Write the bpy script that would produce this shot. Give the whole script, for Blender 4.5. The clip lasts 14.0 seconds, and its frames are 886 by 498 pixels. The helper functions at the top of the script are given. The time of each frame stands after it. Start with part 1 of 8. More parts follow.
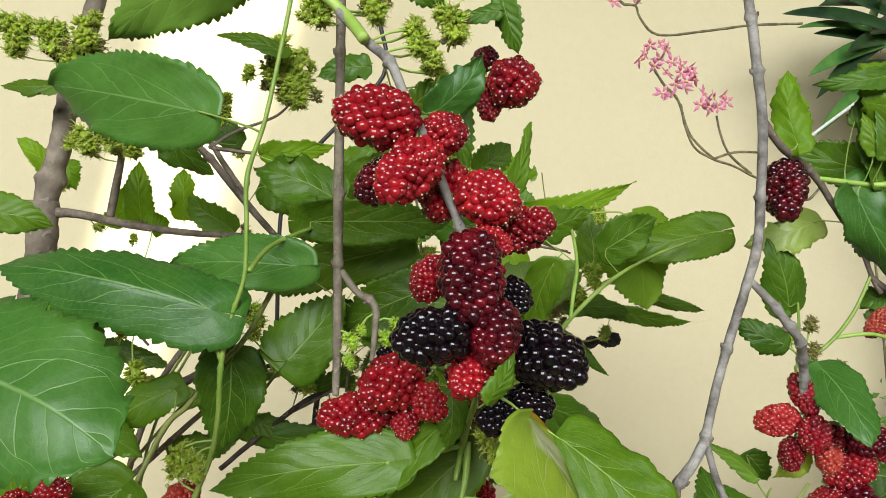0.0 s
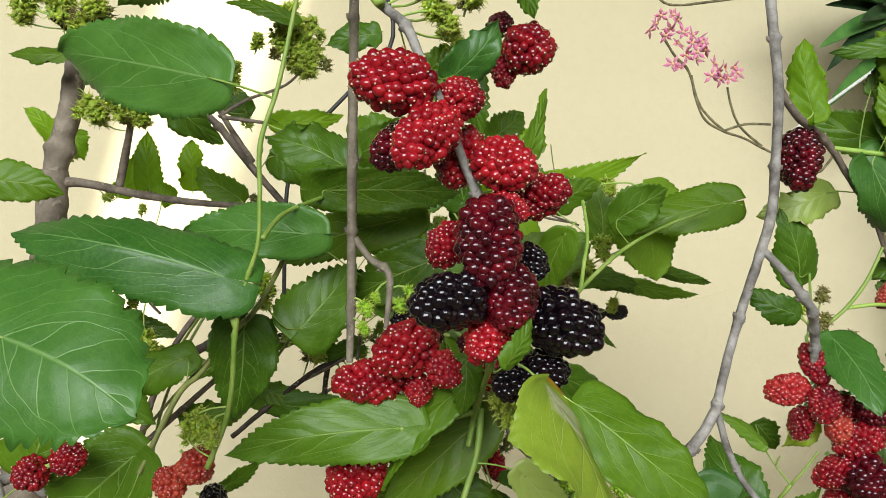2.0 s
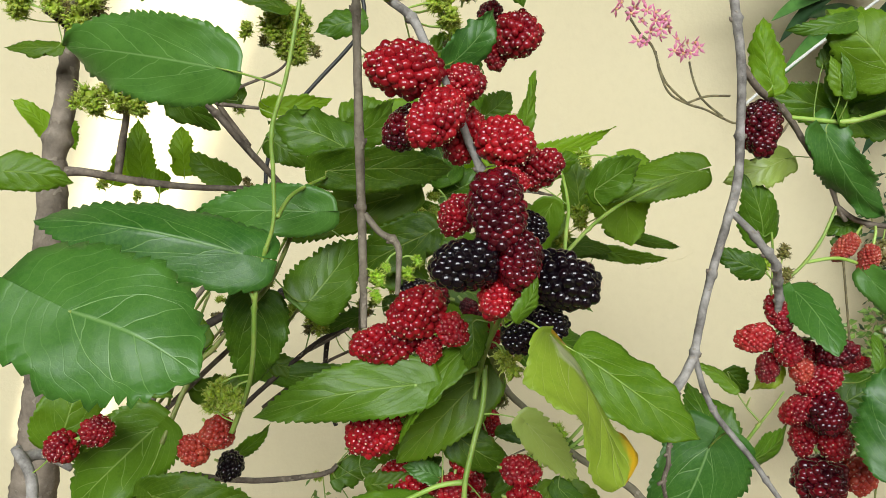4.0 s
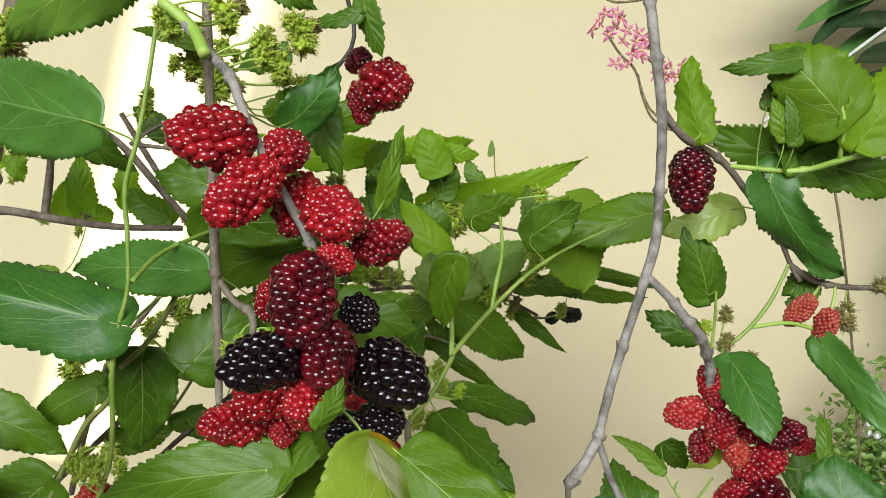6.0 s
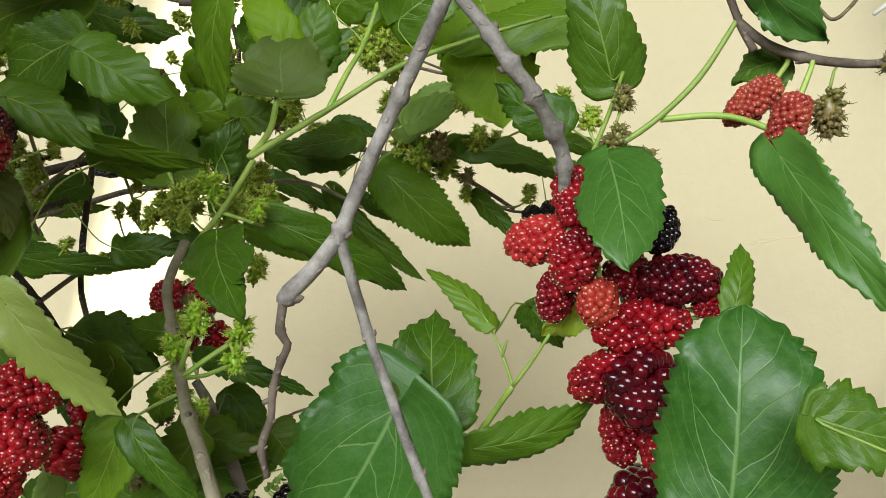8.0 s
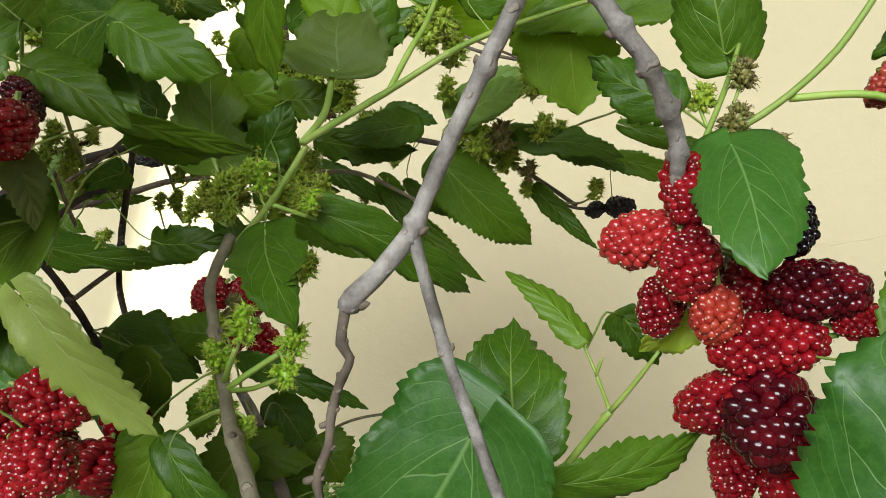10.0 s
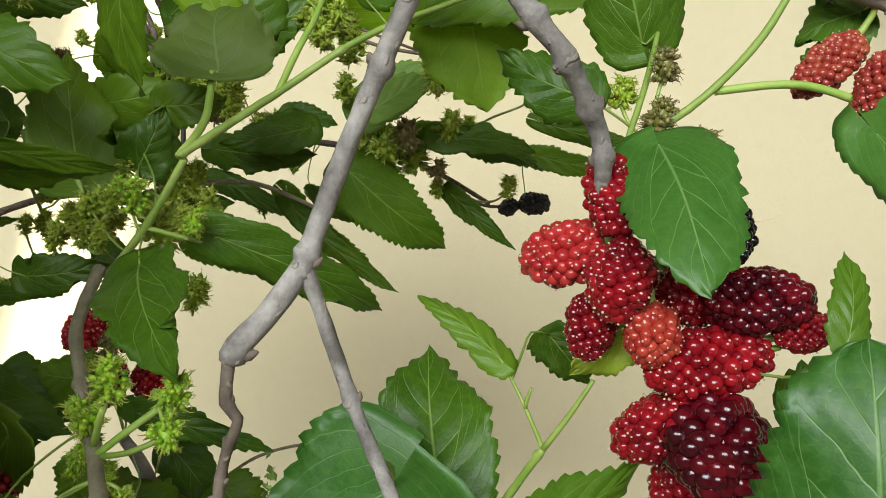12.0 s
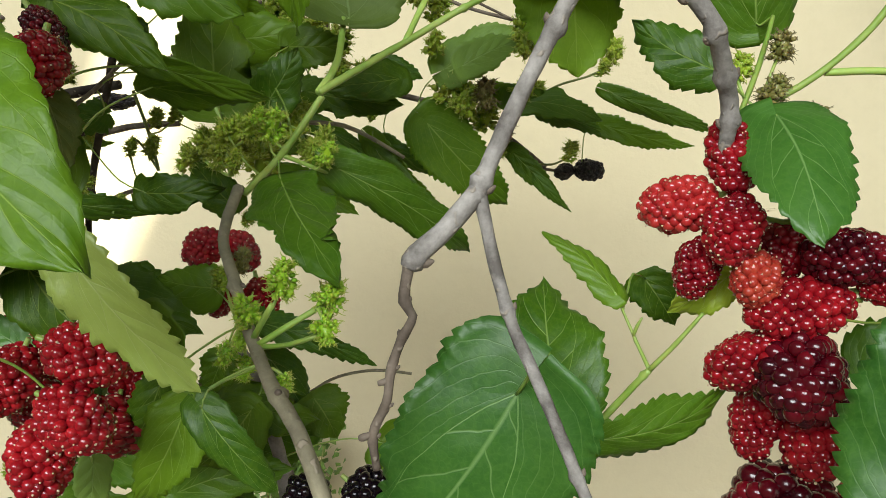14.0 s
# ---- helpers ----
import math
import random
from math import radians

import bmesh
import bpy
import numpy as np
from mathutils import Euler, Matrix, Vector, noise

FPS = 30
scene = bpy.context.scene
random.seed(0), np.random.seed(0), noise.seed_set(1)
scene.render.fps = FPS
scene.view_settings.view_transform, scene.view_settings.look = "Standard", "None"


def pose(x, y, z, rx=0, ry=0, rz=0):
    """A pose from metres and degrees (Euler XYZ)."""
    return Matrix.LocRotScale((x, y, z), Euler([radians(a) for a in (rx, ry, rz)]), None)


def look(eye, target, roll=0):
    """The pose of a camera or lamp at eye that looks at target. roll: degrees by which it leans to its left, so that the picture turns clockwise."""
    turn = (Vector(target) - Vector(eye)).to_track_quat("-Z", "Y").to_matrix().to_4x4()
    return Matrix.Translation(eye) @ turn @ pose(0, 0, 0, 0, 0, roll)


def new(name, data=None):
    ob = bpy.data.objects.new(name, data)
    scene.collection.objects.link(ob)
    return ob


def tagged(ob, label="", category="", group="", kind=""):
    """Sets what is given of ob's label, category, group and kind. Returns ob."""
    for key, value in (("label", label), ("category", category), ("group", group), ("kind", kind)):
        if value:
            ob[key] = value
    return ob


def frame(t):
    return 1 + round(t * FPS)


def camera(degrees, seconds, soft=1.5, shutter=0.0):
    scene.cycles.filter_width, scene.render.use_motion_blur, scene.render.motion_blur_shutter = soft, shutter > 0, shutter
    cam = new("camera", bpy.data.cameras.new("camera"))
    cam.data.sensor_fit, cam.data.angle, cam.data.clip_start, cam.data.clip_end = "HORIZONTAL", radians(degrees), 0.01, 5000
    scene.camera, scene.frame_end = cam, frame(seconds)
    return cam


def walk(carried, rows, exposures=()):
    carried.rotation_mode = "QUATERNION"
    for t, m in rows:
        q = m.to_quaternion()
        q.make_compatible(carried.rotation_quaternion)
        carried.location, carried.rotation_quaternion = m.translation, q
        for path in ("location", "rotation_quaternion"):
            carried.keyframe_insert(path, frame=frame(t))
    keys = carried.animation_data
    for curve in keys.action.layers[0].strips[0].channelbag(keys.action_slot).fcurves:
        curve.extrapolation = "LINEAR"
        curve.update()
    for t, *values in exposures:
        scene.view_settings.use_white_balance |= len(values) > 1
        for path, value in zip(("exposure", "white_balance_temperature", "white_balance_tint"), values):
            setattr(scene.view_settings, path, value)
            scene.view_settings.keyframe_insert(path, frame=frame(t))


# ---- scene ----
cam = camera(61.96, 14.0, 0.8)
PATH = [
    (0, (0.0000, -0.0000, 1.3000), (-0.0000, 2.0000, 1.3000), 0.00),
    (0.5, (0.0015, -0.0041, 1.3004), (0.0015, 1.9959, 1.3030), -0.12),
    (1, (-0.0012, -0.0030, 1.2973), (0.0005, 1.9966, 1.2574), 0.28),
    (1.5, (-0.0025, -0.0032, 1.2968), (-0.0071, 1.9963, 1.2494), 0.22),
    (2, (-0.0054, 0.0004, 1.2961), (-0.0119, 1.9993, 1.2310), 0.15),
    (2.5, (-0.0064, 0.0040, 1.2956), (-0.0057, 2.0023, 1.2140), 0.23),
    (2.7, (-0.0076, 0.0046, 1.2966), (-0.0074, 2.0022, 1.1986), 0.24),
    (4.8, (-0.0332, -0.0490, 1.2893), (0.1346, 1.9398, 1.1612), -1.99),
    (5, (-0.0273, -0.0458, 1.2882), (0.1537, 1.9427, 1.1731), -1.41),
    (5.5, (0.0190, -0.0301, 1.3036), (0.0791, 1.9641, 1.1632), -1.01),
    (6, (0.0726, 0.0060, 1.3238), (-0.0109, 2.0004, 1.1993), -1.41),
    (6.5, (0.1232, 0.0495, 1.3142), (-0.0664, 2.0350, 1.1663), -1.53),
    (7, (0.1547, 0.0835, 1.2687), (-0.0863, 2.0590, 1.0705), 0.55),
    (7.5, (0.2039, 0.1251, 1.2232), (-0.2238, 2.0733, 1.0763), 2.80),
    (7.7, (0.2186, 0.1411, 1.2186), (-0.2246, 2.0859, 1.0726), 2.73),
    (9.8, (0.2111, 0.1829, 1.2156), (-0.3957, 2.0792, 1.0261), 3.23),
    (10, (0.1958, 0.1877, 1.2147), (-0.3592, 2.1023, 1.0528), 3.25),
    (10.5, (0.1780, 0.1875, 1.2187), (-0.3417, 2.1133, 1.0736), 1.63),
    (11, (0.1494, 0.2209, 1.2071), (-0.1697, 2.1904, 1.0690), -0.21),
    (11.5, (0.1587, 0.2370, 1.2103), (-0.0488, 2.2230, 1.0969), -1.09),
    (12, (0.1909, 0.2161, 1.2210), (-0.1372, 2.1814, 1.0482), 0.71),
    (12.5, (0.2123, 0.2029, 1.2268), (-0.2527, 2.1386, 1.0346), 3.47),
    (13, (0.2228, 0.1784, 1.2198), (-0.2920, 2.0957, 0.9764), 6.62),
    (13.5, (0.2099, 0.1746, 1.2102), (-0.2559, 2.1008, 0.9407), 5.21),
    (14, (0.1571, 0.1799, 1.2120), (-0.1668, 2.1362, 0.9514), 5.48),
]
SKY = 0.055
FILL_POWER = 55.0
EXPOSURE, KELVIN, TINT = 2.34, 6650, 6
walk(cam, [(t, look(eye, target, roll)) for t, eye, target, roll in PATH], [(0.0, EXPOSURE, KELVIN, TINT), (14.0, EXPOSURE, KELVIN, TINT)])
WALL_Y = 1.25
TREE_FOOT = (-0.34, 0.55, 0.0)

# ---- world, sun and shade ----
world = bpy.data.worlds.new("world")
scene.world = world
world.use_nodes = True
wn = world.node_tree.nodes
sky = wn.new("ShaderNodeTexSky")
sky.sky_type = "NISHITA"
sky.sun_disc = False
sky.sun_elevation = radians(36.8)
sky.sun_rotation = radians(249.5)
sky.air_density, sky.dust_density, sky.ozone_density = 1.0, 3.0, 1.0
wn["Background"].inputs["Strength"].default_value = SKY
world.node_tree.links.new(sky.outputs[0], wn["Background"].inputs["Color"])

SUN_TO = Vector((-0.75, -0.28, 0.60)).normalized()      # from the wall towards the sun
sun = new("sun", bpy.data.lights.new("sun", "SUN"))
sun.data.energy, sun.data.angle, sun.data.color = 4.5, radians(0.53), (1.0, 0.95, 0.86)
sun.matrix_world = look(SUN_TO * 20, (0, 0, 0))

# added fill lamp for sky light, hung between the unseen slab and south wall
fill_lamp = new("sky_fill_lamp", bpy.data.lights.new("sky_fill_lamp", "AREA"))
fill_lamp.data.shape, fill_lamp.data.size, fill_lamp.data.size_y = "RECTANGLE", 3.4, 1.6
fill_lamp.data.energy, fill_lamp.data.color = FILL_POWER, (0.93, 0.97, 1.0)
fill_lamp.matrix_world = look((-0.25, -3.1, 2.95), (0.0, 0.6, 1.25))

# ---- materials ----


class Mat:
    """A small helper to wire a node material."""

    def __init__(self, name):
        self.m = bpy.data.materials.new(name)
        self.m.use_nodes = True
        self.t = self.m.node_tree
        self.t.nodes.clear()
        self.out = self.t.nodes.new("ShaderNodeOutputMaterial")

    def n(self, kind, **kw):
        node = self.t.nodes.new("ShaderNode" + kind)
        for key, value in kw.items():
            if key == "op":
                node.operation = value
            elif key == "blend":
                node.data_type, node.blend_type = "RGBA", value
            elif key == "dim":
                node.noise_dimensions = value
            elif key == "feature":
                node.feature = value
        return node

    def put(self, sock, value):
        if isinstance(value, bpy.types.NodeSocket):
            self.t.links.new(value, sock)
        elif isinstance(value, (tuple, list)) and len(value) == 3 and sock.type == "RGBA":
            sock.default_value = (*value, 1)
        else:
            sock.default_value = value

    def math(self, op, a, b=0.0, c=0.0, clamp=False):
        node = self.n("Math", op=op)
        node.use_clamp = clamp
        for s, v in zip(node.inputs, (a, b, c)):
            self.put(s, v)
        return node.outputs[0]

    def mix(self, f, a, b, blend="MIX"):
        node = self.n("Mix", blend=blend)
        self.put(node.inputs["Factor"], f)
        self.put(node.inputs[6], a)
        self.put(node.inputs[7], b)
        return node.outputs[2]

    def ramp(self, f, lo, hi):
        node = self.n("MapRange")
        node.clamp = True
        self.put(node.inputs["Value"], f)
        self.put(node.inputs["From Min"], lo)
        self.put(node.inputs["From Max"], hi)
        return node.outputs[0]

    def noise(self, scale, detail=3.0, rough=0.55, vec=None):
        node = self.n("TexNoise")
        self.put(node.inputs["Scale"], scale)
        self.put(node.inputs["Detail"], detail)
        self.put(node.inputs["Roughness"], rough)
        self.put(node.inputs["Vector"], vec if vec is not None else self.coord())
        return node.outputs["Fac"]

    def coord(self, which="Object"):
        return self.n("TexCoord").outputs[which]

    def bump(self, height, strength, distance):
        node = self.n("Bump")
        self.put(node.inputs["Height"], height)
        self.put(node.inputs["Strength"], strength)
        self.put(node.inputs["Distance"], distance)
        return node.outputs[0]

    def shader(self, color, rough, normal=None, **extra):
        node = self.n("BsdfPrincipled")
        self.put(node.inputs["Base Color"], color)
        self.put(node.inputs["Roughness"], rough)
        if normal is not None:
            self.put(node.inputs["Normal"], normal)
        for key, value in extra.items():
            self.put(node.inputs[key.replace("_", " ")], value)
        return node.outputs[0]

    def end(self, surface):
        self.t.links.new(surface, self.out.inputs["Surface"])
        return self.m


def leaf_material(name, dark, light, vein, rough=0.42, glow=0.22, relief=1.0, spots=(0.2, 0.1, 0.03), spotted=0.0, turning=False, shine=0.3):
    """Leaf skin: midrib, side veins and a fine net of veins from the leaf's own length and breadth."""
    k = Mat(name)
    uv = k.n("SeparateXYZ")
    k.put(uv.inputs[0], k.coord("UV"))
    u, v = uv.outputs[0], k.math("ABSOLUTE", k.math("MULTIPLY_ADD", uv.outputs[1], 2.0, -1.0))
    rnd = k.n("ObjectInfo").outputs["Random"]
    wob = k.math("MULTIPLY_ADD", k.noise(60.0, 2.0), 0.6, -0.3)
    flank = k.math("MULTIPLY", k.math("GREATER_THAN", uv.outputs[1], 0.5), 0.42)
    s = k.math("SUBTRACT", k.math("MULTIPLY", u, 5.2), k.math("MULTIPLY", k.math("POWER", v, 0.9), 1.75))
    s = k.math("ADD", k.math("ADD", s, wob), k.math("ADD", flank, rnd))
    gap = k.math("ABSOLUTE", k.math("SUBTRACT", k.math("FRACT", s), 0.5))
    inner = k.math("SUBTRACT", k.math("ADD", u, k.math("MULTIPLY", wob, 0.06)), k.math("MULTIPLY", k.math("POWER", v, 1.25), 0.95))
    side = k.math("SUBTRACT", 1.0, k.ramp(gap, 0.006, k.math("MULTIPLY_ADD", v, -0.022, 0.040)))
    side = k.math("MULTIPLY", k.math("MULTIPLY", side, k.ramp(inner, -0.02, 0.01)), k.math("SUBTRACT", 1.0, k.ramp(v, 0.72, 0.98)))
    root = k.math("SUBTRACT", 1.0, k.ramp(k.math("ABSOLUTE", inner), 0.0025, k.math("MULTIPLY_ADD", v, -0.006, 0.010)))
    root = k.math("MULTIPLY", root, k.math("SUBTRACT", 1.0, k.ramp(v, 0.68, 0.95)))
    fork = k.math("ADD", k.math("SUBTRACT", k.math("MULTIPLY", u, 9.0), k.math("MULTIPLY", v, 6.5)), k.math("MULTIPLY", wob, 2.4))
    fork = k.math("ABSOLUTE", k.math("SUBTRACT", k.math("FRACT", fork), 0.5))
    fork = k.math("MULTIPLY", k.math("SUBTRACT", 1.0, k.ramp(fork, 0.0, 0.055)), k.math("SUBTRACT", 1.0, k.ramp(inner, -0.04, 0.0)))
    mid = k.math("SUBTRACT", 1.0, k.ramp(v, 0.008, k.math("MULTIPLY_ADD", u, -0.026, 0.042)))
    cells = k.n("TexVoronoi", feature="DISTANCE_TO_EDGE")
    k.put(cells.inputs["Vector"], k.coord())
    k.put(cells.inputs["Scale"], 430.0)
    net = k.math("SUBTRACT", 1.0, k.ramp(cells.outputs["Distance"], 0.0, 0.12))
    veins = k.math("MAXIMUM", k.math("MAXIMUM", mid, root), k.math("MAXIMUM", k.math("MULTIPLY", side, 0.8), k.math("MULTIPLY", fork, 0.4)))
    veins2 = k.math("MAXIMUM", veins, k.math("MULTIPLY", net, 0.08))
    blot = k.noise(38.0, 4.0)
    tone = k.ramp(k.math("ADD", k.math("MULTIPLY", blot, 0.9), k.math("MULTIPLY", rnd, 0.55)), 0.35, 1.05)
    col = k.mix(tone, dark, light)
    col = k.mix(k.math("MULTIPLY", k.ramp(k.noise(420.0, 2.0, 0.6), 0.42, 0.66), 0.38), col, light)
    col = k.mix(k.math("MULTIPLY", k.ramp(k.noise(200.0, 3.0, 0.6), 0.55, 0.75), 0.4), col, dark)
    col = k.mix(k.math("MULTIPLY", veins2, 0.62), col, vein)
    if turning:
        edge = k.math("ADD", uv.outputs[1], k.math("MULTIPLY_ADD", k.noise(60.0, 3.0), 0.5, -0.25))
        gold = k.math("MULTIPLY", k.math("SUBTRACT", 1.0, k.ramp(edge, 0.10, 0.22)), 0.85)
        col = k.mix(gold, col, (0.62, 0.33, 0.012))
        far = k.math("ADD", k.math("ABSOLUTE", k.math("SUBTRACT", u, 0.17)), k.math("ABSOLUTE", k.math("SUBTRACT", uv.outputs[1], 0.40)))
        far = k.math("ADD", far, k.math("MULTIPLY_ADD", k.noise(70.0, 4.0), 0.4, -0.2))
        col = k.mix(k.math("MULTIPLY", k.math("SUBTRACT", 1.0, k.ramp(far, 0.18, 0.27)), 0.9), col, (0.52, 0.53, 0.32))
    if spotted:
        sp = k.ramp(k.noise(120.0, 2.0), 0.66, 0.74)
        col = k.mix(k.math("MULTIPLY", sp, spotted), col, spots)
    swell = k.math("MULTIPLY", k.ramp(gap, 0.0, 0.42), k.math("SUBTRACT", 1.0, k.math("MULTIPLY", v, 0.5)))
    height = k.math("SUBTRACT", k.math("MULTIPLY", swell, 0.55), k.math("MULTIPLY", veins, 0.26))
    height = k.math("ADD", height, k.math("MULTIPLY", k.noise(110.0, 2.0), 0.6))
    height = k.math("SUBTRACT", height, k.math("MULTIPLY", net, 0.03))
    height = k.math("ADD", height, k.math("MULTIPLY", k.noise(800.0, 2.0), 0.09))
    nrm = k.bump(height, 0.42 * relief, 0.0015)
    rgh = k.math("ADD", rough - 0.1, k.math("MULTIPLY", k.noise(70.0, 3.0), 0.22))
    a = k.shader(col, rgh, nrm, Specular_IOR_Level=shine)
    tr = k.n("BsdfTranslucent")
    k.put(tr.inputs["Color"], k.mix(0.5, k.mix(1.0, col, (1.7, 1.5, 0.2), "MULTIPLY"), light))
    k.put(tr.inputs["Normal"], nrm)
    mixer = k.n("MixShader")
    k.put(mixer.inputs[0], glow)
    k.put(mixer.inputs[1], a)
    k.put(mixer.inputs[2], tr.outputs[0])
    return k.end(mixer.outputs[0])


LEAF = {
    "glossy": (leaf_material("leaf_glossy_top", (0.024, 0.100, 0.011), (0.078, 0.198, 0.026), (0.21, 0.36, 0.11), 0.38, 0.24, 0.6, shine=0.42),
               leaf_material("leaf_glossy_under", (0.08, 0.16, 0.04), (0.13, 0.23, 0.055), (0.24, 0.36, 0.14), 0.6, 0.28)),
    "mature": (leaf_material("leaf_mature_top", (0.034, 0.104, 0.004), (0.108, 0.218, 0.011), (0.32, 0.46, 0.11), 0.40, 0.32, shine=0.36),
               leaf_material("leaf_mature_under", (0.09, 0.155, 0.020), (0.15, 0.23, 0.032), (0.24, 0.36, 0.12), 0.6, 0.28)),
    "dark": (leaf_material("leaf_dark_top", (0.036, 0.098, 0.003), (0.122, 0.220, 0.009), (0.32, 0.42, 0.08), 0.45, 0.40, spotted=0.25, shine=0.32),
             leaf_material("leaf_dark_under", (0.065, 0.11, 0.018), (0.11, 0.165, 0.026), (0.17, 0.26, 0.08), 0.6, 0.26)),
    "fresh": (leaf_material("leaf_fresh_top", (0.070, 0.165, 0.006), (0.165, 0.295, 0.014), (0.36, 0.50, 0.11), 0.40, 0.42, shine=0.36),
              leaf_material("leaf_fresh_under", (0.10, 0.22, 0.025), (0.16, 0.30, 0.035), (0.30, 0.45, 0.12), 0.6, 0.4)),
    "yellow": (leaf_material("leaf_yellow_top", (0.22, 0.40, 0.020), (0.42, 0.52, 0.05), (0.55, 0.62, 0.25), 0.40, 0.36),
               leaf_material("leaf_yellow_under", (0.28, 0.40, 0.06), (0.42, 0.48, 0.1), (0.55, 0.6, 0.3), 0.55, 0.36)),
    # young green, brightened in colour and translucency to stand for sun from behind
    "young": (leaf_material("leaf_young_backlit_top", (0.15, 0.30, 0.010), (0.27, 0.44, 0.02), (0.36, 0.50, 0.08), 0.45, 0.52),
              leaf_material("leaf_young_backlit_under", (0.17, 0.30, 0.02), (0.27, 0.42, 0.035), (0.38, 0.50, 0.1), 0.6, 0.52)),
    "turning": (leaf_material("leaf_turning_top", (0.15, 0.26, 0.016), (0.27, 0.37, 0.035), (0.44, 0.50, 0.18), 0.40, 0.36, turning=True),
                leaf_material("leaf_turning_under", (0.28, 0.42, 0.05), (0.44, 0.50, 0.1), (0.55, 0.6, 0.3), 0.55, 0.36)),
    "pale": (leaf_material("leaf_pale_top", (0.12, 0.22, 0.04), (0.20, 0.32, 0.06), (0.30, 0.42, 0.14), 0.5, 0.3),
             leaf_material("leaf_pale_under", (0.38, 0.50, 0.09), (0.48, 0.60, 0.13), (0.62, 0.70, 0.30), 0.42, 0.40, shine=0.9)),
    "worn": (leaf_material("leaf_worn_top", (0.07, 0.12, 0.015), (0.17, 0.17, 0.03), (0.2, 0.2, 0.06), 0.5, 0.25, spotted=0.7),
             leaf_material("leaf_worn_under", (0.1, 0.12, 0.03), (0.18, 0.17, 0.05), (0.2, 0.2, 0.08), 0.6, 0.25)),
}


def bark_material(name, dark, light, scale=1.0):
    k = Mat(name)
    a, b = k.noise(90.0 * scale, 5.0, 0.65), k.noise(420.0 * scale, 4.0, 0.6)
    col = k.mix(k.ramp(a, 0.35, 0.68), dark, light)
    lent = k.ramp(k.noise(260.0 * scale, 1.0), 0.64, 0.7)
    col = k.mix(k.math("MULTIPLY", lent, 0.6), col, (0.30, 0.25, 0.19))
    col = k.mix(k.math("MULTIPLY", k.ramp(k.noise(30.0, 3.0), 0.55, 0.75), 0.45), col, (0.06, 0.05, 0.04))
    h = k.math("ADD", k.math("ADD", a, k.math("MULTIPLY", b, 0.5)), k.math("MULTIPLY", lent, 0.5))
    return k.end(k.shader(col, 0.75, k.bump(h, 0.8, 0.0009), Specular_IOR_Level=0.3))


BARK = {
    "grey": bark_material("bark_grey", (0.115, 0.102, 0.090), (0.36, 0.335, 0.305)),
    "brown": bark_material("bark_brown", (0.085, 0.065, 0.048), (0.22, 0.175, 0.135)),
    "dark": bark_material("bark_dark", (0.025, 0.018, 0.014), (0.08, 0.06, 0.045)),
    "trunk": bark_material("bark_trunk", (0.12, 0.095, 0.07), (0.27, 0.22, 0.17), 0.6),
    "stem": bark_material("bark_stem", (0.11, 0.088, 0.062), (0.25, 0.21, 0.155)),
    "tan": bark_material("bark_tan", (0.16, 0.14, 0.09), (0.28, 0.25, 0.16)),
}


def stem_material(name, a, b):
    k = Mat(name)
    col = k.mix(k.ramp(k.noise(60.0, 4.0), 0.35, 0.7), a, b)
    col = k.mix(k.math("MULTIPLY", k.ramp(k.noise(700.0, 2.0), 0.62, 0.72), 0.35), col, (0.3, 0.33, 0.16))
    return k.end(k.shader(col, 0.5, k.bump(k.noise(600.0, 3.0), 0.35, 0.0004), Subsurface_Weight=0.1, Subsurface_Scale=0.003))


BARK["green"] = stem_material("stem_green", (0.15, 0.25, 0.030), (0.28, 0.37, 0.08))
BARK["lime"] = stem_material("stem_lime", (0.22, 0.36, 0.05), (0.36, 0.48, 0.11))
BARK["olive"] = stem_material("stem_olive", (0.12, 0.15, 0.03), (0.24, 0.26, 0.07))


def juicy(name, a, b, c, rough=0.17):
    """Drupelet skin: each drupelet a little different, glossy, slightly see-through."""
    k = Mat(name)
    isl = k.math("FRACT", k.math("ADD", k.n("NewGeometry").outputs["Random Per Island"], k.math("MULTIPLY", k.n("ObjectInfo").outputs["Random"], 7.31)))
    col = k.mix(isl, a, b)
    place = k.n("NewGeometry").outputs["Position"]
    patch = k.ramp(k.noise(75.0, 2.0, 0.5, place), 0.42, 0.68)
    col = k.mix(k.math("MULTIPLY", patch, 0.75), col, c)
    nrm = k.bump(k.noise(900.0, 2.0, 0.5, place), 0.10, 0.0006)
    return k.end(k.shader(col, k.math("ADD", rough, k.math("MULTIPLY", k.noise(400.0, 2.0, 0.5, place), 0.04)), nrm, Subsurface_Weight=0.10, Subsurface_Scale=0.002,
                          Subsurface_Radius=(1.0, 0.25, 0.2), Coat_Weight=0.18, Coat_IOR=1.5, Coat_Roughness=0.12, Specular_IOR_Level=0.42))


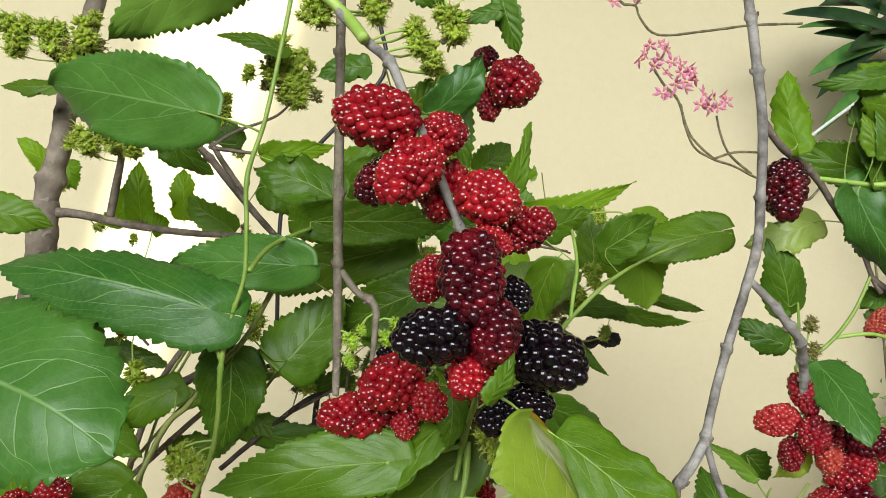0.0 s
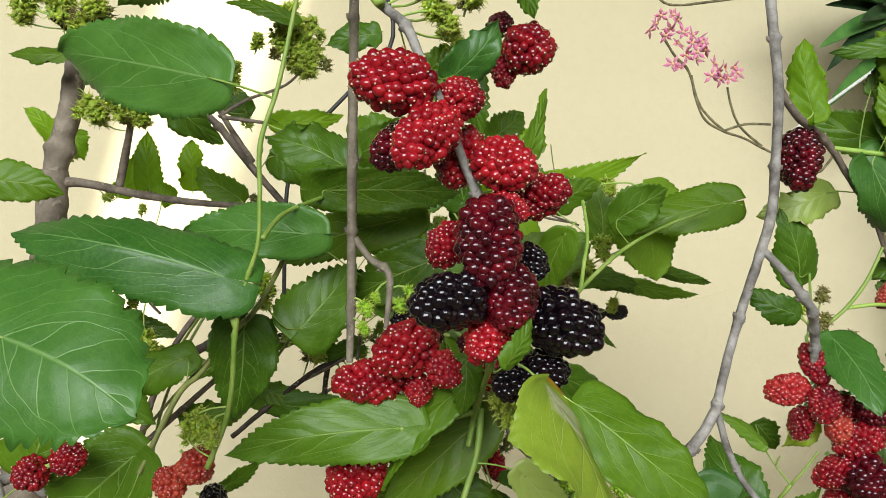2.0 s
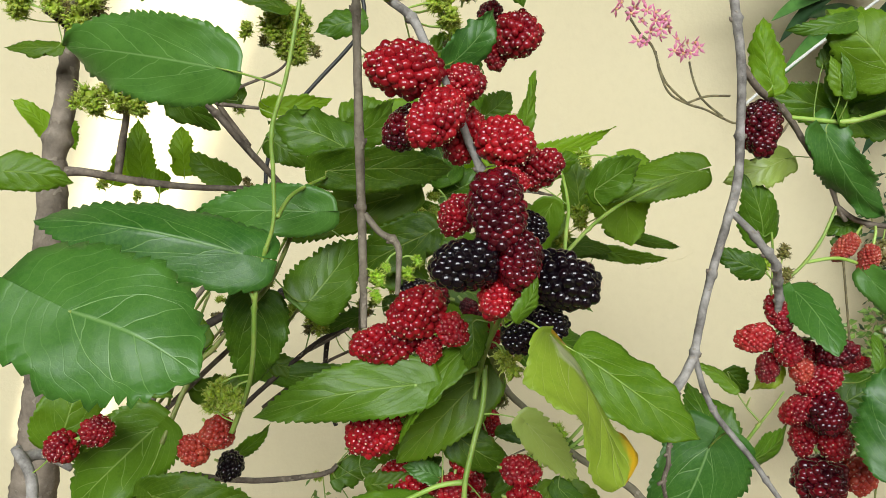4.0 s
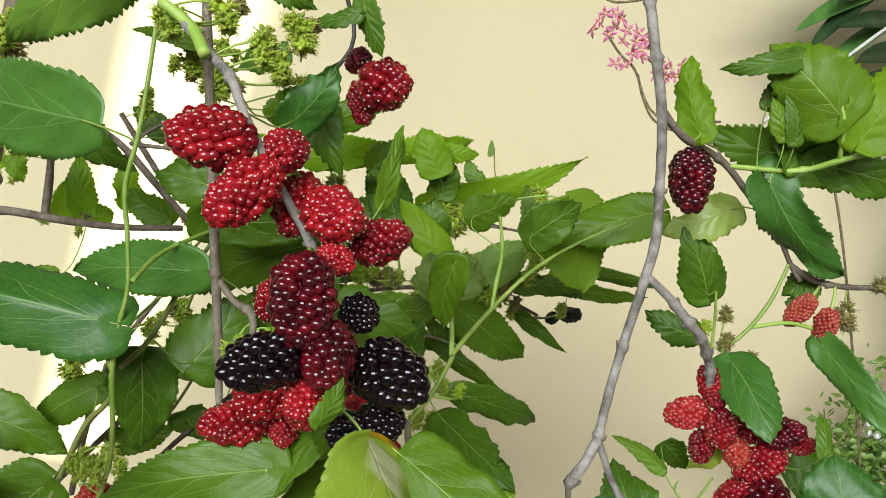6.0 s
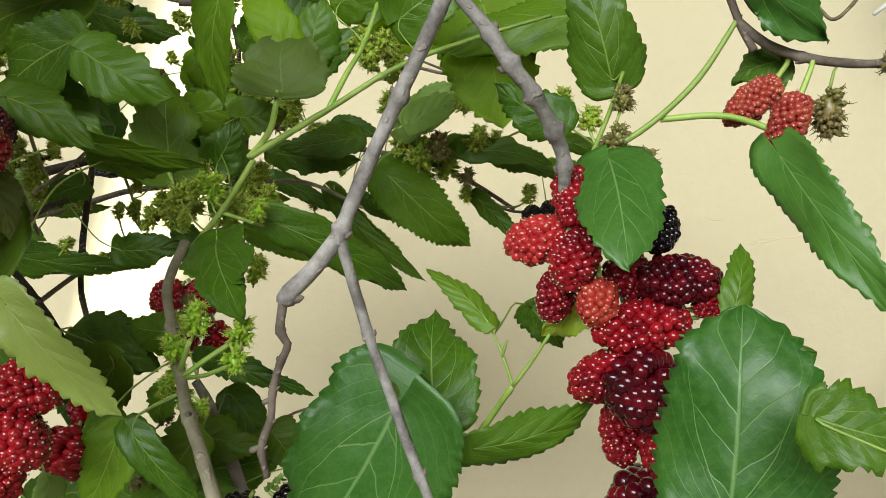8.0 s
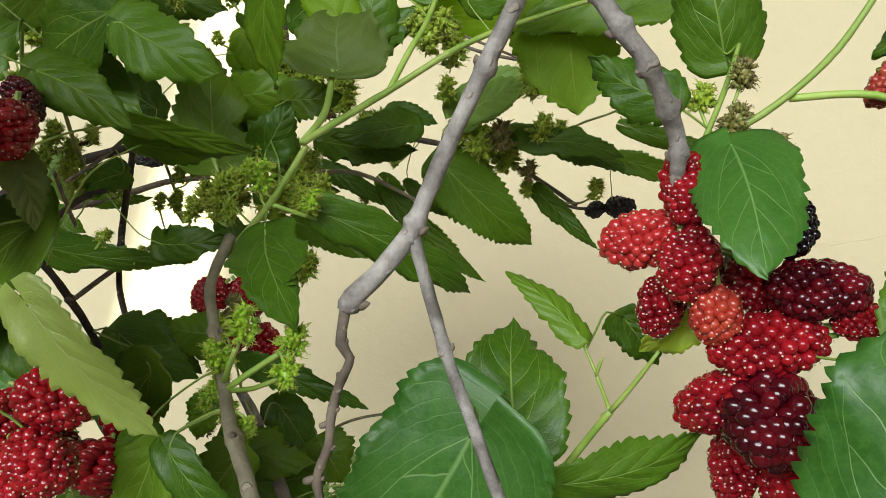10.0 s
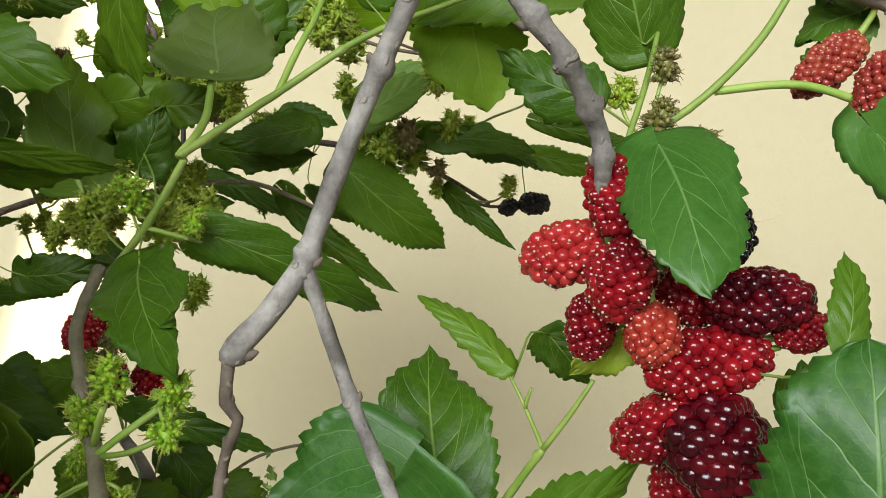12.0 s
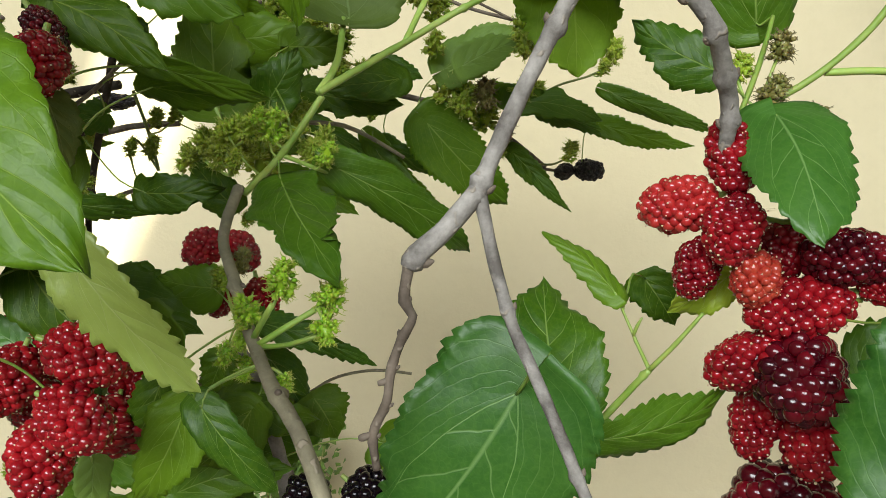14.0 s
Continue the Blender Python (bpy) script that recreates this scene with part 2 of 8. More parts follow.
JUICE = {
    "red": juicy("skin_red", (0.17, 0.003, 0.007), (0.30, 0.007, 0.012), (0.085, 0.0015, 0.005)),
    "bright": juicy("skin_bright_red", (0.23, 0.004, 0.009), (0.36, 0.010, 0.015), (0.13, 0.002, 0.006)),
    "orange": juicy("skin_orange_red", (0.30, 0.022, 0.014), (0.40, 0.055, 0.028), (0.25, 0.012, 0.011), 0.25),
    "pink": juicy("skin_pink_red", (0.33, 0.014, 0.016), (0.45, 0.036, 0.03), (0.26, 0.008, 0.011), 0.22),
    "dusty": juicy("skin_dusty_red", (0.29, 0.030, 0.020), (0.37, 0.080, 0.038), (0.24, 0.016, 0.016), 0.30),
    "wine": juicy("skin_wine", (0.040, 0.001, 0.004), (0.13, 0.003, 0.008), (0.010, 0.001, 0.003)),
    "black": juicy("skin_black", (0.003, 0.0015, 0.003), (0.007, 0.002, 0.004), (0.002, 0.0015, 0.003), 0.12),
    "green": juicy("skin_green", (0.17, 0.27, 0.014), (0.34, 0.44, 0.03), (0.20, 0.24, 0.02), 0.5),
    "lime": juicy("skin_lime", (0.16, 0.34, 0.012), (0.36, 0.55, 0.03), (0.22, 0.36, 0.02), 0.4),
    "tawny": juicy("skin_tawny", (0.12, 0.13, 0.02), (0.22, 0.20, 0.05), (0.16, 0.10, 0.04), 0.45),
    "dry": juicy("skin_dry", (0.006, 0.005, 0.006), (0.018, 0.012, 0.012), (0.01, 0.007, 0.008), 0.5),
}


def plain(name, a, b, rough=0.6, scale=200.0, **extra):
    k = Mat(name)
    return k.end(k.shader(k.mix(k.ramp(k.noise(scale, 3.0), 0.35, 0.65), a, b), rough, k.bump(k.noise(scale * 3, 3.0), 0.3, 0.0005), **extra))


STYLE = plain("style_pale", (0.50, 0.34, 0.22), (0.66, 0.52, 0.36), 0.5)
HAIR = plain("style_green", (0.26, 0.32, 0.035), (0.44, 0.48, 0.09), 0.6)
HAIR_DARK = plain("style_brown", (0.10, 0.08, 0.03), (0.2, 0.16, 0.06), 0.6)
PETAL = plain("petal_pink", (0.62, 0.16, 0.30), (0.74, 0.30, 0.42), 0.5, Subsurface_Weight=0.1, Subsurface_Scale=0.003)
LIP = plain("petal_lip", (0.75, 0.35, 0.10), (0.8, 0.5, 0.3), 0.5)
SPRIG = plain("sprig_stem", (0.08, 0.065, 0.03), (0.22, 0.18, 0.08), 0.6)
CABLE = plain("cable_black", (0.012, 0.012, 0.012), (0.02, 0.02, 0.02), 0.45)
CORD = plain("cord_white", (0.6, 0.6, 0.57), (0.75, 0.74, 0.7), 0.6)
# one strap leaf colour twice: deep shade in the first, light in the second
STRAP_SHADED = plain("strap_leaf", (0.012, 0.035, 0.012), (0.03, 0.075, 0.022), 0.4, 40.0)
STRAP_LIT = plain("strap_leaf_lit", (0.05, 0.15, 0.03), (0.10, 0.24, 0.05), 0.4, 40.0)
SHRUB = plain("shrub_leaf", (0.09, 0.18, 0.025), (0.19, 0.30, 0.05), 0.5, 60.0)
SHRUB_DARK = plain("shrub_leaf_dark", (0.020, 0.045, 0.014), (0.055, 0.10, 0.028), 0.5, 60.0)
VIOLET_FLOWER = plain("flower_violet", (0.42, 0.24, 0.50), (0.55, 0.36, 0.62), 0.6)
WHITE_FLOWER = plain("flower_white", (0.68, 0.68, 0.62), (0.78, 0.78, 0.74), 0.6)


def plaster_material():
    k = Mat("plaster_cream")
    big, fine = k.noise(2.2, 4.0), k.noise(60.0, 6.0, 0.6)
    col = k.mix(k.ramp(big, 0.3, 0.7), (0.705, 0.61, 0.393), (0.75, 0.655, 0.432))
    col = k.mix(k.math("MULTIPLY", k.ramp(fine, 0.45, 0.75), 0.25), col, (0.64, 0.55, 0.35))
    col = k.mix(k.math("MULTIPLY", k.ramp(k.noise(14.0, 5.0, 0.7), 0.6, 0.78), 0.3), col, (0.77, 0.69, 0.50))
    trowel = k.noise(9.0, 3.0)
    h = k.math("ADD", k.math("MULTIPLY", trowel, 1.4), k.math("MULTIPLY", k.noise(180.0, 4.0), 0.25))
    return k.end(k.shader(col, 0.8, k.bump(h, 0.35, 0.006), Specular_IOR_Level=0.25))


PLASTER = plaster_material()
SOIL = plain("soil", (0.08, 0.055, 0.035), (0.16, 0.12, 0.08), 0.9, 25.0)
# only for the unseen light blockers, dark to keep their bounce low
CONCRETE = plain("concrete", (0.10, 0.096, 0.088), (0.15, 0.145, 0.135), 0.85, 12.0)

# ---- builders ----


def mesh_of(name, bm, mats, smooth=True):
    me = bpy.data.meshes.new(name)
    bm.to_mesh(me)
    bm.free()
    for m in mats if isinstance(mats, (list, tuple)) else [mats]:
        me.materials.append(m)
    if smooth:
        me.polygons.foreach_set("use_smooth", [True] * len(me.polygons))
    return me


def part(name, bm, mats, parent, label="", smooth=True):
    ob = new(name, bm if isinstance(bm, bpy.types.Mesh) else mesh_of(name, bm, mats, smooth))
    ob.parent = parent
    return tagged(ob, label)


def box(name, lo, hi, mat, label, category, kind="structure"):
    bm = bmesh.new()
    bmesh.ops.create_cube(bm, size=1.0)
    for v in bm.verts:
        v.co = Vector([(a + b) / 2 + c * (b - a) for a, b, c in zip(lo, hi, v.co)])
    bmesh.ops.bevel(bm, geom=bm.edges[:], offset=0.004, segments=1, affect="EDGES")
    return tagged(new(name, mesh_of(name, bm, mat, False)), label, category, kind=kind)


def spline(pts, step):
    """Points with radius, smoothed and evenly subdivided."""
    p = [Vector(q[:3]) for q in pts]
    r = [q[3] for q in pts]
    out = []
    for i in range(len(p) - 1):
        p0, p1, p2, p3 = p[max(i - 1, 0)], p[i], p[i + 1], p[min(i + 2, len(p) - 1)]
        n = max(2, int((p2 - p1).length / step))
        for j in range(n):
            t = j / n
            q = 0.5 * ((2 * p1) + (p2 - p0) * t + (2 * p0 - 5 * p1 + 4 * p2 - p3) * t * t + (3 * p1 - p0 - 3 * p2 + p3) * t ** 3)
            out.append((q, r[i] + (r[i + 1] - r[i]) * t))
    out.append((p[-1], r[-1]))
    return out


def tube(bm, pts, sides=8, step=0.004, rough=0.0, knots=(), seed=0):
    """A tapered stem along pts; knots are swellings at those fractions of its length."""
    line = spline(pts, step)
    total = max(1e-6, sum((line[i + 1][0] - line[i][0]).length for i in range(len(line) - 1)))
    run, rings = 0.0, []
    side = Vector((0.31, -0.52, 0.8))
    for i, (q, r) in enumerate(line):
        a, b = line[max(i - 1, 0)][0], line[min(i + 1, len(line) - 1)][0]
        d = (b - a).normalized()
        side = (side - d * side.dot(d)).normalized()
        up = d.cross(side)
        if i:
            run += (q - line[i - 1][0]).length
        swell = []
        for n, kf in enumerate(knots):
            e = (run / total - kf) * total / (r * 0.7 + 1e-6)
            swell.append((0.62 * math.exp(-e * e), n * 2.4 + seed))
        ring = []
        for s in range(sides):
            g = 2 * math.pi * s / sides
            grow = 1.0 + sum(h * (0.62 + 0.38 * math.cos(g - c)) for h, c in swell)
            w = r * grow * (1 + rough * noise.noise(Vector((q.x * 160 + seed, q.z * 160 + math.cos(g), q.y * 160 + math.sin(g)))))
            ring.append(bm.verts.new(q + side * (math.cos(g) * w) + up * (math.sin(g) * w)))
        rings.append(ring)
    for a, b in zip(rings, rings[1:]):
        for s in range(sides):
            bm.faces.new((a[s], a[(s + 1) % sides], b[(s + 1) % sides], b[s]))
    bm.faces.new(rings[0][::-1])
    bm.faces.new(rings[-1])
    return bm


tree = tagged(new("mulberry_tree"), "mulberry tree with grey branches, serrated green leaves, before a cream wall", "tree")
tree.location = TREE_FOOT


def to_tree(ob):
    """Keeps world places for a part of the tree."""
    ob.matrix_parent_inverse = Matrix.Translation(-Vector(TREE_FOOT))
    return ob


WOOD = []


def nearest_wood(place, reach, back=None):
    """The nearest point of a stem within reach; back: only on that side."""
    best, found = reach, None
    for q in WOOD:
        d = q - place
        n = d.length
        if n < best and (back is None or d.dot(back) > -0.3 * n):
            best, found = n, q
    return found


def branch(pts, bark="grey", knots=(), rough=0.30, sides=10, label=""):
    bm = bmesh.new()
    tube(bm, pts, sides, 0.0018 if knots else 0.004, rough, knots, len(bpy.data.objects))
    words = {"grey": "grey woody branch with knots", "brown": "thin brown twig", "dark": "thin dark dry twig", "green": "smooth green young shoot", "lime": "bright green young shoot",
             "olive": "olive green young shoot", "trunk": "thick grey-brown limb", "tan": "pale tan dry twig", "stem": "straight brown-grey hanging stem with ringed nodes"}
    limb = to_tree(part("branch" if bark in ("grey", "trunk", "stem") else "twig" if bark in ("brown", "dark", "tan") else "shoot", bm, BARK[bark], tree, label or words[bark]))
    rng = random.Random(len(pts) * 31 + len(knots) * 7 + int(abs(pts[0][0]) * 1e4))
    way = spline(pts, 0.002)
    WOOD.extend(q for q, _ in way[::2])
    for kf in knots if bark in ("grey", "stem", "brown", "tan") else ():
        n = min(len(way) - 2, max(1, int(kf * (len(way) - 1))))
        q, rad = way[n]
        d = (way[n + 1][0] - way[n - 1][0]).normalized()
        out = d.cross(Vector((0, -1, rng.uniform(-0.6, 0.6)))).normalized() * rng.choice((-1, 1))
        bud = bmesh.new()
        bmesh.ops.create_icosphere(bud, subdivisions=2, radius=1.0)
        turn = (out * 0.7 - d).normalized().to_track_quat("Z", "Y").to_matrix()
        for v in bud.verts:
            c = v.co.copy()
            taper = 1.0 - 0.45 * max(0.0, c.z)
            v.co = q + out * rad * 1.15 + turn @ Vector((c.x * taper * rad * 0.5, c.y * taper * rad * 0.5, c.z * rad * 0.8))
        part("bud", bud, BARK["brown"], limb, "small dry brown bud")
    return limb


def leaf(base, tip, normal, width, skin="mature", arch=0.06, fold=0.12, wave=0.05, under=0, seed=0, stalk=None, lobe=0.16, eaten=0.0, point=0.8, toothed=1.0):
    """A serrated mulberry leaf from its stalk end to its tip, facing along normal; under=1 shows its underside."""
    base, tip, nrm = Vector(base), Vector(tip), Vector(normal)
    axis = tip - base
    length = axis.length
    axis.normalize()
    nrm = (nrm - axis * nrm.dot(axis)).normalized()
    rng = random.Random(seed * 7 + 3)
    teeth = max(10, min(22, int(length / 0.0034)))
    rows, half = 3 * teeth, 7 if width > 0.024 else 5
    ph, ph2, lean = rng.random() * 6.28, rng.random() * 6.28, (rng.random() - 0.5) * 0.12
    ragged = rng.uniform(0.04, 0.15) * (0.5 if width > 0.03 else 1.0)
    wave, twist, ruffle = wave * rng.uniform(0.9, 2.3), rng.uniform(-0.45, 0.45), rng.uniform(0.012, 0.03)
    droop, cup = rng.uniform(0.02, 0.20) * (0.5 if width > 0.03 else 1.0), rng.uniform(-0.10, 0.14)
    drip, cut = rng.uniform(0.40, 0.70), rng.uniform(0.055, 0.10) * toothed
    full = rng.uniform(0.25, 0.33)
    peak = (full / (full + point)) ** full * (point / (full + point)) ** point
    notch = {side: [rng.uniform(0.35, 1.5) for _ in range(teeth + 1)] for side in (-1, 1)}
    bites = [(rng.random() * 0.7 + 0.15, rng.choice((-1, 1)), 0.05 + 0.08 * rng.random()) for _ in range(int(eaten * 6))]
    top, low = [], []
    bm = bmesh.new()
    uvl = bm.loops.layers.uv.new("UVMap")
    uvs = {}
    for i in range(rows + 1):
        s = (i / rows) ** 1.25
        body = s ** full * (1 - s) ** point / peak
        if s > 0.86:
            body *= drip + (1 - drip) * ((1 - s) / 0.14) ** 0.8
        rowt, rowl = [], []
        for j in range(-half, half + 1):
            v = j / half
            av, side = abs(v), 1 if v > 0 else -1
            w = body * (1 + ragged * av * (0.6 * math.sin(s * 13 + ph * 3 + 2 * (v > 0)) + 0.45 * math.sin(s * 31 + ph2 * 5 + 3 * (v > 0))))
            slip = 0.0
            if av == 1:
                tooth = notch[side][i // 3] * min(1.0, s * 9 + 0.15, body * 2.5)
                w += cut * tooth * (-0.55, 0.15, 0.5)[i % 3] * (1.0 if width > 0.02 else 1.5)
                slip = 0.010 * toothed * tooth * (0, 0.4, 1.0)[i % 3] * length
                for bs, bside, bw in bites:
                    if bside * v > 0 and abs(s - bs) < bw:
                        w *= 1 - 0.55 * (1 - abs(s - bs) / bw)
            x = v * w * 0.5 * width
            y = s * length - lobe * length * av ** 1.6 * (1 - s) ** 3 + 0.10 * length * av * (s * (1 - s)) + slip
            z = arch * length * 4 * s * (1 - s) - fold * abs(x) + wave * width * (av ** 2) * math.sin(s * 9 + ph + (2.1 if v > 0 else 0)) \
                + 0.5 * wave * width * math.sin(s * 4.3 + ph2) * s * (1 - s) * 2 + ruffle * width * av ** 3 * math.sin(s * 27 + ph2 * 3 * v) + twist * x * (s - 0.45) \
                - droop * length * s ** 2.4 + cup * width * (w * v) ** 2
            x += lean * length * math.sin(math.pi * s)
            for row, dz in ((rowt, 0.00013), (rowl, -0.00013)):
                vert = bm.verts.new((x, y, z + (dz if av < 1 else dz * 0.4)))
                uvs[vert] = (s, v * 0.5 + 0.5)
                row.append(vert)
        top.append(rowt)
        low.append(rowl)
    n = 2 * half
    for i in range(rows):
        for j in range(n):
            bm.faces.new((top[i][j], top[i][j + 1], top[i + 1][j + 1], top[i + 1][j])).material_index = under
            bm.faces.new((low[i][j], low[i + 1][j], low[i + 1][j + 1], low[i][j + 1])).material_index = 1 - under
        bm.faces.new((top[i][0], top[i + 1][0], low[i + 1][0], low[i][0])).material_index = under
        bm.faces.new((top[i][n], low[i][n], low[i + 1][n], top[i + 1][n])).material_index = under
    for f in bm.faces:
        for loop in f.loops:
            loop[uvl].uv = uvs[loop.vert]
    ob = part("leaf", bm, LEAF[skin], tree)
    words = {"glossy": "glossy blue-green serrated leaf", "mature": "glossy mid-green serrated leaf", "dark": "dark green serrated leaf", "fresh": "bright fresh green serrated leaf", "yellow": "yellowing pale green leaf", "young": "light yellow-green thin young leaf, backlight glow put into its colour", "turning": "yellow-green ageing leaf with a golden margin and a pale patch",
             "pale": "pale grey-green leaf underside", "worn": "yellow-brown spotted ageing leaf"}
    tagged(ob, words[skin])
    side = axis.cross(nrm)
    m = Matrix((side, axis, nrm)).transposed().to_4x4()
    m.translation = base
    ob.matrix_parent_inverse = Matrix.Translation(-Vector(TREE_FOOT))
    ob.matrix_basis = m
    if stalk is not None:
        found = nearest_wood(base, 0.07, -axis)
        e = m.inverted() @ (found if found is not None else base + (Vector(stalk) - base) * 0.5)
        d = e.length
        pm = bmesh.new()
        r = max(0.0004, min(0.0010, width * 0.012))
        tube(pm, [(0, 0.012 * length, 0.0001, r * 0.7), (e.x * 0.22, e.y * 0.22 - d * 0.14, e.z * 0.28, r), (e.x * 0.7, e.y * 0.75 - d * 0.06, e.z * 0.7 - d * 0.03, r), (e.x, e.y, e.z, r * 1.25)], 6, 0.004)
        part("petiole", pm, BARK["lime" if skin in ("fresh", "yellow", "turning", "pale", "young") else "green"], ob, "slim green leaf stalk")
    return ob


# berries: drupelet places for a few proportions, one unit wide, from the stalk end along z
def ball_data(sub):
    bm = bmesh.new()
    bmesh.ops.create_icosphere(bm, subdivisions=sub, radius=1.0)
    data = [v.co.copy() for v in bm.verts], [[v.index for v in f.verts] for f in bm.faces]
    bm.free()
    return data


BALL, BEAD = ball_data(2), ball_data(1)


def spots(ratio, size, seed):
    """Pose of each drupelet, laid in a spiral round the fruit."""
    rng = random.Random(seed)
    n = int(3.3 * (0.55 + 0.45 * ratio) / (size * size * 3.0))
    rx, rz = 0.5 - size * 0.85, ratio / 2 - size * 0.7
    out = []
    for i in range(n):
        h = 1 - 2 * (i + 0.5) / n
        a = i * 2.399963 + rng.uniform(-0.14, 0.14)
        q = math.sqrt(max(0, 1 - h * h))
        taper = 0.95 + 0.10 * h + 0.05 * math.sin(a * 2 + seed)
        nn = Vector((math.cos(a) * q / rx, math.sin(a) * q / rx, -h / rz)).normalized()
        c = Vector((math.cos(a) * q * rx * taper, math.sin(a) * q * rx * taper, -h * rz + ratio / 2)) + nn * rng.uniform(-0.5, 0.3) * size
        rad = size * rng.uniform(0.98, 1.32)
        m = nn.to_track_quat("Z", "Y").to_matrix().to_4x4()
        m.translation = c
        out.append((m @ Matrix.Diagonal((rad, rad * rng.uniform(0.9, 1.1), rad * 1.15, 1)), c + nn * rad * 1.1, nn, rng))
    return out


def joined(name, places, ball):
    verts, faces = [], []
    for m in places:
        k = len(verts)
        verts += [m @ v for v in ball[0]]
        faces += [[k + x for x in f] for f in ball[1]]
    me = bpy.data.meshes.new(name)
    me.from_pydata(verts, [], faces)
    me.polygons.foreach_set("use_smooth", [True] * len(me.polygons))
    return me


def loose_spots(ratio, size, seed):
    """Pose of each bud of a loose young flower spike."""
    rng = random.Random(seed)
    out = []
    for i in range(int(74 * ratio)):
        a, h = i * 2.399963, rng.uniform(0.02, 0.98)
        q = 0.5 * (0.55 + 0.45 * math.sin(math.pi * min(1, h + 0.1))) * rng.uniform(0.35, 1.0)
        nn = Vector((math.cos(a), math.sin(a), (h - 0.4) * 1.2)).normalized()
        c = Vector((math.cos(a) * q, math.sin(a) * q, h * ratio))
        rad = size * rng.uniform(0.6, 1.25)
        m = nn.to_track_quat("Z", "Y").to_matrix().to_4x4()
        m.translation = c
        out.append((m @ Matrix.Diagonal((rad, rad, rad * rng.uniform(1.0, 1.6), 1)), c + nn * rad, nn, rng))
    return out


def berry_kit(ratio, size, seed, hairs=False, loose=False):
    places = loose_spots(ratio, size, seed) if loose else spots(ratio, size, seed)
    body = joined("flesh", [p[0] for p in places], BEAD if hairs else BALL)
    if hairs:
        bm = bmesh.new()
        for m, tip, nn, rng in places:
            for _ in range(2):
                b1 = tip + nn * size * rng.uniform(0.4, 1.3) + Vector([rng.uniform(-1, 1) for _ in range(3)]) * size * 0.6
                b2 = b1 + nn * size * 0.3 + Vector([rng.uniform(-1, 1) for _ in range(3)]) * size * 1.1
                tube(bm, [(*(tip - nn * size * 0.4), 0.022), (*b1, 0.016), (*b2, 0.008)], 3, 10.0)
        fuzz = bpy.data.meshes.new("fuzz")
        bm.to_mesh(fuzz)
        bm.free()
    else:
        dots = []
        for m, tip, nn, rng in places:
            if rng.random() < 0.75:
                dots.append(Matrix.Translation(tip + Vector([rng.uniform(-0.3, 0.3) for _ in range(3)]) * size) @ Matrix.Scale(size * rng.uniform(0.15, 0.26), 4))
        fuzz = joined("fuzz", dots, BEAD)
    return places, body, fuzz


BERRY = {r: berry_kit(r, 0.113, int(r * 100)) for r in (1.0, 1.25, 1.5, 1.8)}
FINE = {r: berry_kit(r, 0.097, int(r * 100) + 7) for r in (1.0, 1.25, 1.5, 1.8)}
CATKIN = {r: berry_kit(r, 0.098, int(r * 77), True, True) for r in (1.0, 1.5)}
SPIKE = {r: berry_kit(r, 0.10, int(r * 53), True, True) for r in (1.0, 1.5, 2.2)}
BEADS, CORES = {}, {}
for skin_name, skin_mat in JUICE.items():
    bead = joined("drupelet", [Matrix.Identity(4)], BALL)
    bead.materials.append(skin_mat)
    BEADS[skin_name] = bead
    CORES[skin_name] = bead.copy()
    CORES[skin_name].name = "core"
BERRY_WORDS = {"red": "ripening deep red mulberry", "bright": "bright red mulberry", "orange": "unripe orange-red mulberry", "pink": "unripe pinkish red mulberry", "wine": "dark wine-red mulberry", "dusty": "unripe dusty orange-red mulberry",
               "black": "ripe glossy black mulberry", "dry": "dried shrivelled black mulberry", "green": "green unripe mulberry with curled styles", "lime": "lime green young mulberry flower spike",
               "tawny": "tawny green unripe mulberry with withered styles"}
KIT = {}


def with_skin(me, key, mat):
    if (me.name, key) not in KIT:
        c = me.copy()
        c.materials.clear()
        c.materials.append(mat)
        KIT[me.name, key] = c
    return KIT[me.name, key]


